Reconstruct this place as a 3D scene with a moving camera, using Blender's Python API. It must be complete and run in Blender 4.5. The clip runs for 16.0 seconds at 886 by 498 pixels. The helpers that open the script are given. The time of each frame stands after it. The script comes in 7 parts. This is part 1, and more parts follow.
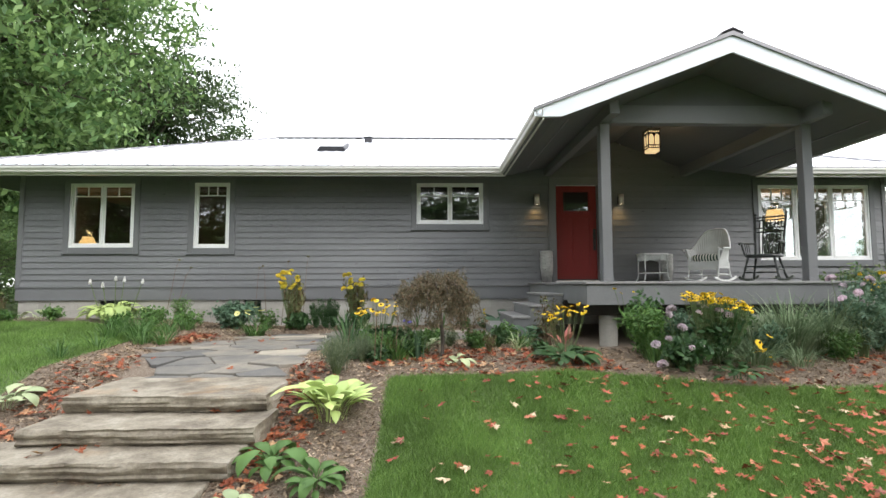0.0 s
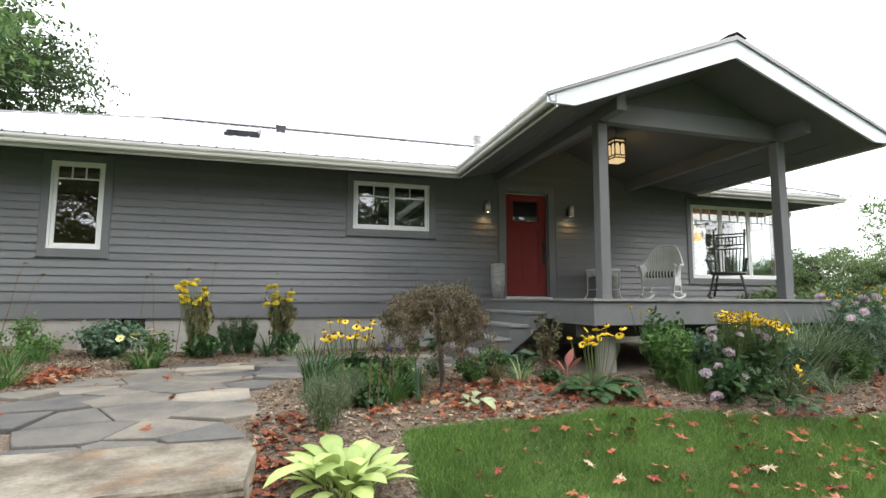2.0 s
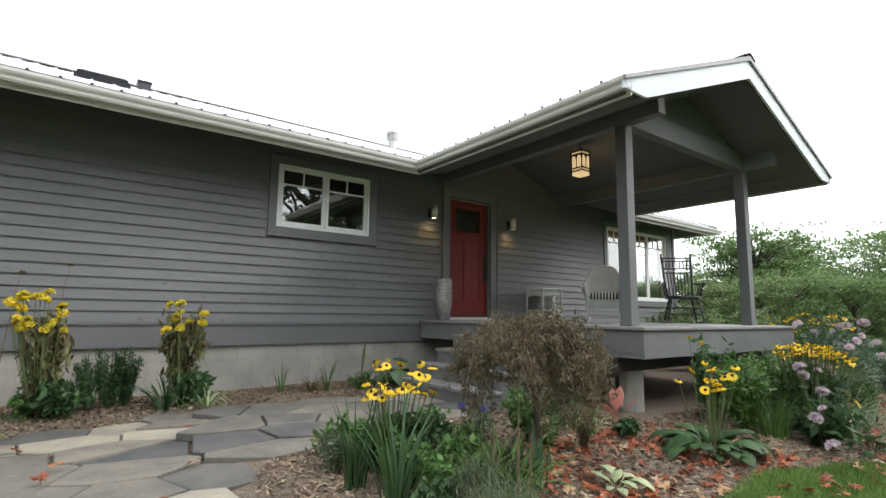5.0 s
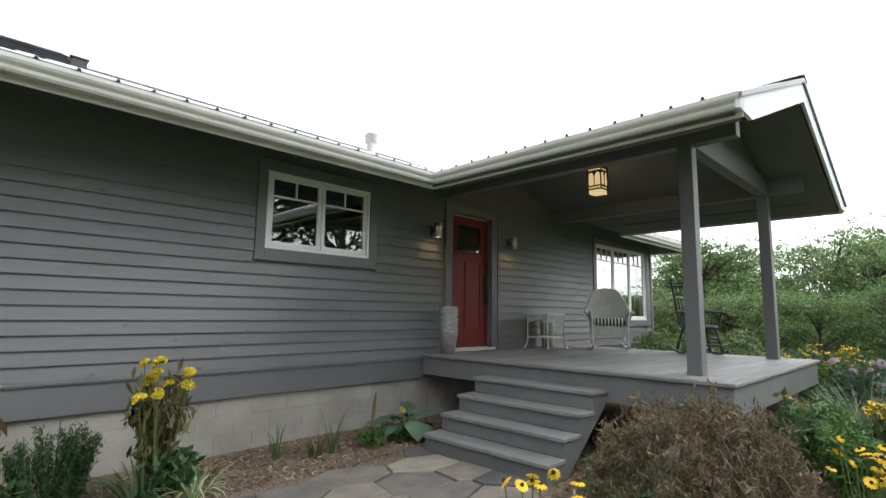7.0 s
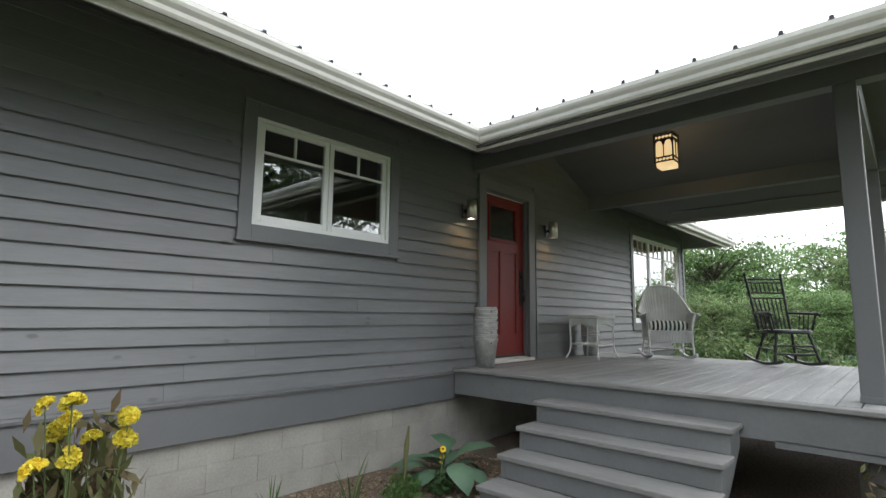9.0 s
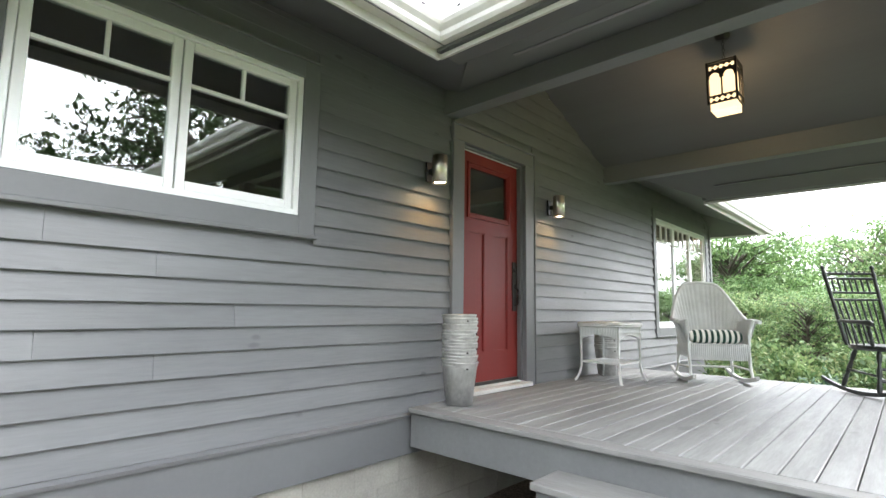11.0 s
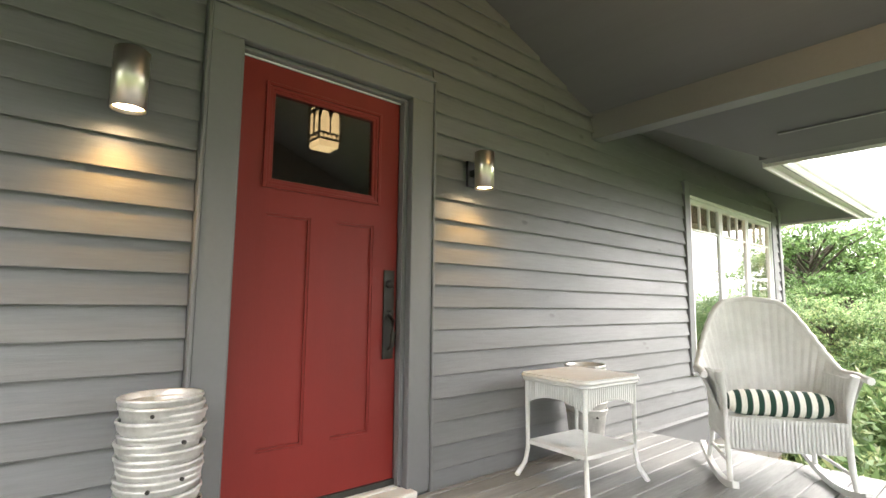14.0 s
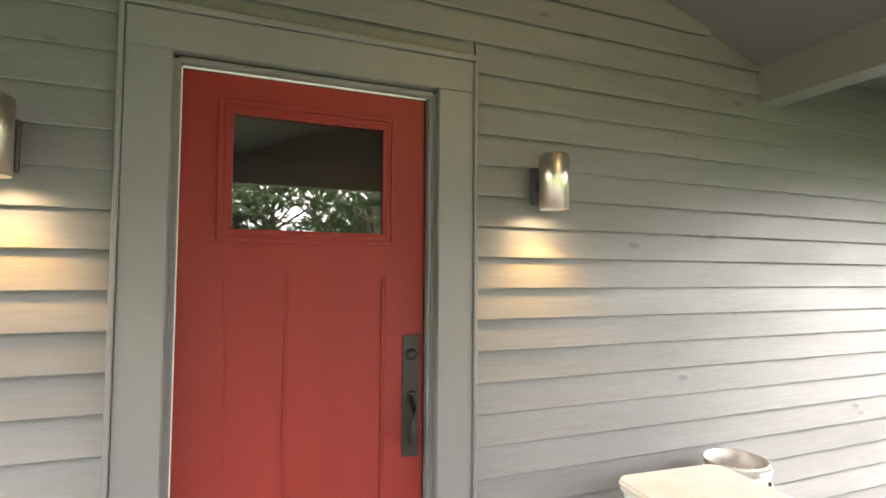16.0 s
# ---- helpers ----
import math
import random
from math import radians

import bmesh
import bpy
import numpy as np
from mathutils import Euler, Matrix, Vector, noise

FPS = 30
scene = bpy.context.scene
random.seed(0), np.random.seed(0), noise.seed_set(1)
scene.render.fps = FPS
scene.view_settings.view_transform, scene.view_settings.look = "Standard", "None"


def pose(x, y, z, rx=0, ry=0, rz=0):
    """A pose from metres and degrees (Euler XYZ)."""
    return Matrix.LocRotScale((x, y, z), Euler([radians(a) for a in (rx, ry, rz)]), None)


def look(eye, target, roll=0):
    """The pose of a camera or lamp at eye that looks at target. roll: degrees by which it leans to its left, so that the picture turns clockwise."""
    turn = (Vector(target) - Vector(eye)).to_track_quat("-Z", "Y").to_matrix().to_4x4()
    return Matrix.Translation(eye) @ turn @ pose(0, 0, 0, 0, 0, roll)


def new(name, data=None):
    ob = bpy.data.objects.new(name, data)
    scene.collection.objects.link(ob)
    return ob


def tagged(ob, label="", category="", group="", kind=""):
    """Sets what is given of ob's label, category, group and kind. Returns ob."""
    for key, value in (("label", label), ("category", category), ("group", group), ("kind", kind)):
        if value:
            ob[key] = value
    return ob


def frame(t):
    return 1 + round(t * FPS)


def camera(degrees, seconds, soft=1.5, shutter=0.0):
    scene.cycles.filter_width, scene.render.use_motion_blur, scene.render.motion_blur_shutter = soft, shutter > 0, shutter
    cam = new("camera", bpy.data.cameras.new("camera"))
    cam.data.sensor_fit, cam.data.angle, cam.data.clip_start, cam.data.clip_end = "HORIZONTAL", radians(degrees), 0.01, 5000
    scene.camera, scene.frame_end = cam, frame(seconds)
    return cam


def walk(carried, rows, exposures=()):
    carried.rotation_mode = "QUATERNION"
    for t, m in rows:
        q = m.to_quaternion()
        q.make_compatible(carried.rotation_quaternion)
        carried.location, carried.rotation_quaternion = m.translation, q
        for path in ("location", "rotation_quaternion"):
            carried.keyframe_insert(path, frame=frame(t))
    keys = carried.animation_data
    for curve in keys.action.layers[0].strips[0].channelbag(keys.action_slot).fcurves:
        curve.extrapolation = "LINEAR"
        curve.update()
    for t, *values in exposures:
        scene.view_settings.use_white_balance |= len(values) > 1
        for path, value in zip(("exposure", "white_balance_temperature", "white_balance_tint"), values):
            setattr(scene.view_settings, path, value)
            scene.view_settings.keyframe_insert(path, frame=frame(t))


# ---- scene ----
cam = camera(82.5, 16.0)
PATH = [
    (0, (0.291, -0.261, 0.861), (0.342, 1.733, 1.003), -0.2),
    (0.5, (-0.038, 0.137, 0.877), (0.108, 2.126, 1.031), -0.0),
    (1, (-0.344, 0.541, 0.881), (-0.075, 2.516, 1.046), 0.0),
    (1.5, (-0.653, 0.932, 0.881), (-0.259, 2.885, 1.061), 0.2),
    (2, (-0.945, 1.329, 0.879), (-0.396, 3.242, 1.079), 0.2),
    (2.5, (-1.225, 1.725, 0.869), (-0.529, 3.587, 1.09), 0.5),
    (3, (-1.486, 2.095, 0.885), (-0.672, 3.906, 1.127), 0.4),
    (3.5, (-1.728, 2.487, 0.906), (-0.803, 4.242, 1.159), 0.5),
    (4, (-1.958, 2.913, 0.892), (-0.94, 4.615, 1.149), 0.6),
    (6.5, (-2.496, 4.822, 1.384), (-1.132, 6.264, 1.635), 0.9),
    (7, (-2.556, 5.214, 1.471), (-1.157, 6.621, 1.725), 0.8),
    (7.5, (-2.49, 5.602, 1.479), (-1.07, 6.987, 1.732), 0.9),
    (8, (-2.383, 6.024, 1.469), (-0.944, 7.388, 1.728), 0.9),
    (10.5, (-0.649, 7.678, 1.529), (0.808, 9.022, 1.789), 0.6),
    (11, (-0.217, 7.868, 1.61), (1.243, 9.214, 1.848), 0.8),
    (11.5, (0.28, 8.008, 1.606), (1.741, 9.353, 1.849), 0.8),
    (12, (0.769, 8.12, 1.601), (2.227, 9.467, 1.846), 0.7),
    (12.5, (1.244, 8.212, 1.617), (2.696, 9.565, 1.859), 0.8),
    (13, (1.684, 8.294, 1.683), (3.106, 9.678, 1.93), 0.7),
    (13.5, (2.032, 8.361, 1.787), (3.389, 9.811, 2.024), 0.8),
    (14, (2.322, 8.423, 1.896), (3.619, 9.93, 2.116), 0.6),
    (14.5, (2.58, 8.518, 2.033), (3.783, 10.106, 2.21), 0.8),
    (15, (2.835, 8.595, 2.137), (3.919, 10.269, 2.288), 0.6),
    (15.5, (3.092, 8.662, 2.263), (4.013, 10.434, 2.379), 0.5),
    (16, (3.284, 8.77, 2.329), (4.007, 10.633, 2.423), 0.4),
]
walk(cam, [(t, look(e, a, r)) for t, e, a, r in PATH],
     exposures=[(0, 0.5, 6450, 12), (2, 0.42, 6450, 12), (4, 0.27, 6450, 11), (8, 0.15, 6400, 11), (9, 0.45, 6300, 11), (10.5, 1.66, 6250, 12),
                (11.5, 1.85, 6350, 12), (12.5, 1.98, 6550, 13), (14.5, 2.47, 6950, 15), (16, 3.0, 7050, 18)])

# ---- world and light ----
world = bpy.data.worlds.new("overcast_sky")
scene.world = world
world.use_nodes = True
wt = world.node_tree
wbg = wt.nodes["Background"]
sky = wt.nodes.new("ShaderNodeTexSky")
sky.sky_type, sky.sun_disc, sky.sun_elevation, sky.sun_rotation = "NISHITA", False, radians(40), radians(130)
sky.air_density, sky.dust_density = 1.0, 3.0
cloud = wt.nodes.new("ShaderNodeMix")
cloud.data_type = "RGBA"
cloud.inputs[0].default_value = 0.88
cloud.inputs[7].default_value = (18.5, 18.9, 19.3, 1)
wt.links.new(sky.outputs[0], cloud.inputs[6])
wt.links.new(cloud.outputs[2], wbg.inputs[0])
wbg.inputs[1].default_value = 0.12
sun_data = bpy.data.lights.new("sun", "SUN")
sun_data.energy, sun_data.angle, sun_data.color = 1.3, radians(25), (1.0, 0.96, 0.9)
sun = new("sun", sun_data)
sun.rotation_euler = (radians(50), 0, radians(50))


# ---- materials ----
def mat_base(name):
    m = bpy.data.materials.new(name)
    m.use_nodes = True
    nt = m.node_tree
    return m, nt, nt.nodes["Principled BSDF"]


def ramp(nt, fac, stops):
    r = nt.nodes.new("ShaderNodeValToRGB")
    while len(r.color_ramp.elements) < len(stops):
        r.color_ramp.elements.new(0.5)
    for e, (p, c) in zip(r.color_ramp.elements, stops):
        e.position, e.color = p, (*c, 1)
    nt.links.new(fac, r.inputs[0])
    return r.outputs[0]


def noise_tex(nt, scale, detail=4, stretch=(1, 1, 1), coords="Object", rough=0.6, offset=None):
    tc = nt.nodes.new("ShaderNodeTexCoord")
    mp = nt.nodes.new("ShaderNodeMapping")
    mp.inputs["Scale"].default_value = stretch
    nt.links.new(tc.outputs[coords], mp.inputs[0])
    if offset is not None:
        nt.links.new(offset, mp.inputs["Location"])
    n = nt.nodes.new("ShaderNodeTexNoise")
    n.inputs["Scale"].default_value, n.inputs["Detail"].default_value, n.inputs["Roughness"].default_value = scale, detail, rough
    nt.links.new(mp.outputs[0], n.inputs[0])
    return n.outputs[0]


def mixc(nt, a, b, fac, mode="MIX"):
    x = nt.nodes.new("ShaderNodeMix")
    x.data_type, x.blend_type = "RGBA", mode
    for sock, v in ((0, fac), (6, a), (7, b)):
        if isinstance(v, (int, float)):
            x.inputs[sock].default_value = v
        elif isinstance(v, tuple):
            x.inputs[sock].default_value = (*v, 1)
        else:
            nt.links.new(v, x.inputs[sock])
    return x.outputs[2]


def bump(nt, bs, height, strength=0.3, dist=0.01):
    b = nt.nodes.new("ShaderNodeBump")
    b.inputs["Strength"].default_value, b.inputs["Distance"].default_value = strength, dist
    nt.links.new(height, b.inputs["Height"])
    nt.links.new(b.outputs[0], bs.inputs["Normal"])


def random_value(nt, island=False):
    if island:
        return nt.nodes.new("ShaderNodeNewGeometry").outputs["Random Per Island"]
    return nt.nodes.new("ShaderNodeObjectInfo").outputs["Random"]


def scaled(c, f):
    return tuple(v * f for v in c)


def surface(name, colour, var=0.15, rough=0.6, metal=0.0, scale=3.0, fine=60.0, stretch=(1, 1, 1), bumps=0.15, rand=0.0, island=False, spec=0.5, knots=False):
    """Painted or plain stuff: broad stains, fine grain, a little relief, and a tone for each piece."""
    m, nt, bs = mat_base(name)
    a = noise_tex(nt, scale, 5, stretch)
    col = ramp(nt, a, [(0.3, scaled(colour, 1 - var)), (0.7, scaled(colour, 1 + var))])
    f = noise_tex(nt, fine, 4, stretch)
    fr = ramp(nt, f, [(0.3, (1 - var * 0.5,) * 3), (0.7, (1 + var * 0.4,) * 3)])
    col = mixc(nt, col, fr, 1.0, "MULTIPLY")
    if rand:
        rr = ramp(nt, random_value(nt, island), [(0, (1 - rand,) * 3), (1, (1 + rand,) * 3)])
        col = mixc(nt, col, rr, 1.0, "MULTIPLY")
    if knots:
        k = noise_tex(nt, 5.0, 2, (0.6, 1, 1.6))
        kk = ramp(nt, k, [(0.66, (0, 0, 0)), (0.73, (1, 1, 1))])
        col = mixc(nt, col, scaled(colour, 0.72), kk)
    nt.links.new(col, bs.inputs["Base Color"])
    bs.inputs["Roughness"].default_value, bs.inputs["Metallic"].default_value = rough, metal
    bs.inputs["Specular IOR Level"].default_value = spec
    if bumps:
        bump(nt, bs, f, bumps, 0.004)
    return m


def leafy(name, lo, hi, rough=0.5, trans=0.25, alt=None):
    """Leaves: a tone for each one, lit through a little."""
    m, nt, bs = mat_base(name)
    stops = [(0, lo), (1, hi)] if alt is None else [(0, lo), (0.75, hi), (1, alt)]
    col = ramp(nt, random_value(nt, True), stops)
    n = noise_tex(nt, 1.3, 3)
    col = mixc(nt, col, ramp(nt, n, [(0.3, (0.7, 0.7, 0.7)), (0.7, (1.25, 1.25, 1.2))]), 1.0, "MULTIPLY")
    col = mixc(nt, col, ramp(nt, random_value(nt), [(0, (0.72, 0.76, 0.7)), (1, (1.18, 1.15, 1.1))]), 1.0, "MULTIPLY")
    nt.links.new(col, bs.inputs["Base Color"])
    bs.inputs["Roughness"].default_value = rough
    bs.inputs["Specular IOR Level"].default_value = 0.3
    tr = nt.nodes.new("ShaderNodeBsdfTranslucent")
    nt.links.new(col, tr.inputs[0])
    ms = nt.nodes.new("ShaderNodeMixShader")
    ms.inputs[0].default_value = trans
    nt.links.new(bs.outputs[0], ms.inputs[1])
    nt.links.new(tr.outputs[0], ms.inputs[2])
    nt.links.new(ms.outputs[0], nt.nodes["Material Output"].inputs[0])
    return m


def emitter(name, colour, strength, base=(0.8, 0.7, 0.5)):
    m, nt, bs = mat_base(name)
    n = noise_tex(nt, 9, 3, (1, 1, 0.4))
    col = ramp(nt, n, [(0.3, scaled(colour, 0.8)), (0.7, colour)])
    nt.links.new(col, bs.inputs["Emission Color"])
    bs.inputs["Base Color"].default_value = (*base, 1)
    bs.inputs["Emission Strength"].default_value = strength
    return m


def window_glass(name):
    m, nt, bs = mat_base(name)
    nt.nodes.remove(bs)
    lw = nt.nodes.new("ShaderNodeLayerWeight")
    lw.inputs[0].default_value = 0.5
    pw = nt.nodes.new("ShaderNodeMath")
    pw.operation = "POWER"
    pw.inputs[1].default_value = 2.6
    nt.links.new(lw.outputs["Facing"], pw.inputs[0])
    fr = nt.nodes.new("ShaderNodeMath")
    fr.operation = "MULTIPLY_ADD"
    fr.inputs[1].default_value, fr.inputs[2].default_value = 0.78, 0.20
    nt.links.new(pw.outputs[0], fr.inputs[0])
    gl = nt.nodes.new("ShaderNodeBsdfGlossy")
    gl.inputs["Roughness"].default_value = 0.0
    tr = nt.nodes.new("ShaderNodeBsdfTransparent")
    tr.inputs[0].default_value = (0.75, 0.8, 0.78, 1)
    mx = nt.nodes.new("ShaderNodeMixShader")
    n = noise_tex(nt, 1.2, 1)
    b = nt.nodes.new("ShaderNodeBump")
    b.inputs["Strength"].default_value, b.inputs["Distance"].default_value = 0.05, 0.004
    nt.links.new(n, b.inputs["Height"])
    nt.links.new(b.outputs[0], gl.inputs["Normal"])
    nt.links.new(fr.outputs[0], mx.inputs[0])
    nt.links.new(tr.outputs[0], mx.inputs[1])
    nt.links.new(gl.outputs[0], mx.inputs[2])
    nt.links.new(mx.outputs[0], nt.nodes["Material Output"].inputs[0])
    return m


GREY = (0.145, 0.150, 0.154)


def siding_material():
    """Painted rough-sawn boards: grain along them, knots that show through, patchy sheen."""
    m, nt, bs = mat_base("grey_siding_paint")
    broad = noise_tex(nt, 1.2, 5, (0.4, 1, 3))
    grain = noise_tex(nt, 26, 6, (0.22, 1, 2.6), rough=0.6)
    col = ramp(nt, broad, [(0.3, scaled(GREY, 0.9)), (0.7, scaled(GREY, 1.1))])
    col = mixc(nt, col, ramp(nt, grain, [(0.32, (0.92,) * 3), (0.5, (1.0,) * 3), (0.68, (1.06,) * 3)]), 1.0, "MULTIPLY")
    col = mixc(nt, col, ramp(nt, random_value(nt), [(0, (0.93,) * 3), (1, (1.07,) * 3)]), 1.0, "MULTIPLY")
    tc = nt.nodes.new("ShaderNodeTexCoord")
    mp = nt.nodes.new("ShaderNodeMapping")
    mp.inputs["Scale"].default_value = (2.7, 0.0, 5.8)
    nt.links.new(tc.outputs["Object"], mp.inputs[0])
    vo = nt.nodes.new("ShaderNodeTexVoronoi")
    vo.inputs["Scale"].default_value = 1.0
    nt.links.new(mp.outputs[0], vo.inputs["Vector"])
    dist = mixc(nt, vo.outputs["Distance"], noise_tex(nt, 26, 3, (0.6, 1, 1)), 0.10)
    knot = ramp(nt, dist, [(0.10, (1, 1, 1)), (0.15, (0, 0, 0))])
    ring = ramp(nt, dist, [(0.08, (0, 0, 0)), (0.13, (1, 1, 1)), (0.22, (0, 0, 0))])
    col = mixc(nt, col, scaled(GREY, 0.66), knot)
    nt.links.new(col, bs.inputs["Base Color"])
    nt.links.new(ramp(nt, noise_tex(nt, 3, 4, (0.5, 1, 2)), [(0.3, (0.42,) * 3), (0.7, (0.58,) * 3)]), bs.inputs["Roughness"])
    bump(nt, bs, mixc(nt, grain, ring, 0.5, "ADD"), 0.22, 0.005)
    return m


M_SIDING = siding_material()
M_TRIM = surface("grey_trim_paint", scaled(GREY, 0.98), 0.06, 0.5, scale=1.0, fine=40, bumps=0.08)
# House grey taken down to 0.70, putting the undersides' shade into the colour.
M_SOFFIT = surface("shaded_soffit_grey", scaled(GREY, 0.70), 0.06, 0.55, scale=1.0, fine=30, stretch=(4, 0.3, 1), bumps=0.1)
M_DECK = surface("weathered_grey_deck_boards", (0.225, 0.23, 0.225), 0.26, 0.55, scale=2.6, fine=24, stretch=(0.3, 3, 1), bumps=0.35, rand=0.10, knots=True)
M_DECKTRIM = surface("grey_deck_paint", (0.150, 0.156, 0.157), 0.12, 0.55, scale=2.0, fine=40, bumps=0.15)
M_TREAD = surface("worn_tread_paint", (0.205, 0.205, 0.20), 0.2, 0.6, scale=3.0, fine=35, stretch=(2, 0.4, 1), bumps=0.3)
M_WHITE = surface("white_window_paint", (0.78, 0.79, 0.78), 0.03, 0.4, scale=2, fine=50, bumps=0.03)
M_FASCIA = surface("white_fascia_paint", (0.72, 0.77, 0.82), 0.03, 0.45, scale=2, fine=50, bumps=0.03)
M_GUTTER = surface("cream_gutter", (0.60, 0.595, 0.56), 0.08, 0.35, scale=1.5, fine=20, bumps=0.02)
M_METALROOF = surface("pale_metal_roofing", (0.72, 0.74, 0.78), 0.05, 0.32, 0.3, scale=1.0, fine=12, bumps=0.03)
M_DARKMETAL = surface("dark_flashing", (0.05, 0.05, 0.055), 0.2, 0.4, 0.5, scale=3, fine=30, bumps=0.05)
M_DRIP = surface("grey_drip_edge", (0.22, 0.22, 0.23), 0.08, 0.4, 0.4, scale=3, fine=30, bumps=0.02)
M_RED = surface("red_door_paint", (0.178, 0.016, 0.013), 0.07, 0.5, scale=1.5, fine=70, stretch=(3, 1, 0.2), bumps=0.12, spec=0.3)
M_CONCRETE = surface("pale_block_foundation", (0.35, 0.34, 0.305), 0.22, 0.85, scale=1.7, fine=60, bumps=0.4, rand=0.05)
M_MORTAR = surface("foundation_mortar", (0.34, 0.335, 0.30), 0.15, 0.9, scale=2, fine=80, bumps=0.4)
M_STEEL = surface("brushed_nickel", (0.62, 0.58, 0.5), 0.06, 0.28, 1.0, scale=3, fine=90, stretch=(8, 8, 0.3), bumps=0.08)
M_GALV = surface("galvanised_steel", (0.52, 0.52, 0.50), 0.2, 0.45, 0.6, scale=12, fine=45, bumps=0.1)
M_IRON = surface("black_iron", (0.02, 0.018, 0.016), 0.2, 0.45, 0.3, scale=9, fine=60, bumps=0.2)
M_BLACKWOOD = surface("black_painted_wood", (0.016, 0.02, 0.018), 0.2, 0.35, scale=6, fine=60, bumps=0.1)
M_WICKER = surface("white_painted_wicker", (0.62, 0.635, 0.62), 0.10, 0.55, scale=6, fine=120, bumps=0.3)
M_INTWALL = surface("dim_interior_wall", (0.30, 0.25, 0.19), 0.05, 0.8, bumps=0.0)
M_INTFLOOR = surface("wooden_interior_floor", (0.16, 0.10, 0.06), 0.15, 0.5, bumps=0.05)
M_UNDER = surface("dark_underdeck_timber", (0.045, 0.042, 0.038), 0.2, 0.8, bumps=0.1)
M_BARK = surface("tree_bark", (0.09, 0.075, 0.06), 0.3, 0.9, scale=6, fine=40, stretch=(1, 1, 0.3), bumps=0.8)
M_STEM = surface("green_stems", (0.10, 0.14, 0.05), 0.2, 0.6, scale=6, fine=60, bumps=0.1)
M_DRYSTEM = surface("dry_brown_stems", (0.14, 0.09, 0.055), 0.25, 0.8, scale=9, fine=60, bumps=0.1)
M_GLASS = window_glass("window_glass")
M_LAMPGLASS = emitter("lit_cream_lantern_glass", (1.0, 0.70, 0.34), 0.65)
M_BULB = emitter("warm_sconce_bulb", (1.0, 0.74, 0.42), 15)
M_SHADE = emitter("lit_lampshade", (1.0, 0.55, 0.2), 2.0)

M_LEAFDARK = leafy("dark_green_leaves", (0.03, 0.075, 0.03), (0.08, 0.16, 0.06))
M_LEAFMID = leafy("mid_green_leaves", (0.05, 0.13, 0.035), (0.15, 0.27, 0.08))
M_LEAFBLUE = leafy("blue_green_leaves", (0.06, 0.12, 0.08), (0.16, 0.26, 0.18))
M_LEAFLIME = leafy("chartreuse_leaves", (0.17, 0.32, 0.05), (0.55, 0.66, 0.27), 0.45, 0.2, (0.68, 0.74, 0.45))
M_LEAFVAR = leafy("cream_and_green_leaves", (0.16, 0.28, 0.10), (0.62, 0.66, 0.46), 0.45, 0.2)
M_SILVER = leafy("silvery_foliage", (0.10, 0.14, 0.09), (0.24, 0.28, 0.19))
M_MAPLE = leafy("bronze_maple_leaves", (0.09, 0.075, 0.05), (0.22, 0.19, 0.12), 0.6, 0.25, (0.30, 0.17, 0.12))
M_DEAD = leafy("withered_leaves", (0.10, 0.06, 0.035), (0.16, 0.19, 0.08), 0.7, 0.1)
M_TREELEAF = leafy("tree_leaves", (0.062, 0.132, 0.048), (0.21, 0.32, 0.12), 0.5, 0.3)
M_TREELEAF2 = leafy("yellow_green_tree_leaves", (0.07, 0.14, 0.055), (0.22, 0.32, 0.14), 0.5, 0.35, (0.33, 0.36, 0.19))
M_TREEDARK = leafy("dark_tree_leaves", (0.03, 0.06, 0.025), (0.10, 0.15, 0.06), 0.5, 0.3)
M_YELLOW = leafy("yellow_petals", (0.75, 0.42, 0.015), (0.85, 0.62, 0.03), 0.5, 0.2)
M_LEMON = leafy("lemon_yellow_petals", (0.72, 0.55, 0.03), (0.85, 0.76, 0.12), 0.5, 0.2)
M_PALEYELLOW = leafy("pale_yellow_petals", (0.72, 0.70, 0.22), (0.8, 0.78, 0.4), 0.5, 0.2)
M_PHLOX = leafy("lilac_petals", (0.60, 0.45, 0.60), (0.80, 0.70, 0.80), 0.5, 0.2)
M_WHITEPETAL = leafy("white_petals", (0.6, 0.6, 0.66), (0.8, 0.8, 0.82), 0.5, 0.2)
M_BLUEPETAL = leafy("violet_petals", (0.14, 0.12, 0.5), (0.25, 0.22, 0.65), 0.5, 0.2)
M_PALEGRASS = leafy("pale_striped_grass", (0.12, 0.20, 0.10), (0.34, 0.42, 0.28))
M_PINKLEAF = leafy("pink_veined_leaves", (0.45, 0.12, 0.12), (0.66, 0.30, 0.27), 0.5, 0.2)
M_DISC = surface("brown_flower_disc", (0.04, 0.02, 0.01), 0.2, 0.9)
M_REDLEAF = leafy("fallen_red_leaves", (0.20, 0.045, 0.025), (0.42, 0.13, 0.06), 0.6, 0.1, (0.55, 0.38, 0.24))


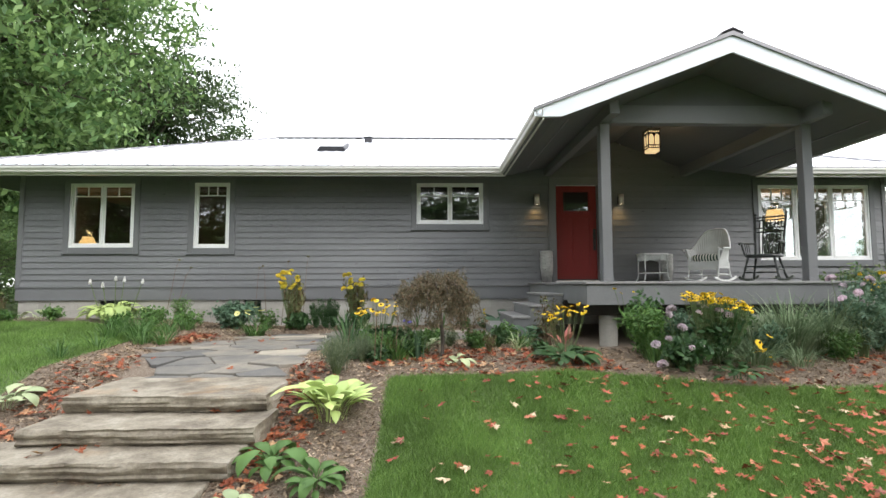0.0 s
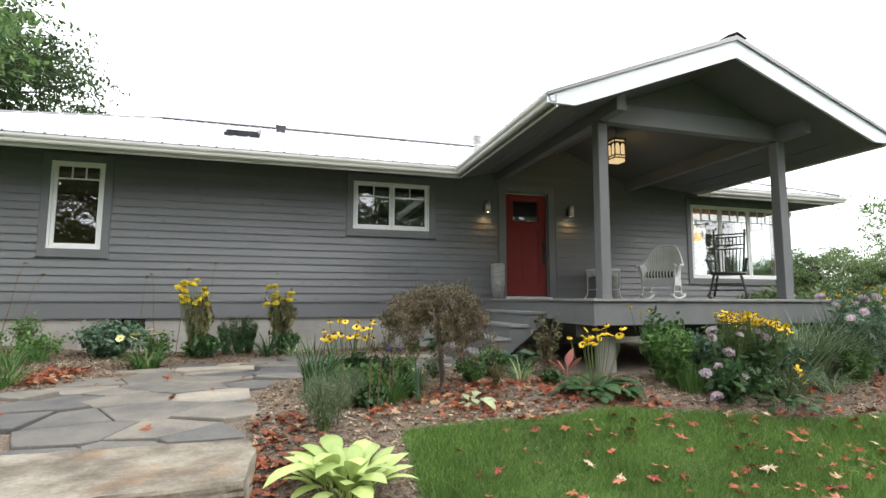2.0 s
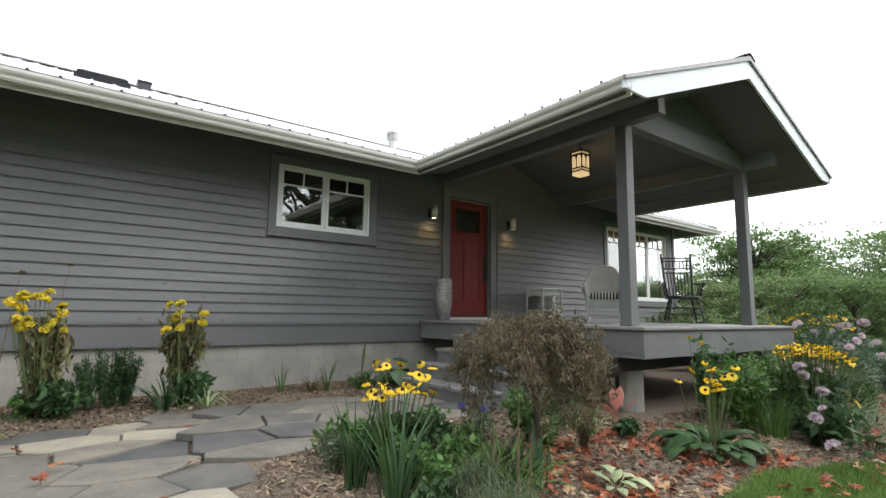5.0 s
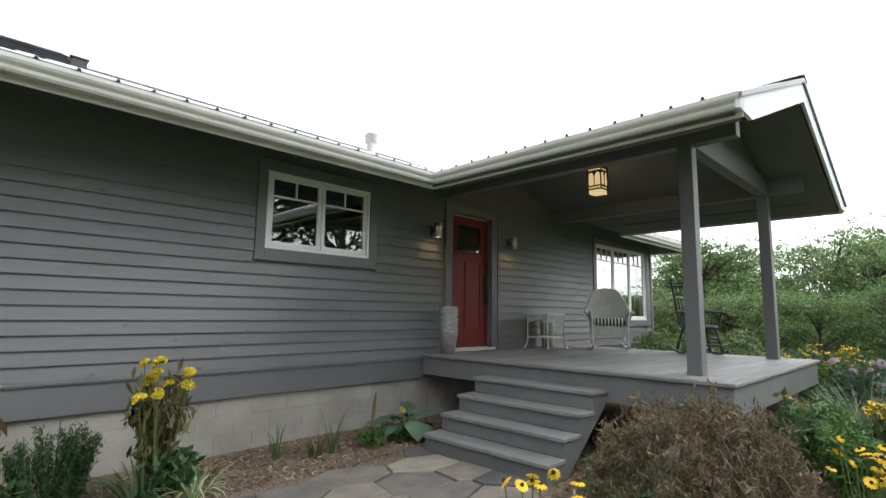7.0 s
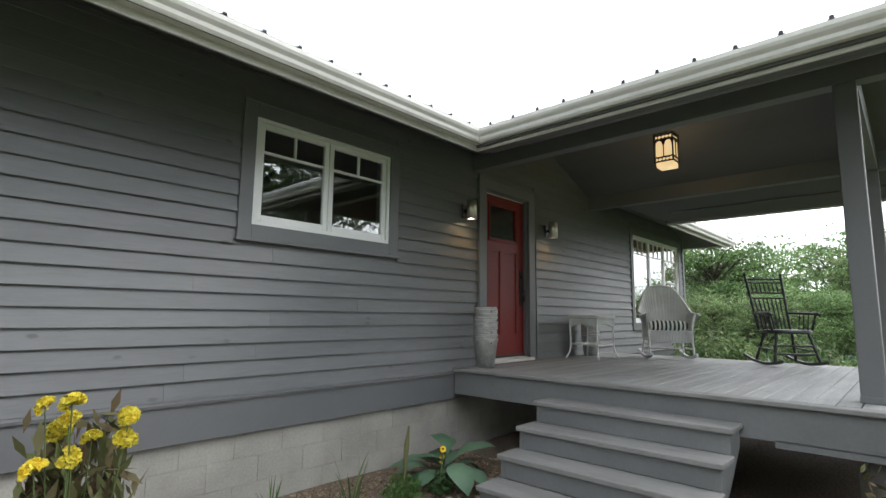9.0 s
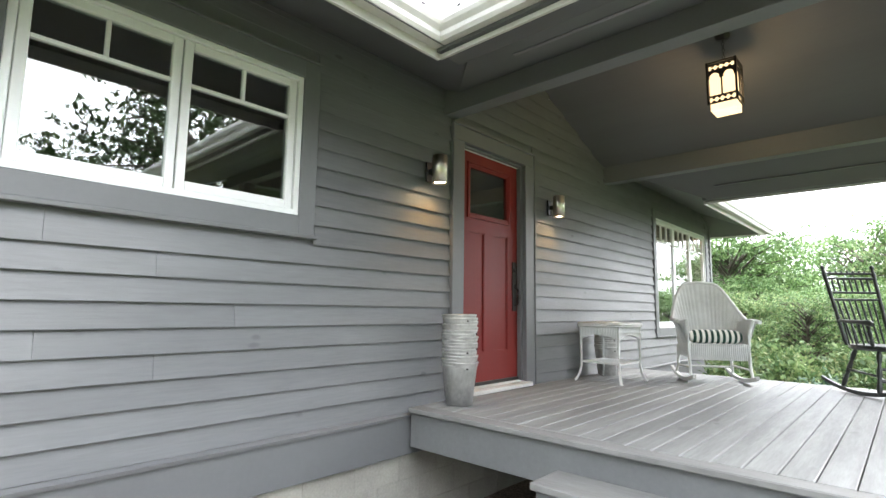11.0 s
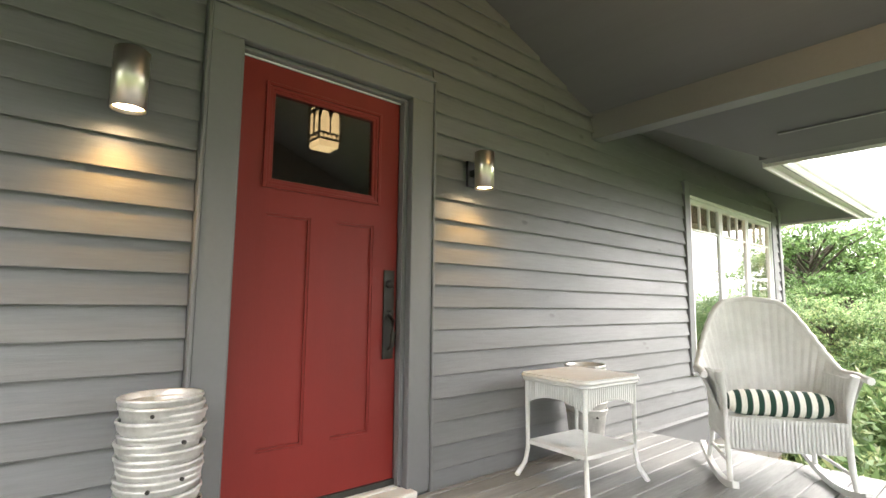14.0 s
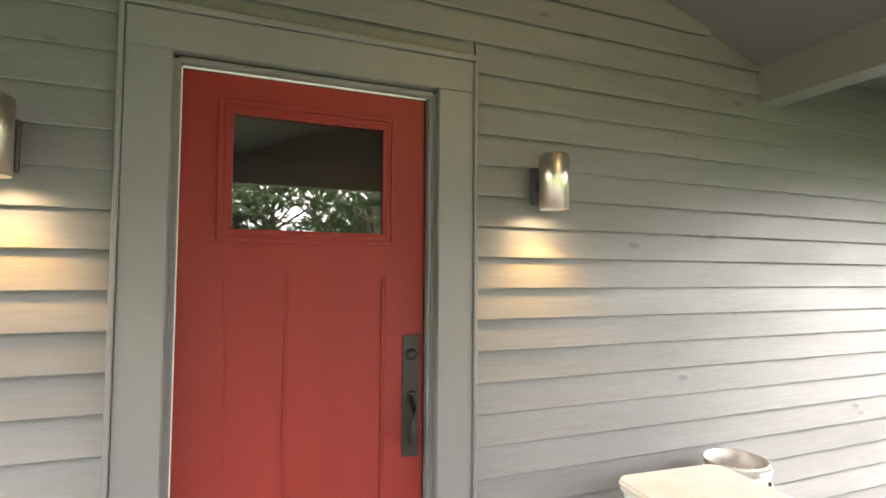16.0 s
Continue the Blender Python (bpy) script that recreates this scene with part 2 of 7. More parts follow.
def stone_material():
    m, nt, bs = mat_base("flagstone")
    big = noise_tex(nt, 2.6, 7)
    fine = noise_tex(nt, 45, 6)
    col = ramp(nt, random_value(nt), [(0, (0.085, 0.087, 0.09)), (0.3, (0.14, 0.134, 0.122)), (0.85, (0.20, 0.183, 0.155)), (1, (0.34, 0.31, 0.255))])
    col = mixc(nt, col, ramp(nt, big, [(0.3, (0.6, 0.62, 0.65)), (0.5, (0.97, 0.97, 0.95)), (0.7, (1.3, 1.25, 1.15))]), 1.0, "MULTIPLY")
    col = mixc(nt, col, ramp(nt, fine, [(0.3, (0.85, 0.85, 0.85)), (0.7, (1.12, 1.12, 1.12))]), 1.0, "MULTIPLY")
    nt.links.new(col, bs.inputs["Base Color"])
    bs.inputs["Roughness"].default_value = 0.7
    bump(nt, bs, big, 0.5, 0.02)
    return m


def slab_material():
    m, nt, bs = mat_base("rough_cut_limestone")
    big = noise_tex(nt, 3.6, 9, (1, 1, 1.4))
    fine = noise_tex(nt, 38, 7)
    rust = noise_tex(nt, 1.4, 3, (1, 1, 0.5))
    col = ramp(nt, big, [(0.34, (0.12, 0.10, 0.075)), (0.5, (0.225, 0.198, 0.15)), (0.66, (0.33, 0.30, 0.24))])
    col = mixc(nt, col, (0.30, 0.17, 0.07), ramp(nt, rust, [(0.56, (0, 0, 0)), (0.70, (0.6, 0.6, 0.6))]))
    col = mixc(nt, col, ramp(nt, fine, [(0.3, (0.75, 0.75, 0.75)), (0.7, (1.15, 1.15, 1.15))]), 1.0, "MULTIPLY")
    nt.links.new(col, bs.inputs["Base Color"])
    bs.inputs["Roughness"].default_value = 0.8
    bump(nt, bs, big, 0.8, 0.04)
    return m


def ground_material():
    m, nt, bs = mat_base("lawn_and_mulch_ground")
    at = nt.nodes.new("ShaderNodeAttribute")
    at.attribute_name = "bed"
    edge = noise_tex(nt, 9, 4)
    ad = nt.nodes.new("ShaderNodeMath")
    ad.operation = "MULTIPLY_ADD"
    ad.inputs[1].default_value, ad.inputs[2].default_value = 0.5, -0.25
    nt.links.new(edge, ad.inputs[0])
    su = nt.nodes.new("ShaderNodeMath")
    nt.links.new(at.outputs["Fac"], su.inputs[0])
    nt.links.new(ad.outputs[0], su.inputs[1])
    fac = ramp(nt, su.outputs[0], [(0.42, (0, 0, 0)), (0.58, (1, 1, 1))])
    fine = noise_tex(nt, 90, 6)
    g = noise_tex(nt, 1.2, 5)
    grass = ramp(nt, g, [(0.3, (0.065, 0.11, 0.03)), (0.7, (0.12, 0.18, 0.055))])
    grass = mixc(nt, grass, ramp(nt, fine, [(0.3, (0.5, 0.5, 0.5)), (0.7, (1.4, 1.4, 1.3))]), 1.0, "MULTIPLY")
    mulch = ramp(nt, noise_tex(nt, 55, 6), [(0.3, (0.06, 0.042, 0.03)), (0.5, (0.17, 0.13, 0.095)), (0.7, (0.32, 0.27, 0.21))])
    nt.links.new(mixc(nt, grass, mulch, fac), bs.inputs["Base Color"])
    bs.inputs["Roughness"].default_value = 0.9
    bump(nt, bs, fine, 0.8, 0.02)
    return m


def stripe_material():
    m, nt, bs = mat_base("green_and_white_striped_cloth")
    tc = nt.nodes.new("ShaderNodeTexCoord")
    sp = nt.nodes.new("ShaderNodeSeparateXYZ")
    nt.links.new(tc.outputs["Object"], sp.inputs[0])
    mu = nt.nodes.new("ShaderNodeMath")
    mu.operation, mu.inputs[1].default_value = "MULTIPLY", 17.0
    nt.links.new(sp.outputs[1], mu.inputs[0])
    fr = nt.nodes.new("ShaderNodeMath")
    fr.operation = "FRACT"
    nt.links.new(mu.outputs[0], fr.inputs[0])
    col = ramp(nt, fr.outputs[0], [(0.47, (0.008, 0.045, 0.03)), (0.53, (0.75, 0.75, 0.68))])
    weave = noise_tex(nt, 150, 3)
    nt.links.new(mixc(nt, col, ramp(nt, weave, [(0.3, (0.85,) * 3), (0.7, (1.1,) * 3)]), 1.0, "MULTIPLY"), bs.inputs["Base Color"])
    bs.inputs["Roughness"].default_value = 0.85
    bump(nt, bs, weave, 0.3, 0.003)
    return m


M_STONE, M_SLAB, M_GROUND, M_STRIPE = stone_material(), slab_material(), ground_material(), stripe_material()
M_CHIP = leafy("bark_chips", (0.10, 0.068, 0.048), (0.30, 0.225, 0.165), 0.85, 0.0, (0.48, 0.39, 0.30))
M_BLADE = leafy("lawn_grass_blades", (0.085, 0.168, 0.036), (0.205, 0.335, 0.088), 0.5, 0.3)


# ---- mesh tools ----
class Shape:
    """Gathers vertices and faces; every solid is added in the object's own space."""

    def __init__(self):
        self.v, self.f, self.s = [], [], []

    def add(self, verts, faces, smooth=False, m=None):
        n = len(self.v)
        self.v += [tuple(m @ Vector(p)) if m else tuple(p) for p in verts]
        self.f += [tuple(n + i for i in f) for f in faces]
        self.s += [smooth] * len(faces)
        return self

    def box(self, x0, x1, y0, y1, z0, z1, b=0.0, m=None):
        """A box with its edges cut by b."""
        if b <= 0 or min(x1 - x0, y1 - y0, z1 - z0) < 2.5 * b:
            v = [(x, y, z) for z in (z0, z1) for x, y in ((x0, y0), (x1, y0), (x1, y1), (x0, y1))]
            return self.add(v, [(0, 3, 2, 1), (4, 5, 6, 7), (0, 1, 5, 4), (1, 2, 6, 5), (2, 3, 7, 6), (3, 0, 4, 7)], m=m)
        bm = bmesh.new()
        bmesh.ops.create_cube(bm, size=1, matrix=Matrix.LocRotScale(((x0 + x1) / 2, (y0 + y1) / 2, (z0 + z1) / 2), None, (x1 - x0, y1 - y0, z1 - z0)))
        bmesh.ops.bevel(bm, geom=bm.edges[:], offset=b, segments=1, affect="EDGES")
        bm.verts.index_update()
        self.add([p.co[:] for p in bm.verts], [[q.index for q in f.verts] for f in bm.faces], m=m)
        bm.free()
        return self

    def prism(self, poly, axis, a, b, m=None):
        """A polygon (two coordinates, in the order of the axes left) drawn out along an axis from a to b."""
        def p3(p, w):
            return {"x": (w, p[0], p[1]), "y": (p[0], w, p[1]), "z": (p[0], p[1], w)}[axis]
        n = len(poly)
        v = [p3(p, a) for p in poly] + [p3(p, b) for p in poly]
        return self.add(v, [tuple(range(n))[::-1], tuple(range(n, 2 * n))] + [(i, (i + 1) % n, n + (i + 1) % n, n + i) for i in range(n)], m=m)

    def slab(self, poly, top, thick):
        """A slab over a ground polygon whose height is top(x, y)."""
        n = len(poly)
        v = [(x, y, top(x, y)) for x, y in poly] + [(x, y, top(x, y) - thick) for x, y in poly]
        return self.add(v, [tuple(range(n)), tuple(range(n, 2 * n))[::-1]] + [(n + i, n + (i + 1) % n, (i + 1) % n, i) for i in range(n)])

    def tube(self, pts, r, n=8, cap=True, m=None):
        pts = [Vector(p) for p in pts]
        rs = r if isinstance(r, (list, tuple)) else [r] * len(pts)
        v, f = [], []
        for i, p in enumerate(pts):
            d = (pts[min(i + 1, len(pts) - 1)] - pts[max(i - 1, 0)])
            q = d.to_track_quat("Z", "Y") if d.length > 1e-9 else Vector((0, 0, 1)).to_track_quat("Z", "Y")
            v += [tuple(p + q @ Vector((math.cos(2 * math.pi * k / n) * rs[i], math.sin(2 * math.pi * k / n) * rs[i], 0))) for k in range(n)]
        for i in range(len(pts) - 1):
            f += [(i * n + k, i * n + (k + 1) % n, (i + 1) * n + (k + 1) % n, (i + 1) * n + k) for k in range(n)]
        self.add(v, f, True, m)
        if cap:
            self.add(v[:n], [tuple(range(n))[::-1]], False, m).add(v[-n:], [tuple(range(n))], False, m)
        return self

    def lathe(self, profile, n=24, at=(0, 0, 0)):
        v = [(at[0] + r * math.cos(2 * math.pi * k / n), at[1] + r * math.sin(2 * math.pi * k / n), at[2] + z) for r, z in profile for k in range(n)]
        f = [(i * n + k, i * n + (k + 1) % n, (i + 1) * n + (k + 1) % n, (i + 1) * n + k) for i in range(len(profile) - 1) for k in range(n)]
        return self.add(v, f, True)

    def mesh(self, name, mat):
        me = bpy.data.meshes.new(name)
        me.from_pydata(self.v, [], self.f)
        me.materials.append(mat)
        me.polygons.foreach_set("use_smooth", self.s)
        me.validate()
        return me


def thing(name, at=(0, 0, 0), rz=0.0, label="", category="", group="", kind=""):
    e = new(name)
    e.matrix_basis = pose(*at, 0, 0, rz)
    e.empty_display_size = 0.1
    return tagged(e, label, category, group, kind)


def part(name, sh, mat, parent=None, label="", m=None):
    ob = new(name, sh if isinstance(sh, bpy.types.Mesh) else sh.mesh(name, mat))
    if parent:
        ob.parent = parent
    if m is not None:
        ob.matrix_basis = m
    return tagged(ob, label)


def soup(name, verts, faces_per, mat):
    """A mesh out of a numpy array of loose faces, each of faces_per corners."""
    n = len(verts) // faces_per
    me = bpy.data.meshes.new(name)
    me.vertices.add(len(verts))
    me.vertices.foreach_set("co", np.ascontiguousarray(verts, dtype=np.float32).ravel())
    me.loops.add(len(verts))
    me.loops.foreach_set("vertex_index", np.arange(len(verts), dtype=np.int32))
    me.polygons.add(n)
    me.polygons.foreach_set("loop_start", np.arange(0, len(verts), faces_per, dtype=np.int32))
    me.materials.append(mat)
    me.update(calc_edges=True)
    return me


def leaf_soup(centres, size, rng, aspect=0.45, up=0.3, jitter=0.4, droop=None):
    """Loose diamond leaves at the centres, as an array of quads."""
    n = len(centres)
    d = rng.normal(size=(n, 3))
    if droop is not None:
        d = d * 0.5 + droop
    d /= np.linalg.norm(d, axis=1)[:, None]
    u = rng.normal(size=(n, 3)) + np.array([0, 0, up * 3])
    s = np.cross(d, u)
    s /= np.linalg.norm(s, axis=1)[:, None] + 1e-9
    ln = (size * (1 + jitter * rng.uniform(-1, 1, n)))[:, None]
    a, b = d * ln * 0.5, s * ln * 0.5 * aspect
    return np.stack([centres - a, centres + b, centres + a, centres - b], 1).reshape(-1, 3)


# ---- ground heights and outlines ----
def smooth(a, b, t):
    t = np.clip((t - a) / (b - a), 0, 1)
    return t * t * (3 - 2 * t)


G_Y = np.array([-60.0, -20, -4, 1, 3, 3.9, 4.4, 4.7, 5.0, 5.5, 6.5, 9.4, 60])
G_Z = np.array([-1.6, -1.2, -0.85, -0.74, -0.63, -0.52, -0.42, -0.31, -0.19, -0.06, -0.02, 0.0, 0.0])


def ground_z(x, y):
    x, y = np.asarray(x, float), np.asarray(y, float)
    z = np.interp(y, G_Y, G_Z)
    z = z + 0.20 * smooth(-2.6, -6.5, x) * smooth(6.0, 10.5, y)
    z = z - 1.1 * smooth(11.5, 26, x) * smooth(-5, 6, y)
    z = z - 0.05 * smooth(-3.5, -2.9, x) * smooth(-1.05, -1.4, x) * smooth(9.5, 9.3, y)
    return z + 0.015 * np.sin(x * 2.1) * np.cos(y * 1.7)


PATH_EDGE = [(-3.0, 4.9), (-3.1, 5.5), (-3.4, 6.4), (-3.45, 7.1), (-3.15, 7.8), (-2.9, 8.6), (-2.2, 9.2), (-0.9, 9.42), (0.5, 9.42), (1.4, 9.42),
             (1.4, 7.7), (0.7, 7.9), (-0.5, 7.9), (-0.9, 7.5), (-1.2, 7.1), (-1.32, 6.5), (-1.3, 5.5), (-1.2, 4.9)]


def inside(poly, x, y):
    hit, n = False, len(poly)
    for i in range(n):
        (x0, y0), (x1, y1) = poly[i], poly[(i + 1) % n]
        if (y0 > y) != (y1 > y) and x < x0 + (y - y0) * (x1 - x0) / (y1 - y0):
            hit = not hit
    return hit


def bed_mask(x, y):
    """1 in the mulched beds, 0 on the lawns."""
    front = np.interp(x, [-0.3, 0.6, 1.8, 2.8, 3.8, 5.2, 9.0, 12.0], [5.25, 5.30, 5.35, 5.15, 4.95, 4.95, 5.0, 5.2])
    lawn_r = smooth(-0.28, -0.04, x) * smooth(0.12, -0.12, y - front)
    side = np.interp(y, [2, 5, 6, 9.5], [-4.2, -3.95, -4.1, -4.6])
    lawn_l = smooth(0.12, -0.12, x - side) * smooth(9.6, 9.3, y + 0.15 * np.sin(x))
    far = smooth(11.0, 12.5, x)
    low = smooth(2.0, 1.0, y)
    back = smooth(11.5, 12.5, y)
    return 1 - np.clip(np.maximum.reduce([lawn_r, lawn_l, far, low, back, smooth(-8.9, -9.4, x)]), 0, 1)


def grid_mesh(name, xs, ys, mat):
    X, Y = np.meshgrid(xs, ys)
    Z = ground_z(X, Y)
    nx, ny = len(xs), len(ys)
    idx = np.arange(nx * ny).reshape(ny, nx)
    f = np.stack([idx[:-1, :-1], idx[:-1, 1:], idx[1:, 1:], idx[1:, :-1]], -1).reshape(-1, 4)
    me = bpy.data.meshes.new(name)
    me.from_pydata(np.stack([X, Y, Z], -1).reshape(-1, 3), [], f)
    me.polygons.foreach_set("use_smooth", [True] * len(f))
    at = me.attributes.new("bed", "FLOAT", "POINT")
    at.data.foreach_set("value", bed_mask(X, Y).astype(np.float32).ravel())
    me.materials.append(mat)
    return me


def spread(a, b, step, far):
    """Grid lines: close together from a to b, ever wider beyond them up to far."""
    core = list(np.arange(a, b + 1e-6, step))
    out, d = [], step
    while (out[-1] if out else 0) < far:
        d *= 1.35
        out.append((out[-1] if out else 0) + d)
    return np.array([a - o for o in out[::-1]] + core + [b + o for o in out])


tagged(new("ground", grid_mesh("ground", spread(-11, 13, 0.12, 900), spread(-4, 12, 0.12, 900), M_GROUND)),
       "green lawn with bark-mulched flower beds", "ground", kind="structure")

# ---- house: walls ----
WY = 10.67
X0, X1 = -8.43, 10.42
FLOOR = 0.90
OPEN = [(-7.40, -6.04, 1.68, 3.06), (-4.775, -4.02, 1.665, 3.08), (0.0, 1.45, 2.18, 3.08), (7.55, 10.06, 1.38, 3.05), (3.03, 4.0, 0.90, 3.07)]


def wall_panels(sh, x0, x1, z0, z1, openings, y0, y1):
    """A wall between y0 and y1 with openings cut right through."""
    xs = sorted({x0, x1, *[v for o in openings for v in o[:2]]})
    for a, b in zip(xs[:-1], xs[1:]):
        cuts = sorted([o for o in openings if o[0] < (a + b) / 2 < o[1]], key=lambda o: o[2])
        z = z0
        for o in cuts:
            if o[2] > z + 1e-6:
                sh.box(a, b, y0, y1, z, o[2])
            z = o[3]
        if z < z1:
            sh.box(a, b, y0, y1, z, z1)


front = Shape()
wall_panels(front, X0, X1, 0.58, 3.46, OPEN, WY, WY + 0.18)
front.prism([(2.35, 3.46), (6.41, 3.46), (4.38, 3.99)], "y", WY, WY + 0.18)
wall_south = tagged(part("wall_south", front, M_TRIM), "grey clapboard front wall of the house", "wall", kind="structure")
side = Shape()
side.box(X0, X0 + 0.18, WY + 0.18, 18.8, 0.58, 3.36)
tagged(part("wall_west", side, M_TRIM), "grey clapboard side wall", "wall", kind="structure")
side = Shape()
E_OPEN = [(11.0, 12.2), (13.05, 13.85)]
for (a, b, z0, z1) in [(WY + 0.18, 11.0, 0.58, 3.36), (11.0, 12.2, 0.58, 1.2), (11.0, 12.2, 3.08, 3.36), (12.2, 13.05, 0.58, 3.36), (13.05, 13.85, 0.58, 1.2), (13.05, 13.85, 3.08, 3.36), (13.85, 18.8, 0.58, 3.36)]:
    side.box(X1 - 0.18, X1, a, b, z0, z1)
tagged(part("wall_east", side, M_TRIM), "grey clapboard side wall with a window opening", "wall", kind="structure")
side = Shape()
wall_panels(side, X0, X1, 0.58, 3.36, [(7.3, 10.0, 1.2, 3.0)], 18.8, 18.98)
tagged(part("wall_north", side, M_TRIM), "grey rear wall with a wide window opening", "wall", kind="structure")
inner = Shape()
inner.box(-3.5, -3.4, WY + 0.19, 18.79, FLOOR, 3.1).box(1.9, 2.0, WY + 0.19, 18.79, FLOOR, 3.1).box(6.2, 6.3, WY + 0.19, 18.79, FLOOR, 3.1)
inner.box(X0 + 0.19, 6.2, 14.6, 14.7, FLOOR, 3.1)
tagged(part("interior_walls", inner, M_INTWALL), "dim interior partition walls", "wall", kind="structure")
tagged(part("floor", Shape().box(X0 + 0.01, X1 - 0.01, WY + 0.19, 18.79, 0.78, 0.9), M_INTFLOOR), "wooden floor inside the house", "floor", kind="structure")
tagged(part("ceiling", Shape().box(X0 + 0.19, X1 - 0.19, WY + 0.19, 18.79, 3.1, 3.14), M_INTWALL), "plain ceiling inside the house", "ceiling", kind="structure")

fnd = Shape()
fnd.box(X0 + 0.02, -6.72, WY + 0.02, WY + 0.2, -0.5, 0.579).box(-6.08, -3.68, WY + 0.02, WY + 0.2, -0.5, 0.579).box(-3.32, X1 - 0.02, WY + 0.02, WY + 0.2, -0.5, 0.579)
fnd.box(-6.72, -6.08, WY + 0.02, WY + 0.2, -0.5, 0.2).box(-3.68, -3.32, WY + 0.02, WY + 0.2, -0.5, 0.24)
fnd.box(X1 - 0.2, X1 - 0.02, WY + 0.2, 18.9, -1.5, 0.579).box(X0 + 0.02, X0 + 0.2, WY + 0.2, 18.9, -0.5, 0.579).box(X0 + 0.2, X1 - 0.2, 18.7, 18.9, -1.5, 0.579)
foundation = tagged(part("foundation", fnd, M_MORTAR), "painted concrete block foundation wall", "foundation", kind="structure")

# ---- trim on the wall ----
band = Shape().box(X0 - 0.02, X1 + 0.02, WY - 0.035, WY - 0.001, 0.56, 0.822, 0.003)
band.prism([(WY - 0.052, 0.822), (WY - 0.056, 0.842), (WY - 0.03, 0.856), (WY - 0.001, 0.856), (WY - 0.001, 0.822)], "x", X0 - 0.03, X1 + 0.03)
tagged(part("baseboard", band, M_TRIM), "grey skirt board with a drip moulding along the foot of the wall", "trim", kind="structure")
corner = Shape().box(X0 - 0.03, X0 + 0.07, WY - 0.04, WY - 0.002, 0.857, 3.36, 0.003).box(X1 - 0.07, X1 + 0.03, WY - 0.04, WY - 0.002, 0.857, 3.36, 0.003)
tagged(part("corner_trim", corner, M_TRIM), "grey corner boards", "trim", kind="structure")


def window(x0, x1, z0, z1, sashes, lights, row, label):
    """A window in the front wall: grey casing, white frame, sashes with a row of small lights on top."""
    w = thing("window", (x0, WY, z0), label=label, category="window", kind="structure")
    W, H, c = x1 - x0, z1 - z0, 0.115
    cas = Shape().box(-c, 0, -0.042, 0.0, -c, H + c, 0.004).box(W, W + c, -0.042, 0.0, -c, H + c, 0.004)
    cas.box(0, W, -0.042, 0.0, H, H + c, 0.004).box(0, W, -0.042, 0.0, -c, 0, 0.004)
    cas.box(-c - 0.015, W + c + 0.015, -0.06, 0.0, -c - 0.025, -c, 0.004).box(-c - 0.01, W + c + 0.01, -0.052, 0.0, H + c, H + c + 0.018, 0.003)
    part("casing", cas, M_TRIM, w, "grey painted casing")
    fr = Shape().box(0, 0.035, -0.03, 0.14, 0, H, 0.003).box(W - 0.035, W, -0.03, 0.14, 0, H, 0.003).box(0.035, W - 0.035, -0.03, 0.14, H - 0.03, H, 0.003).box(0.035, W - 0.035, -0.03, 0.14, 0, 0.035, 0.003)
    sw = (W - 0.07) / sashes
    part("window_frame", fr, M_WHITE, w)
    for i in range(sashes):
        a, b = 0.035 + i * sw, 0.035 + (i + 1) * sw
        g = 0.004
        sash = Shape().box(a + g, a + 0.052, -0.012, 0.03, 0.037, H - 0.032, 0.004).box(b - 0.052, b - g, -0.012, 0.03, 0.037, H - 0.032, 0.004)
        sash.box(a + 0.052, b - 0.052, -0.012, 0.03, 0.037, 0.09, 0.004).box(a + 0.052, b - 0.052, -0.012, 0.03, H - 0.078, H - 0.032, 0.004)
        zt = H - 0.078 - row
        sash.box(a + 0.052, b - 0.052, -0.006, 0.026, zt - 0.011, zt + 0.011, 0.003)
        for k in range(1, lights):
            xm = a + 0.052 + (b - a - 0.104) * k / lights
            sash.box(xm - 0.010, xm + 0.010, -0.006, 0.026, zt + 0.011, H - 0.078, 0.003)
        s = part("sash", sash, M_WHITE, w, "white painted sash")
        p = part("pane", Shape().box(a + 0.048, b - 0.048, 0.008, 0.014, 0.086, H - 0.074), M_GLASS, s)
        p.visible_shadow = False
    return w


window(*OPEN[0], 2, 2, 0.20, "white double casement window in a grey casing, a lit lamp inside")
window(*OPEN[1], 1, 3, 0.20, "tall narrow white window with three small upper lights, in a grey casing")
window(*OPEN[2], 2, 2, 0.20, "white two-sash window with small upper lights, reflecting trees")
window(*OPEN[3], 3, 3, 0.27, "wide white three-sash window looking through a bright room")

# ---- front door ----
door = thing("door_1", (3.04, WY, 0.95), label="closed red panelled front door with a small window", category="door", kind="structure")
dw, dh = 0.945, 2.105
jamb = Shape().box(-0.14, -0.0, -0.045, 0.0, -0.05, dh + 0.01, 0.004).box(dw, dw + 0.15, -0.045, 0.0, -0.05, dh + 0.01, 0.004)
jamb.box(-0.14, dw + 0.15, -0.045, 0.0, dh + 0.01, dh + 0.14, 0.004).box(-0.155, dw + 0.165, -0.06, 0.0, dh + 0.14, dh + 0.165, 0.004)
jamb.box(-0.157, -0.14, -0.055, 0.0, -0.05, dh + 0.14, 0.004).box(dw + 0.15, dw + 0.167, -0.055, 0.0, -0.05, dh + 0.14, 0.004)
part("casing", jamb, M_TRIM, door, "grey moulded door casing")
jamb = Shape().box(-0.008, 0.012, 0.001, 0.12, -0.05, dh, 0.003).box(dw - 0.012, dw + 0.008, 0.001, 0.12, -0.05, dh, 0.003).box(0.012, dw - 0.012, 0.001, 0.12, dh - 0.012, dh + 0.008, 0.003)
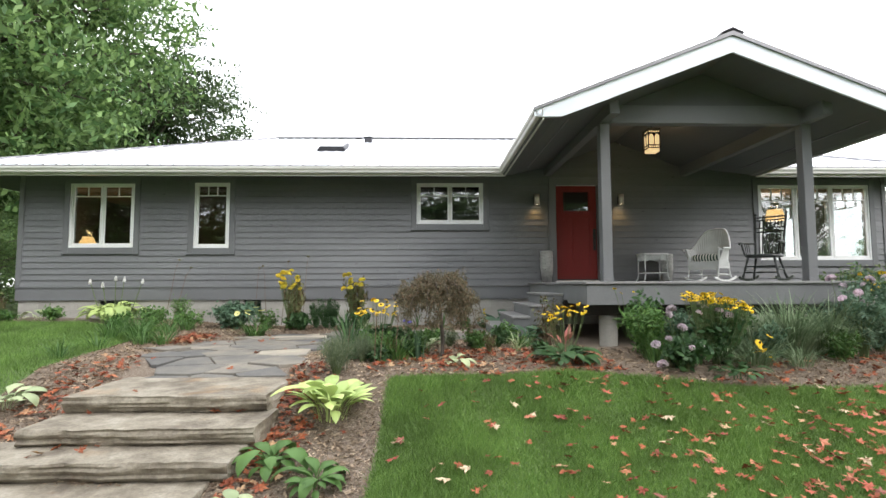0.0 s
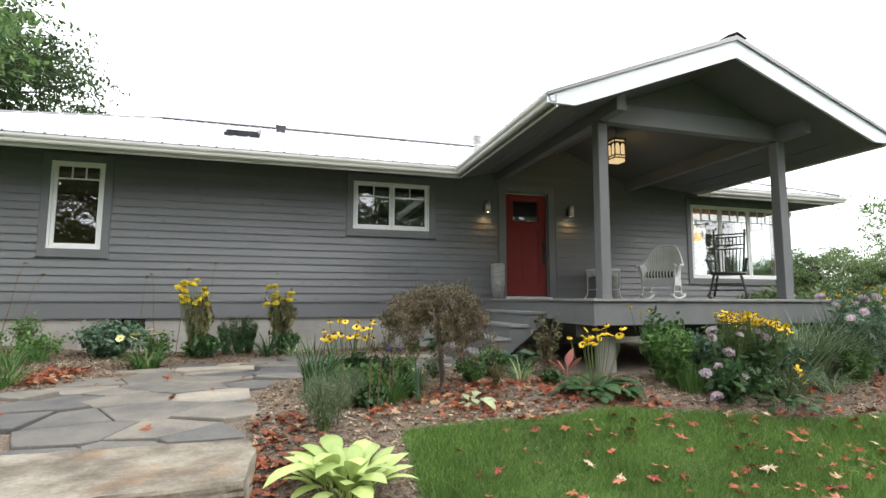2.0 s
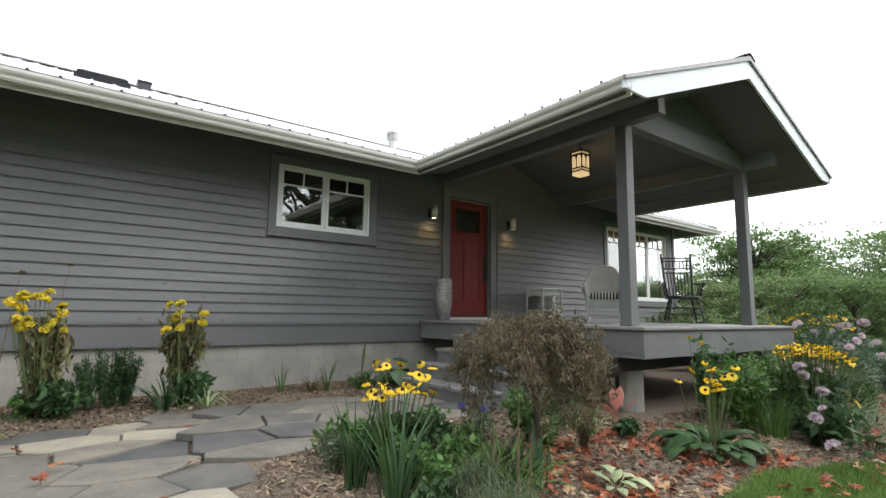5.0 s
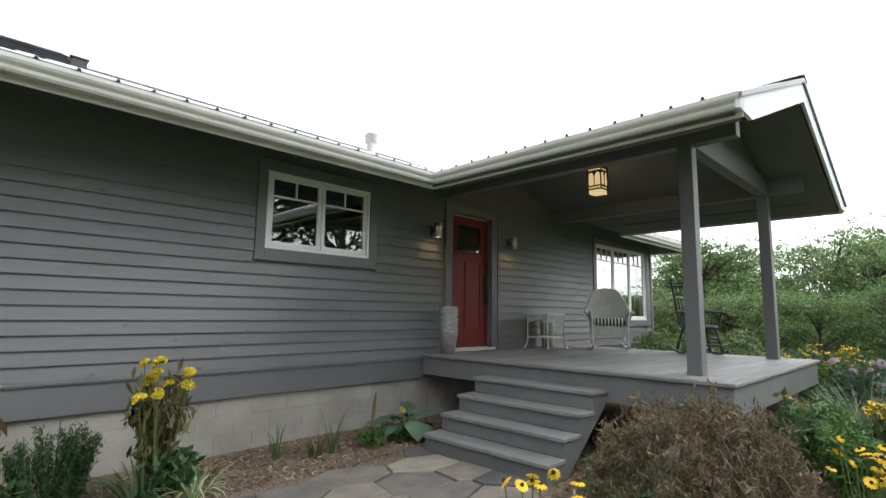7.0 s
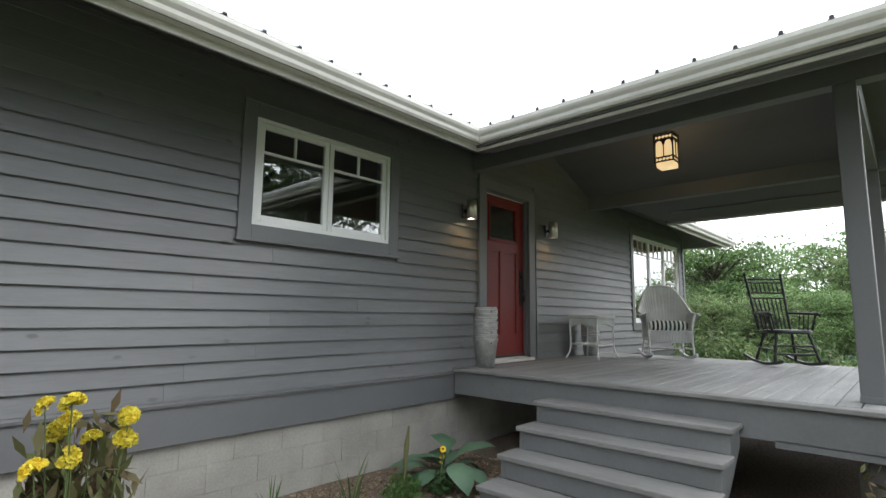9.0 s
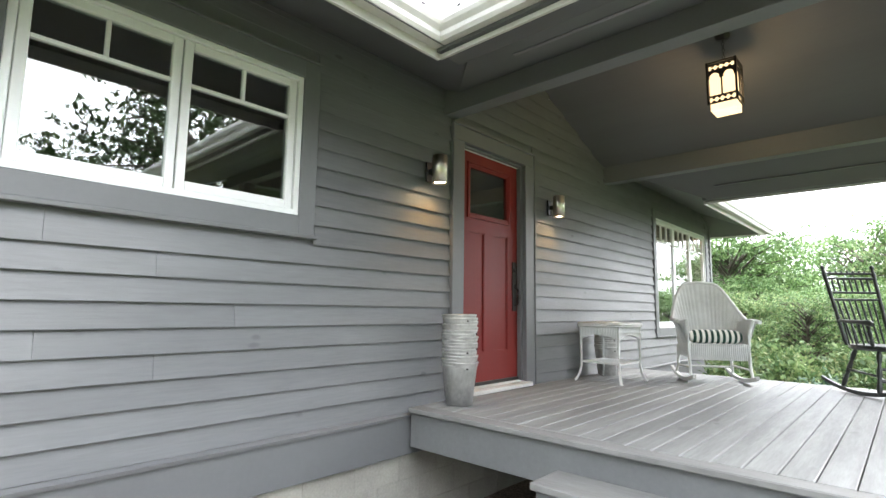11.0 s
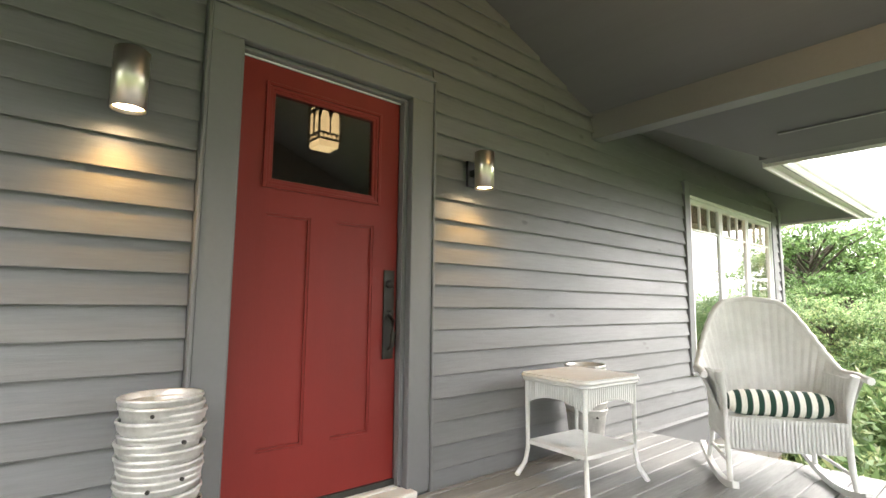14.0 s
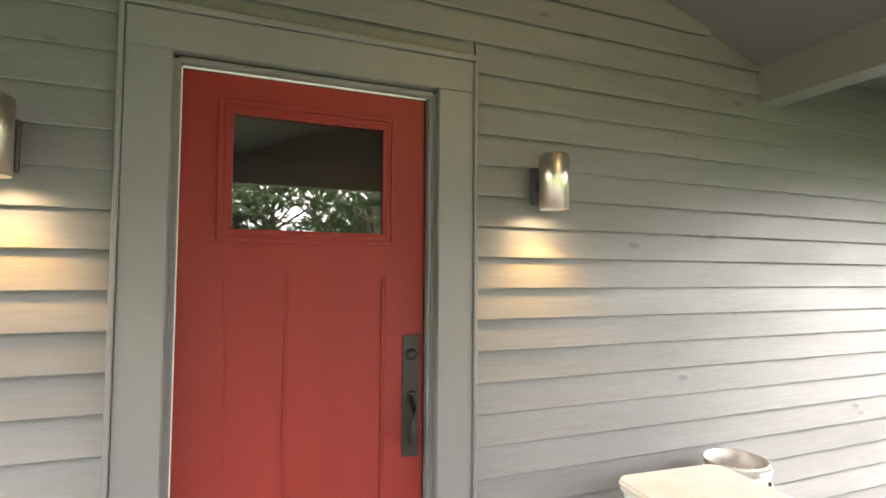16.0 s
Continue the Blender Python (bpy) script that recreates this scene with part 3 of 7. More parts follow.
jamb.box(dw - 0.026, dw - 0.0125, 0.001, 0.045, -0.0, dh - 0.0125, 0.003).box(0.0125, 0.018, 0.001, 0.045, -0.0, dh - 0.0125)
part("jamb", jamb, M_TRIM, door)
part("weatherstrip", Shape().box(0.018, 0.021, 0.034, 0.044, 0.0, dh - 0.018).box(0.021, dw - 0.029, 0.034, 0.044, dh - 0.018, dh - 0.0125), M_WHITE, door)
part("threshold", Shape().box(-0.03, dw + 0.03, -0.10, 0.12, -0.048, -0.012, 0.005).box(0.02, dw - 0.03, 0.0, 0.06, -0.012, 0.0, 0.003), M_GUTTER, door, "worn pale metal threshold")
part("sweep", Shape().box(0.022, dw - 0.03, 0.03, 0.055, 0.0, 0.03), M_BLACKWOOD, door)
leaf = Shape()
LY = 0.045
gx0, gx1, gz0, gz1 = 0.185, 0.745, 1.527, 1.950
px = [(0.165, 0.392), (0.53, 0.757)]
pz0, pz1 = 0.285, 1.365
xs = [0.022, gx0 - 0.0, *px[0], *px[1], gx1, dw - 0.03]
leaf.box(0.022, px[0][0], LY, LY + 0.044, 0.03, dh - 0.02).box(px[1][1], dw - 0.03, LY, LY + 0.044, 0.03, dh - 0.02)
leaf.box(px[0][0], px[1][1], LY, LY + 0.044, 0.03, pz0).box(px[0][0], px[1][1], LY, LY + 0.044, pz1, gz0).box(px[0][0], px[1][1], LY, LY + 0.044, gz1, dh - 0.02)
leaf.box(px[0][1], px[1][0], LY, LY + 0.044, pz0, pz1)
leaf.box(px[0][0], gx0, LY, LY + 0.044, gz0, gz1).box(gx1, px[1][1], LY, LY + 0.044, gz0, gz1)
leafob = part("leaf", leaf, M_RED, door, "red painted door leaf")
for a, b in px:
    part("panel", Shape().box(a, b, LY + 0.012, LY + 0.03, pz0, pz1).box(a + 0.0, a + 0.012, LY + 0.004, LY + 0.012, pz0, pz1).box(b - 0.012, b, LY + 0.004, LY + 0.012, pz0, pz1).box(a + 0.012, b - 0.012, LY + 0.004, LY + 0.012, pz1 - 0.012, pz1).box(a + 0.012, b - 0.012, LY + 0.004, LY + 0.012, pz0, pz0 + 0.012), M_RED, leafob)
mo = Shape()
for k, (o, y) in enumerate([(0.045, -0.012), (0.028, -0.005), (0.012, 0.003)]):
    i = [0.045, 0.028, 0.012, -0.004][k + 1]
    mo.box(gx0 - o, gx0 - i, LY + y, LY + 0.012, gz0 - o, gz1 + o, 0.002).box(gx1 + i, gx1 + o, LY + y, LY + 0.012, gz0 - o, gz1 + o, 0.002)
    mo.box(gx0 - i, gx1 + i, LY + y, LY + 0.012, gz0 - o, gz0 - i, 0.002).box(gx0 - i, gx1 + i, LY + y, LY + 0.012, gz1 + i, gz1 + o, 0.002)
part("glazing_bead", mo, M_RED, leafob)
gp = part("pane", Shape().box(gx0, gx1, LY + 0.016, LY + 0.022, gz0, gz1), M_GLASS, leafob)
gp.visible_shadow = False
hx, hz0, hz1 = 0.862, 0.655, 1.13
hd = Shape().box(hx - 0.033, hx + 0.033, LY - 0.010, LY - 0.001, hz0, hz1, 0.004)
handle = part("door_handle", hd, M_IRON, door, "dark bronze handle set on a long plate")
part("deadbolt", Shape().lathe([(0.024, 0), (0.022, 0.016), (0.001, 0.018)], 16), M_IRON, handle, m=pose(hx, LY - 0.01, hz1 - 0.075, 90, 0, 0))
part("grip", Shape().tube([(hx, LY - 0.012, hz0 + 0.05), (hx, LY - 0.045, hz0 + 0.07), (hx, LY - 0.055, hz0 + 0.13), (hx, LY - 0.05, hz0 + 0.2), (hx, LY - 0.012, hz0 + 0.235)], [0.008, 0.012, 0.015, 0.012, 0.010], 10), M_IRON, handle)
part("thumb_latch", Shape().box(hx - 0.012, hx + 0.012, LY - 0.05, LY - 0.01, hz0 + 0.25, hz0 + 0.256, 0.002), M_IRON, handle)

# ---- roofs ----
RS, PS = 0.40, 0.39
EY, RY = 9.70, 14.8
PXC, PZR, PY0 = 4.38, 4.275, 6.28


def main_top(x, y):
    return 3.225 + RS * (y - 9.65)


def north_top(x, y):
    return main_top(0, RY) - RS * (y - RY)


def west_top(x, y):
    return 3.225 + RS * (x + 9.45)


def east_top(x, y):
    return 3.225 + RS * (10.88 - x)


def porch_top(x, y):
    return PZR - PS * abs(x - PXC)


RZ = main_top(0, RY)
HW, HE = -9.45 + (RY - 9.65), 10.88 - (RY - 9.65)
VY = 9.65 + (PZR - 3.225) / RS
EDGES = [(-9.40, EY), (1.72, EY), (PXC, VY), (7.04, EY), (10.83, EY), (HE, RY), (HW, RY)]
main_roof = thing("house_roof", label="low-pitched pale ribbed metal roof with grey soffits darkened as in shade", category="roof", kind="structure")
met, sof = Shape(), Shape()
EDGES_S = [(-9.40, EY), (2.00, EY), (PXC, 12.02), (6.76, EY), (10.83, EY), (HE, RY), (HW, RY)]
WEST = [(-9.40, EY), (HW, RY), (-9.40, 2 * RY - EY)]
EAST = [(10.83, EY), (10.83, 2 * RY - EY), (HE, RY)]
NORTH = [(-9.40, 2 * RY - EY), (HW, RY), (HE, RY), (10.83, 2 * RY - EY)]
for sh, off, th, front_ in ((met, 0.0, 0.025, EDGES), (sof, 0.028, 0.13, EDGES_S)):
    sh.slab(front_, lambda x, y: main_top(x, y) - off, th)
    sh.slab(WEST, lambda x, y: west_top(x, y) - off, th)
    sh.slab(EAST, lambda x, y: east_top(x, y) - off, th)
    sh.slab(NORTH, lambda x, y: north_top(x, y) - off, th)
part("sheeting", met, M_METALROOF, main_roof, "pale metal sheeting")
part("soffit", sof, M_SOFFIT, main_roof, "grey soffit with shade put into its colour")
porch_roof = thing("porch_roof", label="gabled porch roof of pale metal with a white rake and a grey sloping ceiling", category="roof", kind="structure")
met, sof = Shape(), Shape()
for s in (-1, 1):
    e = PXC + s * 2.66
    poly = [(e, PY0), (PXC, PY0), (PXC, VY - 0.02), (e, EY + 0.02)]
    met.slab(poly, porch_top, 0.03)
    sof.slab([(PXC + s * 2.42, PY0 + 0.03), (PXC, PY0 + 0.03), (PXC, WY - 0.004), (PXC + s * 1.40, WY - 0.004), (PXC + s * 2.42, 9.70)], lambda x, y: porch_top(x, y) - 0.20, 0.06)
    sof.prism([(PXC + s * 2.42, 3.162), (PXC + s * 2.42, 3.071), (PXC + s * 2.62, 3.071), (PXC + s * 2.62, 3.162)], "y", PY0 + 0.03, 9.76)
part("sheeting", met, M_METALROOF, porch_roof, "pale metal sheeting")
part("soffit", sof, M_SOFFIT, porch_roof, "grey sloping porch ceiling with shade put into its colour")
rake = Shape()
for s in (-1, 1):
    rake.prism([(PXC + s * 2.70, 3.185), (PXC + s * 2.70, 3.085), (PXC + s * 2.34, 3.085), (PXC, 3.985), (PXC, 4.235)], "y", PY0 - 0.03, PY0)
part("rake_board", rake, M_FASCIA, porch_roof, "white painted rake boards")
drip = Shape()
for s in (-1, 1):
    drip.prism([(PXC + s * 2.72, 3.20), (PXC + s * 2.72, 3.16), (PXC, 4.215), (PXC, 4.275)], "y", PY0 - 0.055, PY0 - 0.032)
part("drip_edge", drip, M_DRIP, porch_roof, "grey metal drip edge")
tagged(part("drip_edge", Shape().box(-9.38, 1.70, 9.688, 9.697, 3.214, 3.238).box(7.06, 10.80, 9.688, 9.697, 3.214, 3.238), M_DRIP), "grey metal drip edge along the eaves", "trim", kind="structure")
cap = Shape().prism([(PXC - 0.15, PZR - 0.035), (PXC, PZR + 0.03), (PXC + 0.15, PZR - 0.035), (PXC + 0.15, PZR - 0.02), (PXC, PZR + 0.048), (PXC - 0.15, PZR - 0.02)], "y", PY0 - 0.06, VY)
part("ridge_cap", cap, M_DARKMETAL, porch_roof, "dark ridge cap")
cap = Shape().box(HW, HE, RY - 0.10, RY + 0.10, RZ - 0.02, RZ + 0.02).prism([(RY - 0.16, RZ - 0.03), (RY, RZ + 0.045), (RY + 0.16, RZ - 0.03), (RY + 0.16, RZ - 0.015), (RY, RZ + 0.06), (RY - 0.16, RZ - 0.015)], "x", HW, HE)
part("ridge_cap", cap, M_DRIP, main_roof, "ridge cap")
hip = Shape()
for a, b in (((-9.40, EY), (HW, RY)), ((10.83, EY), (HE, RY))):
    za, zb = 3.225 + RS * 0.05, RZ
    hip.tube([(a[0], a[1], za + 0.01), (b[0], b[1], zb + 0.01)], 0.035, 6)
part("hip_cap", hip, M_DRIP, main_roof)

RIB = 0.2525
rib_profile = [(-0.022, 0.0), (-0.010, 0.019), (0.010, 0.019), (0.022, 0.0)]
k = 0
for i in range(-37, 52):
    x = -1.721 + RIB * i
    if x < -9.3 or x > 11.25:
        continue
    y0 = EY - 0.02
    if 1.7 < x < 7.06:
        y0 = VY - abs(x - PXC) * (VY - 9.65) / 2.71 + 0.05
    y1 = RY if HW < x < HE else (9.65 + (x + 9.45) if x <= HW else 9.65 + (10.88 - x))
    if y1 - y0 < 0.2:
        continue
    v = [(x + a, y, main_top(x, y) + b) for y in (y0, y1 - 0.03) for a, b in rib_profile]
    part("rib", Shape().add(v, [(3, 2, 1, 0), (4, 5, 6, 7), (0, 1, 5, 4), (1, 2, 6, 5), (2, 3, 7, 6)]), M_METALROOF, main_roof)
    part("rib_closure", Shape().prism([(x - 0.012, main_top(x, y0) - 0.002), (x + 0.012, main_top(x, y0) - 0.002), (x + 0.010, main_top(x, y0) + 0.012), (x - 0.010, main_top(x, y0) + 0.012)], "y", y0 - 0.012, y0 - 0.001), M_DARKMETAL, main_roof) if not 1.7 < x < 7.06 else None
for s in (-1, 1):
    for j in range(0, 24):
        y = 6.522 - RIB + RIB * j + RIB
        if y > VY - 0.1:
            break
        xe = 2.67 if y < 9.7 else 2.71 * (VY - y) / (VY - 9.65)
        pts = [(PXC + s * xe, porch_top(PXC + xe, y)), (PXC, PZR)]
        v = [(px_, y + a, pz_ + b) for px_, pz_ in pts for a, b in rib_profile]
        part("rib", Shape().add(v, [(3, 2, 1, 0), (4, 5, 6, 7), (0, 1, 5, 4), (1, 2, 6, 5), (2, 3, 7, 6)]), M_METALROOF, porch_roof)
        if y < 9.6:
            part("rib_closure", Shape().box(pts[0][0] - 0.006, pts[0][0] + 0.006, y - 0.012, y + 0.012, pts[0][1] - 0.002, pts[0][1] + 0.024), M_DARKMETAL, porch_roof)


def gutter(a, b, out, name_label, c0=0, c1=0):
    """An ogee gutter between two points; out: the unit way from the wall; c0, c1: the mitre at each end."""
    prof = [(0.0, 0.115), (0.0, 0.0), (0.075, 0.0), (0.088, 0.02), (0.092, 0.045), (0.112, 0.07), (0.12, 0.09), (0.12, 0.118), (0.106, 0.118), (0.106, 0.095), (0.078, 0.05), (0.07, 0.012), (0.012, 0.012), (0.012, 0.115)]
    a, b, out = Vector(a), Vector(b), Vector(out)
    d = (b - a).normalized()
    n = len(prof)
    v = [tuple(a + out * o + d * (-c0 * o) + Vector((0, 0, z))) for o, z in prof] + [tuple(b + out * o + d * (c1 * o) + Vector((0, 0, z))) for o, z in prof]
    sh = Shape().add(v, [tuple(range(n)), tuple(range(2 * n - 1, n - 1, -1))] + [(i, n + i, n + (i + 1) % n, (i + 1) % n) for i in range(n)])
    return tagged(part("gutter", sh, M_GUTTER), name_label, "gutter", kind="structure")


GZ = 3.092
gutter((-9.45, 9.77, GZ), (1.79, 9.77, GZ), (0, -1, 0), "cream metal rain gutter along the long eave", 0, -1)
gutter((1.79, 6.25, GZ), (1.79, 9.77, GZ), (-1, 0, 0), "cream metal rain gutter along the porch eave", 0, -1)
gutter((6.97, 6.25, GZ), (6.97, 9.77, GZ), (1, 0, 0), "cream metal rain gutter along the porch eave", 0, -1)
gutter((6.97, 9.77, GZ), (10.88, 9.77, GZ), (0, -1, 0), "cream metal rain gutter along the short eave", -1, 1)
gutter((10.76, 9.77, GZ), (10.76, 19.8, GZ), (1, 0, 0), "cream metal rain gutter along the side eave", 1, 0)
fas = Shape().box(-9.42, 1.80, 9.772, 9.79, 3.045, 3.21).box(1.792, 1.81, 6.26, 9.77, 3.045, 3.20).box(6.95, 6.968, 6.26, 9.77, 3.045, 3.20).box(6.97, 10.75, 9.772, 9.79, 3.045, 3.21)
tagged(part("fascia", fas, M_GUTTER), "pale fascia boards behind the gutters", "trim", kind="structure")
tagged(part("downpipe", Shape().tube([(10.80, 10.9, 3.06), (10.78, 10.9, 2.97), (10.52, 10.92, 2.84), (10.48, 10.92, 2.72), (10.48, 10.92, 0.3)], 0.035, 10), M_GUTTER), "cream metal downpipe at the corner of the house", "downpipe", kind="structure")

sky_l = thing("skylight", (-2.10, 12.25, main_top(0, 12.25)), label="flat roof skylight with a dark frame", category="skylight")
sky_l.rotation_euler = (math.atan(RS), 0, 0)
part("curb", Shape().box(-0.30, 0.30, -0.42, 0.42, 0.001, 0.11, 0.008).box(-0.33, 0.33, -0.45, -0.42, 0.001, 0.07), M_DARKMETAL, sky_l)
part("pane", Shape().box(-0.26, 0.26, -0.38, 0.38, 0.112, 0.12), M_METALROOF, sky_l)
vent = thing("roof_vent", (-1.45, 13.86, main_top(0, 13.86)), label="small black box vent on the roof", category="roof vent")
part("box", Shape().box(-0.10, 0.10, -0.10, 0.10, -0.05, 0.11, 0.01).box(-0.12, 0.12, -0.12, 0.12, 0.11, 0.135, 0.008), M_DARKMETAL, vent)
pipe = thing("flue_pipe", (3.45, 13.4, main_top(0, 13.4)), label="ribbed round metal flue cap", category="flue")
part("pipe", Shape().lathe([(0.09, -0.05), (0.09, 0.2)], 20), M_GALV, pipe)
part("cap", Shape().lathe([(0.001, 0.42), (0.13, 0.40), (0.14, 0.36), (0.11, 0.35), (0.14, 0.32), (0.11, 0.30), (0.14, 0.27), (0.11, 0.25), (0.14, 0.21), (0.09, 0.2)], 20), M_GALV, pipe)

# ---- porch frame ----
DZ = 0.90
for x in (2.87, 5.90):
    p = thing("porch_post", (x, 7.06, DZ), label="square grey painted porch post", category="post", group="porch posts")
    part("shaft", Shape().box(-0.072, 0.072, -0.072, 0.072, 0.0, 2.34, 0.006), M_TRIM, p)
    part("base_plate", Shape().box(-0.074, 0.074, -0.076, 0.076, 0.002, 0.045, 0.002), M_DECKTRIM, p)
for x in (2.87, 5.90):
    tagged(part("porch_beam", Shape().box(x - 0.07, x + 0.07, 6.57, WY - 0.002, 3.242, 3.452, 0.004), M_TRIM), "grey painted beam under the porch roof", "beam", "porch beams", "structure")
tagged(part("cross_beam", Shape().box(2.942, 5.828, 6.99, 7.13, 3.242, 3.51, 0.004), M_TRIM), "grey painted beam between the two porch posts", "beam", "porch beams", "structure")
gp_ = Shape().prism([(2.95, 3.511), (5.81, 3.511), (PXC + 1.26, 3.521), (PXC, 4.008), (PXC - 1.26, 3.521)], "y", 7.03, 7.09)
# The panel shares the ceiling's grey, darkened to stand for shade.
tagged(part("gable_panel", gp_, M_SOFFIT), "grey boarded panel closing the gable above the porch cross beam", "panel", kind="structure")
for s in (-1, 1):
    strip = Shape().box(-0.012, 0.012, 6.6, 9.55, -0.006, 0.0)
    st = part("soffit_vent", strip, M_DRIP, m=Matrix.Translation((PXC + s * 2.15, 0, porch_top(PXC + 2.15, 0) - 0.264)))
    tagged(st, "narrow metal vent strip in the porch ceiling", "vent", kind="structure")

# ---- deck and steps ----
DX0, DX1, DY0 = 2.415, 6.30, 6.60
deck = thing("deck", label="grey painted timber porch deck with a deep skirt board", category="deck", kind="structure")
sk = Shape().box(DX0 + 0.02, DX0 + 0.06, DY0 + 0.02, WY - 0.06, 0.62, 0.862, 0.003).box(DX0 + 0.06, DX1 - 0.06, DY0 + 0.02, DY0 + 0.06, 0.58, 0.862, 0.003).box(DX1 - 0.06, DX1 - 0.02, DY0 + 0.02, WY - 0.06, 0.58, 0.862, 0.003)
sk.box(DX0 + 0.02, DX0 + 0.06, DY0 + 0.021, 7.6, 0.58, 0.63)
part("skirt_board", sk, M_DECKTRIM, deck, "grey skirt board")
jo = Shape()
for i in range(9):
    x = DX0 + 0.25 + i * 0.42
    jo.box(x, x + 0.04, DY0 + 0.06, WY - 0.05, 0.66, 0.862)
jo.box(DX0 + 0.06, DX1 - 0.06, 6.95, 7.1, 0.42, 0.66)
part("joist_frame", jo, M_UNDER, deck, "dark weathered joists")
part("edge_board", Shape().box(DX0 - 0.012, DX0 + 0.11, DY0 - 0.012, WY - 0.06, 0.864, 0.90, 0.006), M_TREAD, deck, "worn border board")
part("edge_board", Shape().box(DX0 + 0.11, DX1 + 0.012, DY0 - 0.012, DY0 + 0.10, 0.864, 0.90, 0.006), M_TREAD, deck, "worn border board")
for x, y in ((2.87, 7.06), (5.90, 7.06)):
    pr = thing("deck_pier", (x, y, -0.2), label="round poured concrete pier under the porch deck", category="pier", group="deck piers")
    part("pier_shaft", Shape().tube([(0, 0, 0), (0, 0, 0.3), (0, 0, 0.60), (0, 0, 0.615)], [0.128, 0.127, 0.127, 0.118], 28), M_CONCRETE, pr)

steps = thing("porch_steps", label="four grey painted wooden steps up to the porch, closed at the sides", category="steps", kind="structure")
SY0, SY1, RUN = 7.79, 9.40, 0.272
tx = [2.135 - RUN * 0, 2.135 - RUN, 2.135 - RUN * 2, 2.135 - RUN * 3]
for i in range(4):
    z = 0.72 - 0.18 * i
    x = 2.135 - RUN * i
    part("tread", Shape().box(x - 0.0, x + RUN + 0.02 + (0.0 if i else 0.0), SY0, SY1, z - 0.04, z, 0.006), M_TREAD, steps, "worn grey tread")
    part("riser", Shape().box(x + 0.03, x + 0.05, SY0 + 0.03, SY1 - 0.03, z - 0.18 if i < 3 else -0.03, z - 0.0405, 0.0), M_DECKTRIM, steps)
for y in (SY0 + 0.025, SY1 - 0.065):
    poly = []
    for i in range(4):
        x, z = 2.135 - RUN * i, 0.72 - 0.18 * i
        poly += [(x + RUN + 0.02, z - 0.042), (x + 0.028, z - 0.042)]
    poly += [(2.135 - RUN * 3 + 0.028, -0.05), (2.135 - RUN * 3 + 0.30, -0.05), (2.135 + RUN + 0.0, 0.56)]
    poly = [p for j, p in enumerate(poly) if j == 0 or (abs(p[0] - poly[j - 1][0]) + abs(p[1] - poly[j - 1][1])) > 1e-4]
    part("stringer", Shape().prism(poly, "y", y, y + 0.04), M_DECKTRIM, steps, "grey side board")

# ---- stone steps ----
rng = np.random.default_rng(5)


def stone_step(x0, x1, y0, y1, z0, z1, seed):
    """A rough slab: level worn top, split front, uneven edges."""
    nx, ny, nz = 34, 7, 9
    v, f = [], []
    def wob(x, y, z):
        q = Vector((x * 3.1 + seed * 7, y * 3.1, z * 6))
        n = noise.noise(q)
        n2 = noise.noise(q * 4.3)
        return n, n2
    def P(u, w, h):
        x, y, z = x0 + (x1 - x0) * u, y0 + (y1 - y0) * w, z0 + (z1 - z0) * h
        n, n2 = wob(x, y, z)
        front_ = 1.0 if w == 0 else 0.0
        sidef = (1.0 if u == 0 else 0.0) - (1.0 if u == 1 else 0.0)
        mid = math.sin(math.pi * min(h, 0.9)) * 0.025
        y += front_ * (0.03 * n + 0.014 * n2 - mid * 0.6) + front_ * 0.06 * (1 - h) ** 2.5
        y += front_ * 0.024 * noise.noise(Vector((x * 1.7 + seed, 3.3, z * 34)))
        x += sidef * 1.0 * (0.03 * n + 0.012 * n2)
        y += 0.02 * noise.noise(Vector((x * 1.4, seed, 0)))
        if h == 1:
            z += 0.004 * n2 + 0.004 * n
        return (x, y, z)
    grid = {}
    def vid(key, p):
        if key not in grid:
            grid[key] = len(v)
            v.append(p)
        return grid[key]
    def node(i, j, k):
        return vid((i, j, k), P(i / nx, j / ny, k / nz))
    for i in range(nx):
        for j in range(ny):
            f.append((node(i, j, nz), node(i + 1, j, nz), node(i + 1, j + 1, nz), node(i, j + 1, nz)))
        for k in range(nz):
            f.append((node(i, 0, k), node(i + 1, 0, k), node(i + 1, 0, k + 1), node(i, 0, k + 1)))
            f.append((node(i + 1, ny, k), node(i, ny, k), node(i, ny, k + 1), node(i + 1, ny, k + 1)))
    for j in range(ny):
        for k in range(nz):
            f.append((node(0, j + 1, k), node(0, j, k), node(0, j, k + 1), node(0, j + 1, k + 1)))
            f.append((node(nx, j, k), node(nx, j + 1, k), node(nx, j + 1, k + 1), node(nx, j, k + 1)))
    return Shape().add(v, f)


for i, (x0, x1, y0, y1, zt) in enumerate([(-3.0, -1.19, 4.44, 5.42, -0.13), (-3.02, -1.12, 3.95, 4.60, -0.285), (-3.3, -1.20, 3.58, 4.10, -0.425), (-3.35, -1.34, 3.22, 3.72, -0.58)]):
    t_ = thing("stone_step", (0, 0, 0), label="thick rough-cut limestone step with a split front edge", category="stone step", group="garden stone steps")
    part("slab", stone_step(x0, x1, y0, y1, zt - 0.165, zt, i), M_SLAB, t_)

# ---- furniture on the porch ----
def rings(profile, n=24):
    return Shape().lathe(profile, n)


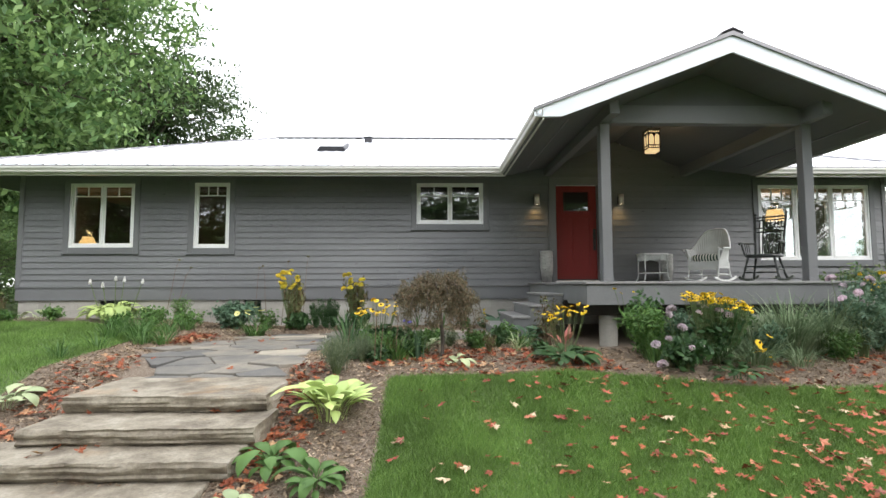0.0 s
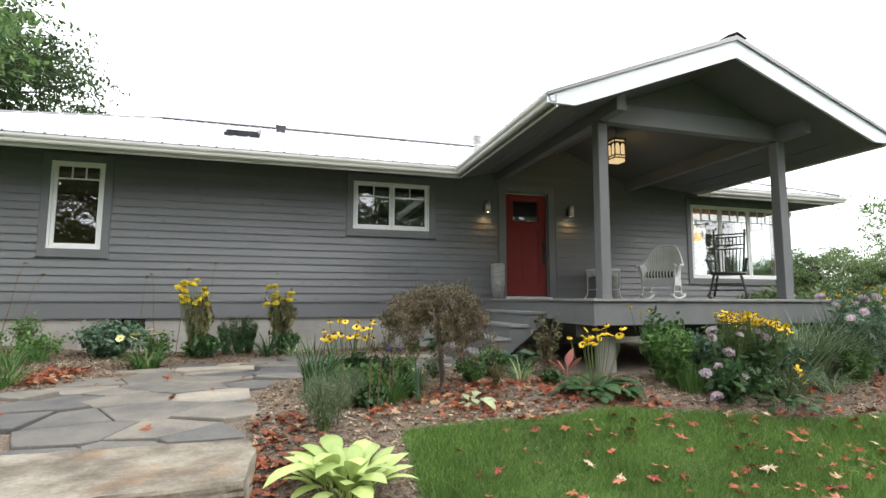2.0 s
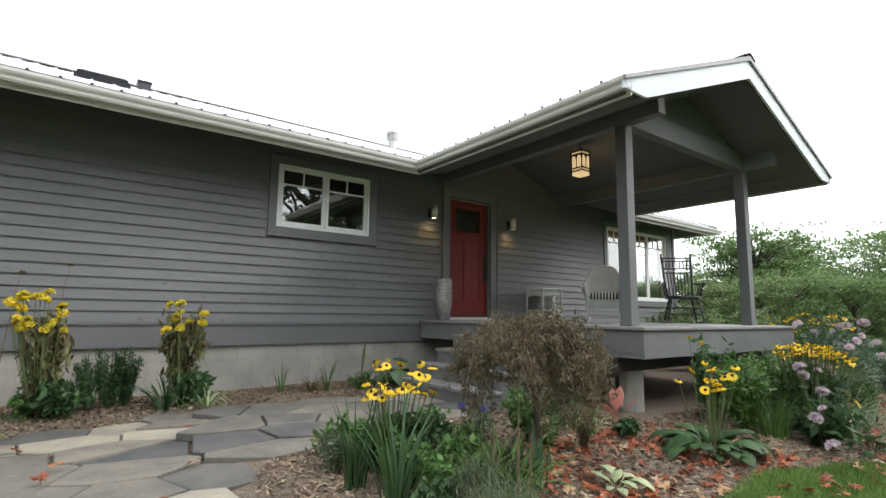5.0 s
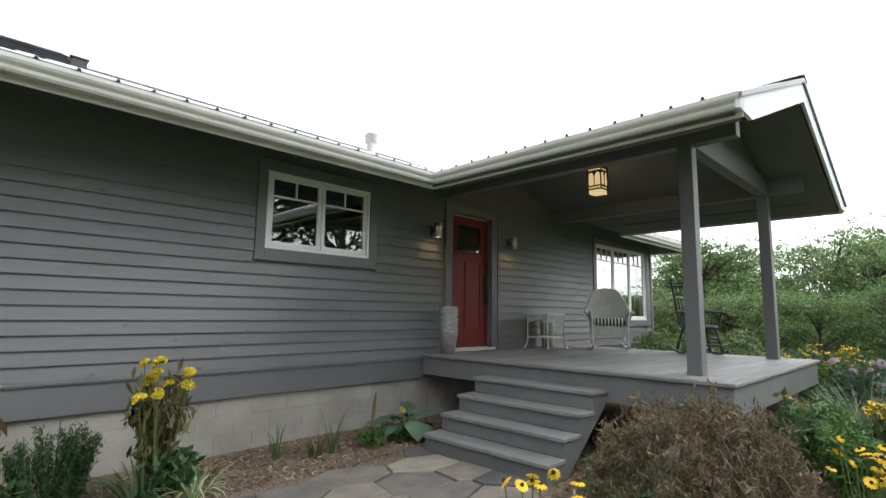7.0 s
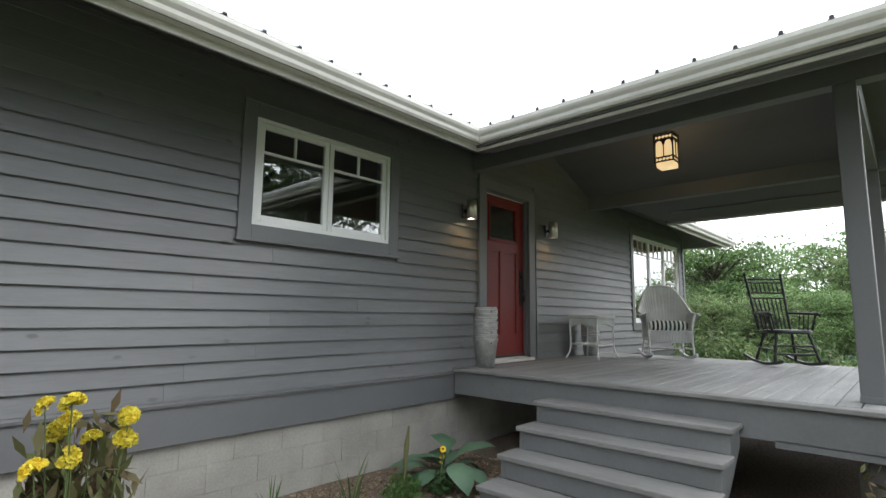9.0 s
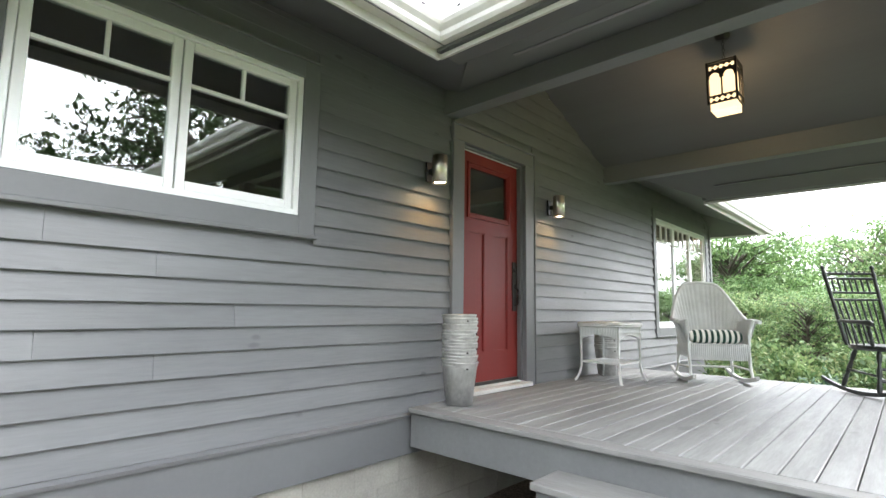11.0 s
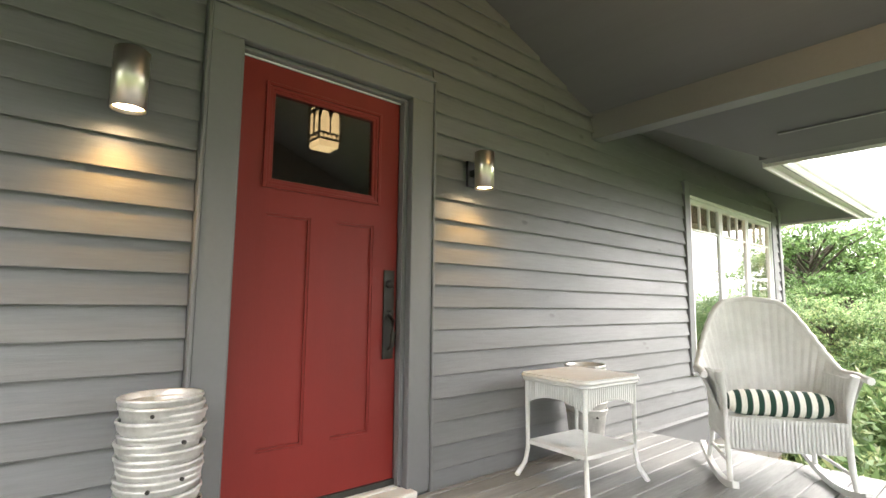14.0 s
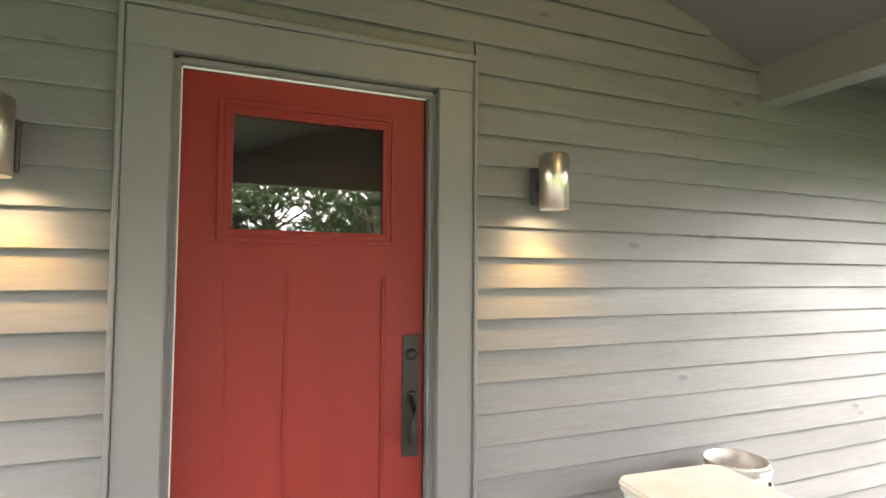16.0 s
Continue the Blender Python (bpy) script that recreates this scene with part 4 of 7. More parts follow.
def bucket_stack(x, y, count, label):
    b = thing("bucket_stack", (x, y, DZ), label=label, category="buckets", group="galvanised bucket stacks")
    r0, r1, h = 0.098, 0.132, 0.30
    gap = 0.0235
    for i in range(count):
        z = gap * i
        jx, jy = 0.003 * math.sin(i * 2.3), 0.003 * math.cos(i * 3.1)
        bottom = 0.003 if i == 0 else h - gap - 0.012
        rb = r0 + (r1 - r0) * bottom / h
        prof = [(0.001, 0.004), (r0, 0.003)] if i == 0 else []
        prof += [(rb, bottom), (r1 - 0.001, h - 0.016), (r1 + 0.002, h - 0.012), (r1 + 0.004, h - 0.007), (r1 + 0.002, h - 0.001), (r1 - 0.004, h), (r1 - 0.008, h - 0.004), (r1 - 0.012, h - 0.05)]
        if i == count - 1:
            prof += [(r0 + 0.01, 0.04), (0.001, 0.04)]
        part("bucket", rings(prof, 28), M_GALV, b, "weathered galvanised bucket", Matrix.Translation((jx, jy, z)) @ pose(0, 0, 0, 0.8 * math.sin(i * 1.7), 0.8 * math.cos(i * 2.9), 40 * i))
        if i % 3 != 1:
            a = radians(-115 + 43 * (i % 5))
            part("rivet", Shape().tube([(math.cos(a) * (r1 - 0.002), math.sin(a) * (r1 - 0.002), z + h - 0.026), (math.cos(a) * (r1 + 0.006), math.sin(a) * (r1 + 0.006), z + h - 0.026)], 0.007, 8), M_IRON, b)
    return b


bucket_stack(2.77, 10.43, 17, "tall nested stack of weathered galvanised buckets standing beside the red door")
bucket_stack(5.36, 10.45, 14, "nested stack of galvanised buckets standing behind the wicker table")

table = thing("wicker_table", (4.955, 10.22, DZ), -4, "small white painted wicker side table with curved legs", "table")
TW, TD, TH = 0.255, 0.24, 0.60

def rounded(w, d, r, n=6):
    """A rectangle of half sizes w, d with rounded corners."""
    return [(sx * (w - r) + r * math.cos(a), sy * (d - r) + r * math.sin(a)) for sx, sy, a0 in ((1, 1, 0), (-1, 1, 90), (-1, -1, 180), (1, -1, 270)) for a in [radians(a0 + 90 * k / n) for k in range(n + 1)]]


top = Shape().prism(rounded(TW + 0.005, TD + 0.005, 0.055), "z", TH - 0.008, TH).prism(rounded(TW - 0.01, TD - 0.01, 0.05), "z", TH - 0.045, TH - 0.0081)
for k_, (o_, z_) in enumerate(((0.004, TH - 0.018), (0.0, TH - 0.036))):
    ring_t = [(x_, y_, z_) for x_, y_ in rounded(TW + o_, TD + o_, 0.055)]
    top.tube(ring_t + ring_t[:1], 0.0105, 6, False)
part("tabletop", top, M_WICKER, table, "white woven top")
ap = Shape()
for s in (-1, 1):
    n = 24
    for k in range(n):
        u0 = -TW + 0.03 + (2 * TW - 0.06) * k / n
        u = (k + 0.5) / n * 2 - 1
        drop = 0.105 + 0.05 * abs(u) ** 2.2
        ap.tube([(u0 + 0.01, s * (TD - 0.03), TH - 0.022), (u0 + 0.01, s * (TD - 0.03), TH - 0.022 - drop)], 0.0105, 5, False)
        v0 = -TD + 0.03 + (2 * TD - 0.06) * k / n
        ap.tube([(s * (TW - 0.03), v0 + 0.01, TH - 0.022), (s * (TW - 0.03), v0 + 0.01, TH - 0.022 - drop)], 0.0105, 5, False)
tagged(part("apron", ap, M_WICKER, table, "white woven apron"), kind="stuff")
for sx in (-1, 1):
    for sy in (-1, 1):
        x, y = sx * (TW - 0.03), sy * (TD - 0.03)
        part("leg", Shape().tube([(x, y, TH - 0.03), (x, y, 0.30), (x, y, 0.16), (x + sx * 0.012, y + sy * 0.012, 0.08), (x + sx * 0.045, y + sy * 0.04, 0.01), (x + sx * 0.05, y + sy * 0.045, 0.0)], [0.015, 0.013, 0.013, 0.013, 0.015, 0.016], 10), M_WICKER, table)
part("shelf", Shape().prism(rounded(TW - 0.025, TD - 0.025, 0.03), "z", 0.185, 0.205), M_WICKER, table, "white woven lower shelf")

# white wicker rocker, facing west
wick = thing("wicker_rocking_chair", (5.74, 9.46, DZ), 213, "white painted wicker rocking chair with a striped bolster cushion", "chair", "rocking chairs")


wick.scale = (1, 0.95, 1)


def arc(t):
    """The rim's outline seen from above, from one arm round the back to the other; x forwards, y across; and its height."""
    a = math.pi * t
    w, d = 0.30, 0.40
    y = -w * math.copysign(abs(math.cos(a)) ** 0.85, math.cos(a)) * (1.0 + 0.10 * math.sin(a))
    x = 0.20 - d * math.sin(a) ** 0.75
    return x, y


def rim_z(t):
    v = 1 - abs(math.cos(math.pi * t)) ** 0.85
    q = float(np.clip((v - 0.07) / 0.60, 0, 1))
    return 0.635 + (0.36 + 0.06 * v) * math.sin(math.pi / 2 * q) ** 1.15


NS, NH = 60, 14
vv, ff = [], []
for i in range(NS + 1):
    t = i / NS
    x, y = arc(t)
    zt = float(rim_z(t))
    for j in range(NH + 1):
        w = j / NH
        z = 0.33 + (zt - 0.33) * w
        lean = 0.20 * max(0, (z - 0.40)) * (0.25 + 0.75 * math.sin(math.pi * t))
        flare = 1 + 0.36 * w ** 1.3
        q = 1 + 0.010 * (-1) ** i
        vv.append((x * q - lean, y * flare * q, z))
for i in range(NS):
    for j in range(NH):
        a = i * (NH + 1) + j
        ff.append((a, a + NH + 1, a + NH + 2, a + 1))
shell = Shape().add(vv, ff)
inner_v = [(x * 0.965 + 0.003, y * 0.955, z) for x, y, z in vv]
shell.add(inner_v, [f[::-1] for f in ff])
part("backrest", shell, M_WICKER, wick, "white woven curved back and arms")
rim = [Vector(vv[i * (NH + 1) + NH]) * 1.0 for i in range(NS + 1)]
rim[0] += Vector((0.06, 0, -0.01))
rim[-1] += Vector((0.06, 0, -0.01))
part("rim", Shape().tube(rim, 0.021, 8), M_WICKER, wick, "thick braided rim")
for s in (-1, 1):
    y = s * 0.30
    fr = Shape()
    n = 10
    for k in range(n):
        x0 = -0.12 + 0.34 * k / n
        fr.tube([(x0 + 0.02, y, 0.30), (x0 + 0.02, y * 1.10, 0.63)], 0.0165, 5, False)
    tagged(part("arm_panel", fr, M_WICKER, wick, "white woven side panel"), kind="stuff")
    part("front_post", Shape().tube([(0.26, s * 0.335, 0.65), (0.225, s * 0.31, 0.50), (0.215, s * 0.30, 0.34), (0.24, s * 0.30, 0.16), (0.27, s * 0.305, 0.05)], [0.024, 0.02, 0.019, 0.016, 0.015], 10), M_WICKER, wick)
    part("leg", Shape().tube([(-0.19, s * 0.27, 0.36), (-0.22, s * 0.29, 0.16), (-0.25, s * 0.305, 0.06)], 0.015, 8), M_WICKER, wick)
    rk = []
    for k in range(15):
        x = -0.42 + 0.80 * k / 14
        rk.append((x, 0.006 + 0.42 * (x + 0.0) ** 2))
    v = [(x, s * 0.305 + o, z) for x, z0_ in rk for o, z in ((-0.016, z0_), (0.016, z0_), (0.016, z0_ + 0.036), (-0.016, z0_ + 0.036))]
    f = [(i * 4 + k, i * 4 + (k + 1) % 4, i * 4 + 4 + (k + 1) % 4, i * 4 + 4 + k) for i in range(14) for k in range(4)] + [(0, 3, 2, 1), (56, 57, 58, 59)]
    part("rocker", Shape().add(v, f), M_WICKER, wick, "white curved rocker")
ap = Shape()
for k in range(30):
    y = -0.29 + 0.58 * k / 29
    ap.tube([(0.225, y, 0.40), (0.225, y, 0.235 + 0.0 * abs(y))], 0.0105, 5, False)
for k in range(18):
    y0 = -0.18 + 0.38 * k / 17
    for s in (-1, 1):
        ap.tube([(y0, s * 0.30, 0.36), (y0, s * 0.30, 0.26)], 0.011, 5, False)
tagged(part("apron", ap, M_WICKER, wick, "white woven apron"), kind="stuff")
part("seat", Shape().box(-0.21, 0.23, -0.29, 0.29, 0.37, 0.40, 0.01), M_WICKER, wick, "white woven seat")
part("stretcher", Shape().tube([(-0.23, -0.29, 0.13), (-0.23, 0.29, 0.13)], 0.011, 8).tube([(0.24, -0.29, 0.15), (-0.22, -0.29, 0.15)], 0.010, 8).tube([(0.24, 0.29, 0.15), (-0.22, 0.29, 0.15)], 0.010, 8), M_WICKER, wick)
bol = []
for k in range(13):
    y = -0.27 + 0.54 * k / 12
    bol.append((0.125, y, 0.468))
cushion = thing("bolster_cushion", (5.74, 9.46, DZ), 213, "dark green and white striped bolster cushion lying on the wicker rocker", "cushion")
cushion.scale = (1, 0.95, 1)
part("cover", Shape().tube(bol, [0.045, 0.064, 0.070] + [0.072] * 7 + [0.070, 0.064, 0.045], 20), M_STRIPE, cushion)

# black rocker
blk_c = thing("windsor_rocking_chair", (5.88, 8.04, DZ), 219, "tall black painted spindle-back rocking chair on the deck", "chair", "rocking chairs")
seat = Shape()
n = 28
def seat_r(a):
    return 0.25 * (1 - 0.10 * abs(math.sin(a)) ** 4 + 0.05 * math.cos(a)), 0.265
ring_ = [(seat_r(2 * math.pi * k / n)[0] * math.copysign(abs(math.cos(2 * math.pi * k / n)) ** 0.7, math.cos(2 * math.pi * k / n)), 0.27 * math.copysign(abs(math.sin(2 * math.pi * k / n)) ** 0.7, math.sin(2 * math.pi * k / n))) for k in range(n)]
for z0, z1, s0, s1 in ((0.40, 0.42, 0.9, 1.0), (0.42, 0.445, 1.0, 0.97)):
    seat.add([(x * s0, y * s0, z0) for x, y in ring_] + [(x * s1, y * s1, z1) for x, y in ring_], [(k, (k + 1) % n, n + (k + 1) % n, n + k) for k in range(n)])
seat.add([(x * 0.97, y * 0.97, 0.445) for x, y in ring_], [tuple(range(n))]).add([(x * 0.9, y * 0.9, 0.40) for x, y in ring_], [tuple(range(n))[::-1]])
part("seat", seat, M_BLACKWOOD, blk_c, "black saddle seat")


def turned(p, q, r=0.014, knobs=3):
    pts, rs = [], []
    p, q = Vector(p), Vector(q)
    for k in range(13):
        t = k / 12
        pts.append(p.lerp(q, t))
        rs.append(r * (0.75 + 0.45 * abs(math.sin(math.pi * knobs * t))))
    return Shape().tube(pts, rs, 8)


BT = 1.16
for s in (-1, 1):
    post = turned((-0.22, s * 0.20, 0.43), (-0.42, s * 0.235, BT), 0.017, 5)
    post.tube([(-0.42, s * 0.235, BT), (-0.422, s * 0.235, BT + 0.012), (-0.425, s * 0.235, BT + 0.03), (-0.428, s * 0.235, BT + 0.045)], [0.008, 0.02, 0.02, 0.004], 8)
    part("back_post", post, M_BLACKWOOD, blk_c)
    part("arm", Shape().tube([(-0.27, s * 0.215, 0.66), (-0.10, s * 0.275, 0.655), (0.12, s * 0.29, 0.65), (0.20, s * 0.29, 0.645), (0.235, s * 0.29, 0.63)], [0.014, 0.016, 0.02, 0.027, 0.018], 10), M_BLACKWOOD, blk_c)
    part("arm_post", turned((0.15, s * 0.24, 0.44), (0.17, s * 0.285, 0.65), 0.015), M_BLACKWOOD, blk_c)
    for k in range(3):
        part("arm_spindle", Shape().tube([(-0.12 + 0.09 * k, s * 0.245, 0.44), (-0.13 + 0.09 * k, s * 0.275, 0.655)], 0.007, 6), M_BLACKWOOD, blk_c)
    part("leg", turned((0.15, s * 0.19, 0.41), (0.22, s * 0.27, 0.035), 0.018), M_BLACKWOOD, blk_c)
    part("leg", turned((-0.15, s * 0.17, 0.41), (-0.24, s * 0.25, 0.045), 0.018), M_BLACKWOOD, blk_c)
    part("stretcher", turned((0.185, s * 0.235, 0.19), (-0.205, s * 0.22, 0.21), 0.011), M_BLACKWOOD, blk_c)
    rk = [(-0.50 + 0.86 * k / 14, 0.004 + 0.34 * (-0.50 + 0.86 * k / 14 + 0.02) ** 2) for k in range(15)]
    yy = s * 0.262
    v = [(x, yy + o, z) for x, z0_ in rk for o, z in ((-0.012, z0_), (0.012, z0_), (0.012, z0_ + 0.034), (-0.012, z0_ + 0.034))]
    f = [(i * 4 + k, i * 4 + (k + 1) % 4, i * 4 + 4 + (k + 1) % 4, i * 4 + 4 + k) for i in range(14) for k in range(4)] + [(0, 3, 2, 1), (56, 57, 58, 59)]
    part("rocker", Shape().add(v, f), M_BLACKWOOD, blk_c, "black curved rocker")
part("front_stretcher", turned((0.20, -0.25, 0.15), (0.20, 0.25, 0.15), 0.014), M_BLACKWOOD, blk_c)
part("front_stretcher", turned((0.185, -0.23, 0.25), (0.185, 0.23, 0.25), 0.012), M_BLACKWOOD, blk_c)


def back_x(z):
    return -0.22 - 0.20 * (z - 0.43) / (BT - 0.43)


for z in (0.86, 0.93, 1.07, 1.12):
    part("cross_rail", Shape().tube([(back_x(z) - 0.018 * (1 - (y / 0.225) ** 2), y, z) for y in np.linspace(-0.225, 0.225, 9)], 0.012, 8), M_BLACKWOOD, blk_c)
for k in range(7):
    y = -0.165 + 0.055 * k
    part("back_spindle", turned((-0.22, y * 0.85, 0.44), (back_x(0.86) - 0.015, y, 0.86), 0.009, 2), M_BLACKWOOD, blk_c)
    part("back_spindle", turned((back_x(0.93) - 0.015, y, 0.93), (back_x(1.07) - 0.015, y, 1.07), 0.009, 1), M_BLACKWOOD, blk_c)
    part("bead", Shape().tube([(back_x(1.12) - 0.015, y, 1.12), (back_x(1.13) - 0.015, y, 1.135), (back_x(1.14) - 0.015, y, 1.15)], [0.006, 0.011, 0.003], 6), M_BLACKWOOD, blk_c)

# ---- lamps ----
for x in (2.605, 4.445):
    sc = thing("wall_sconce", (x, WY - 0.03, 2.59), label="brushed nickel cylinder wall light shining down on the siding", category="wall light", group="porch wall lights")
    part("backplate", Shape().box(-0.035, 0.035, -0.018, 0.0, 0.03, 0.19, 0.003).box(-0.018, 0.018, -0.07, -0.018, 0.09, 0.13, 0.003), M_DARKMETAL, sc, "dark metal backplate")
    part("cylinder", Shape().lathe([(0.001, 0.225), (0.054, 0.225), (0.059, 0.220), (0.059, 0.0), (0.055, 0.0), (0.055, 0.03)], 32, (0, -0.125, 0)), M_STEEL, sc, "brushed nickel shade")
    part("bulb", Shape().lathe([(0.001, 0.012), (0.05, 0.014), (0.054, 0.03)], 24, (0, -0.125, 0)), M_BULB, sc, "glowing lamp")
    ld = bpy.data.lights.new("sconce_light", "SPOT")
    ld.energy, ld.color, ld.spot_size, ld.spot_blend, ld.shadow_soft_size = 2.8, (1.0, 0.54, 0.13), radians(112), 0.8, 0.03
    lo = new("sconce_light", ld)
    lo.location = (x, WY - 0.155, 2.585)

lan = thing("porch_lantern", (4.43, 8.90, 3.31), label="square black iron lantern with lit cream glass, hanging on a chain", category="lantern")
HL, LW = 0.41, 0.108
part("glass", Shape().box(-LW + 0.012, LW - 0.012, -LW + 0.012, LW - 0.012, 0.0, HL - 0.02), M_LAMPGLASS, lan, "lit cream glass panels").visible_shadow = False
for s in (-1, 1):
    for q in (-1, 1):
        part("corner_post", Shape().box(s * LW - 0.008, s * LW + 0.008, q * LW - 0.008, q * LW + 0.008, 0.055, HL + 0.015), M_IRON, lan)
for side_i in range(4):
    r = pose(0, 0, 0, 0, 0, 90 * side_i)
    sh = Shape()
    y = -LW
    for zb in (0.055, HL - 0.075):
        sh.box(-LW, LW, y - 0.005, y + 0.005, zb, zb + 0.014, m=r).box(-LW, LW, y - 0.005, y + 0.005, zb + 0.056, zb + 0.07, m=r)
        for k in range(5):
            a, b = -LW + 2 * LW * k / 5, -LW + 2 * LW * (k + 1) / 5
            c, w = (a + b) / 2, (b - a) / 2
            z0, z1 = zb + 0.014, zb + 0.056
            zc = (z0 + z1) / 2
            for sx, sz in ((-1, -1), (-1, 1), (1, -1), (1, 1)):
                x1, zz = c + sx * w, zc + sz * (z1 - z0) / 2
                tri_ = [(x1, zz), (c + sx * 0.006, zz), (c + sx * 0.012, zc + sz * 0.010), (x1, zc + sz * 0.004)]
                if sx * sz > 0:
                    tri_ = tri_[::-1]
                sh.add([(p, y + d, q) for d in (-0.004, 0.004) for p, q in tri_], [(0, 1, 2, 3), (7, 6, 5, 4)], m=r)
    sh.box(-0.006, 0.006, y - 0.005, y + 0.005, 0.12, HL - 0.075, m=r)
    for s in (-1, 1):
        cx = s * LW / 2
        zt = HL - 0.075
        pts = []
        for k in range(9):
            a = math.pi * k / 8
            pts.append((cx + 0.038 * math.cos(a), zt - 0.048 + 0.038 * math.sin(a)))
        for k in range(8):
            (xa, za), (xb, zb_) = pts[k], pts[k + 1]
            sh.add([(xa, y - 0.004, za), (xb, y - 0.004, zb_), (xb, y - 0.004, zt), (xa, y - 0.004, zt), (xa, y + 0.004, za), (xb, y + 0.004, zb_), (xb, y + 0.004, zt), (xa, y + 0.004, zt)], [(0, 1, 2, 3), (7, 6, 5, 4), (0, 4, 5, 1)], m=r)
        for e0, e1 in ((cx - LW / 2, cx - 0.038), (cx + 0.038, cx + LW / 2)):
            sh.box(e0, e1, y - 0.004, y + 0.004, zt - 0.06, zt, m=r)
    part("fretwork", sh, M_IRON, lan, "pierced black fretwork")
part("top_plate", Shape().box(-LW - 0.006, LW + 0.006, -LW - 0.006, LW + 0.006, HL, HL + 0.012).box(-0.04, 0.04, -0.04, 0.04, HL + 0.012, HL + 0.03, 0.004), M_IRON, lan)
ceil_z = PZR - 0.26 - 3.31 - PS * 0.05
zz = HL + 0.03
k = 0
while zz < ceil_z - 0.03:
    link = [(0.010 * math.cos(2 * math.pi * j / 10), 0, 0.020 + 0.018 * math.sin(2 * math.pi * j / 10)) for j in range(11)]
    part("chain_link", Shape().tube(link, 0.003, 6, False), M_IRON, lan, m=Matrix.Translation((0, 0, zz)) @ pose(0, 0, 0, 0, 0, 90 * (k % 2)))
    zz += 0.030
    k += 1
part("canopy", Shape().lathe([(0.001, ceil_z - 0.035), (0.05, ceil_z - 0.03), (0.065, ceil_z - 0.005), (0.065, ceil_z)], 20), M_IRON, lan)
ld = bpy.data.lights.new("lantern_light", "POINT")
ld.energy, ld.color, ld.shadow_soft_size = 5, (1.0, 0.66, 0.32), 0.09
lo = new("lantern_light", ld)
lo.location = (4.43, 8.90, 3.46)


def table_lamp(x, y, z, label, energy):
    l = thing("table_lamp", (x, y, z), label=label, category="lamp", group="lamps inside the house")
    part("base", rings([(0.001, 0), (0.07, 0.0), (0.07, 0.02), (0.02, 0.05), (0.05, 0.14), (0.02, 0.24), (0.012, 0.3)], 20), M_IRON, l)
    part("shade", rings([(0.20, 0.25), (0.10, 0.46)], 28), M_SHADE, l, "glowing amber shade")
    d = bpy.data.lights.new("lamp_light", "POINT")
    d.energy, d.color, d.shadow_soft_size = energy, (1.0, 0.6, 0.28), 0.08
    o = new("lamp_light", d)
    o.location = (x, y, z + 0.56)


st = thing("side_table", (-7.70, 11.7, FLOOR), label="small wooden table under the bedroom lamp", category="table")
part("top", Shape().box(-0.3, 0.3, -0.22, 0.22, 0.62, 0.65, 0.006), M_INTFLOOR, st)
for sx in (-1, 1):
    for sy in (-1, 1):
        part("leg", Shape().box(sx * 0.26 - 0.02, sx * 0.26 + 0.02, sy * 0.18 - 0.02, sy * 0.18 + 0.02, 0, 0.62), M_INTFLOOR, st)
table_lamp(-7.70, 11.7, FLOOR + 0.651, "lamp with a glowing amber shade on the bedroom table", 8)
fl = thing("floor_lamp", (8.9, 12.05, FLOOR), label="floor lamp with a glowing amber drum shade in the living room", category="lamp", group="lamps inside the house")
part("base", rings([(0.001, 0), (0.14, 0.0), (0.14, 0.02), (0.02, 0.035), (0.012, 0.06), (0.012, 1.58)], 20), M_IRON, fl)
part("shade", rings([(0.21, 1.54), (0.17, 1.80)], 28), M_SHADE, fl, "glowing amber shade")
ld = bpy.data.lights.new("lamp_light", "POINT")
ld.energy, ld.color, ld.shadow_soft_size = 8, (1.0, 0.6, 0.28), 0.08
lo = new("lamp_light", ld)
lo.location = (8.9, 12.05, FLOOR + 1.9)
for nm, pts in (("north_window_frame", [(7.3 + 0.9 * i, 18.88) for i in range(4)]),):
    fr = Shape()
    for x, y in pts:
        fr.box(x - 0.04, x + 0.04, 18.84, 18.94, 1.2, 3.0)
    fr.box(7.3, 10.0, 18.84, 18.94, 1.18, 1.26).box(7.3, 10.0, 18.84, 18.94, 2.92, 3.0).box(7.3, 10.0, 18.85, 18.93, 2.5, 2.54)
    tagged(part("rear_window", fr, M_INTFLOOR), "dark-framed rear window seen through the room", "window", kind="structure")
fr = Shape()
for a, b in E_OPEN:
    fr.box(X1 - 0.14, X1 - 0.04, a, a + 0.06, 1.2, 3.08).box(X1 - 0.14, X1 - 0.04, b - 0.06, b, 1.2, 3.08)
    fr.box(X1 - 0.14, X1 - 0.04, a + 0.06, b - 0.06, 1.2, 1.26).box(X1 - 0.14, X1 - 0.04, a + 0.06, b - 0.06, 3.02, 3.08).box(X1 - 0.12, X1 - 0.06, a + 0.06, b - 0.06, 2.66, 2.69)
    for k in range(1, 4):
        y = a + (b - a) * k / 4
        fr.box(X1 - 0.12, X1 - 0.06, y - 0.012, y + 0.012, 2.69, 3.02)
tagged(part("side_window", fr, M_WHITE), "white-framed side window of the living room", "window", kind="structure")

# ---- planting ----
prng = random.Random(11)


def gz(x, y):
    return float(ground_z(x, y))


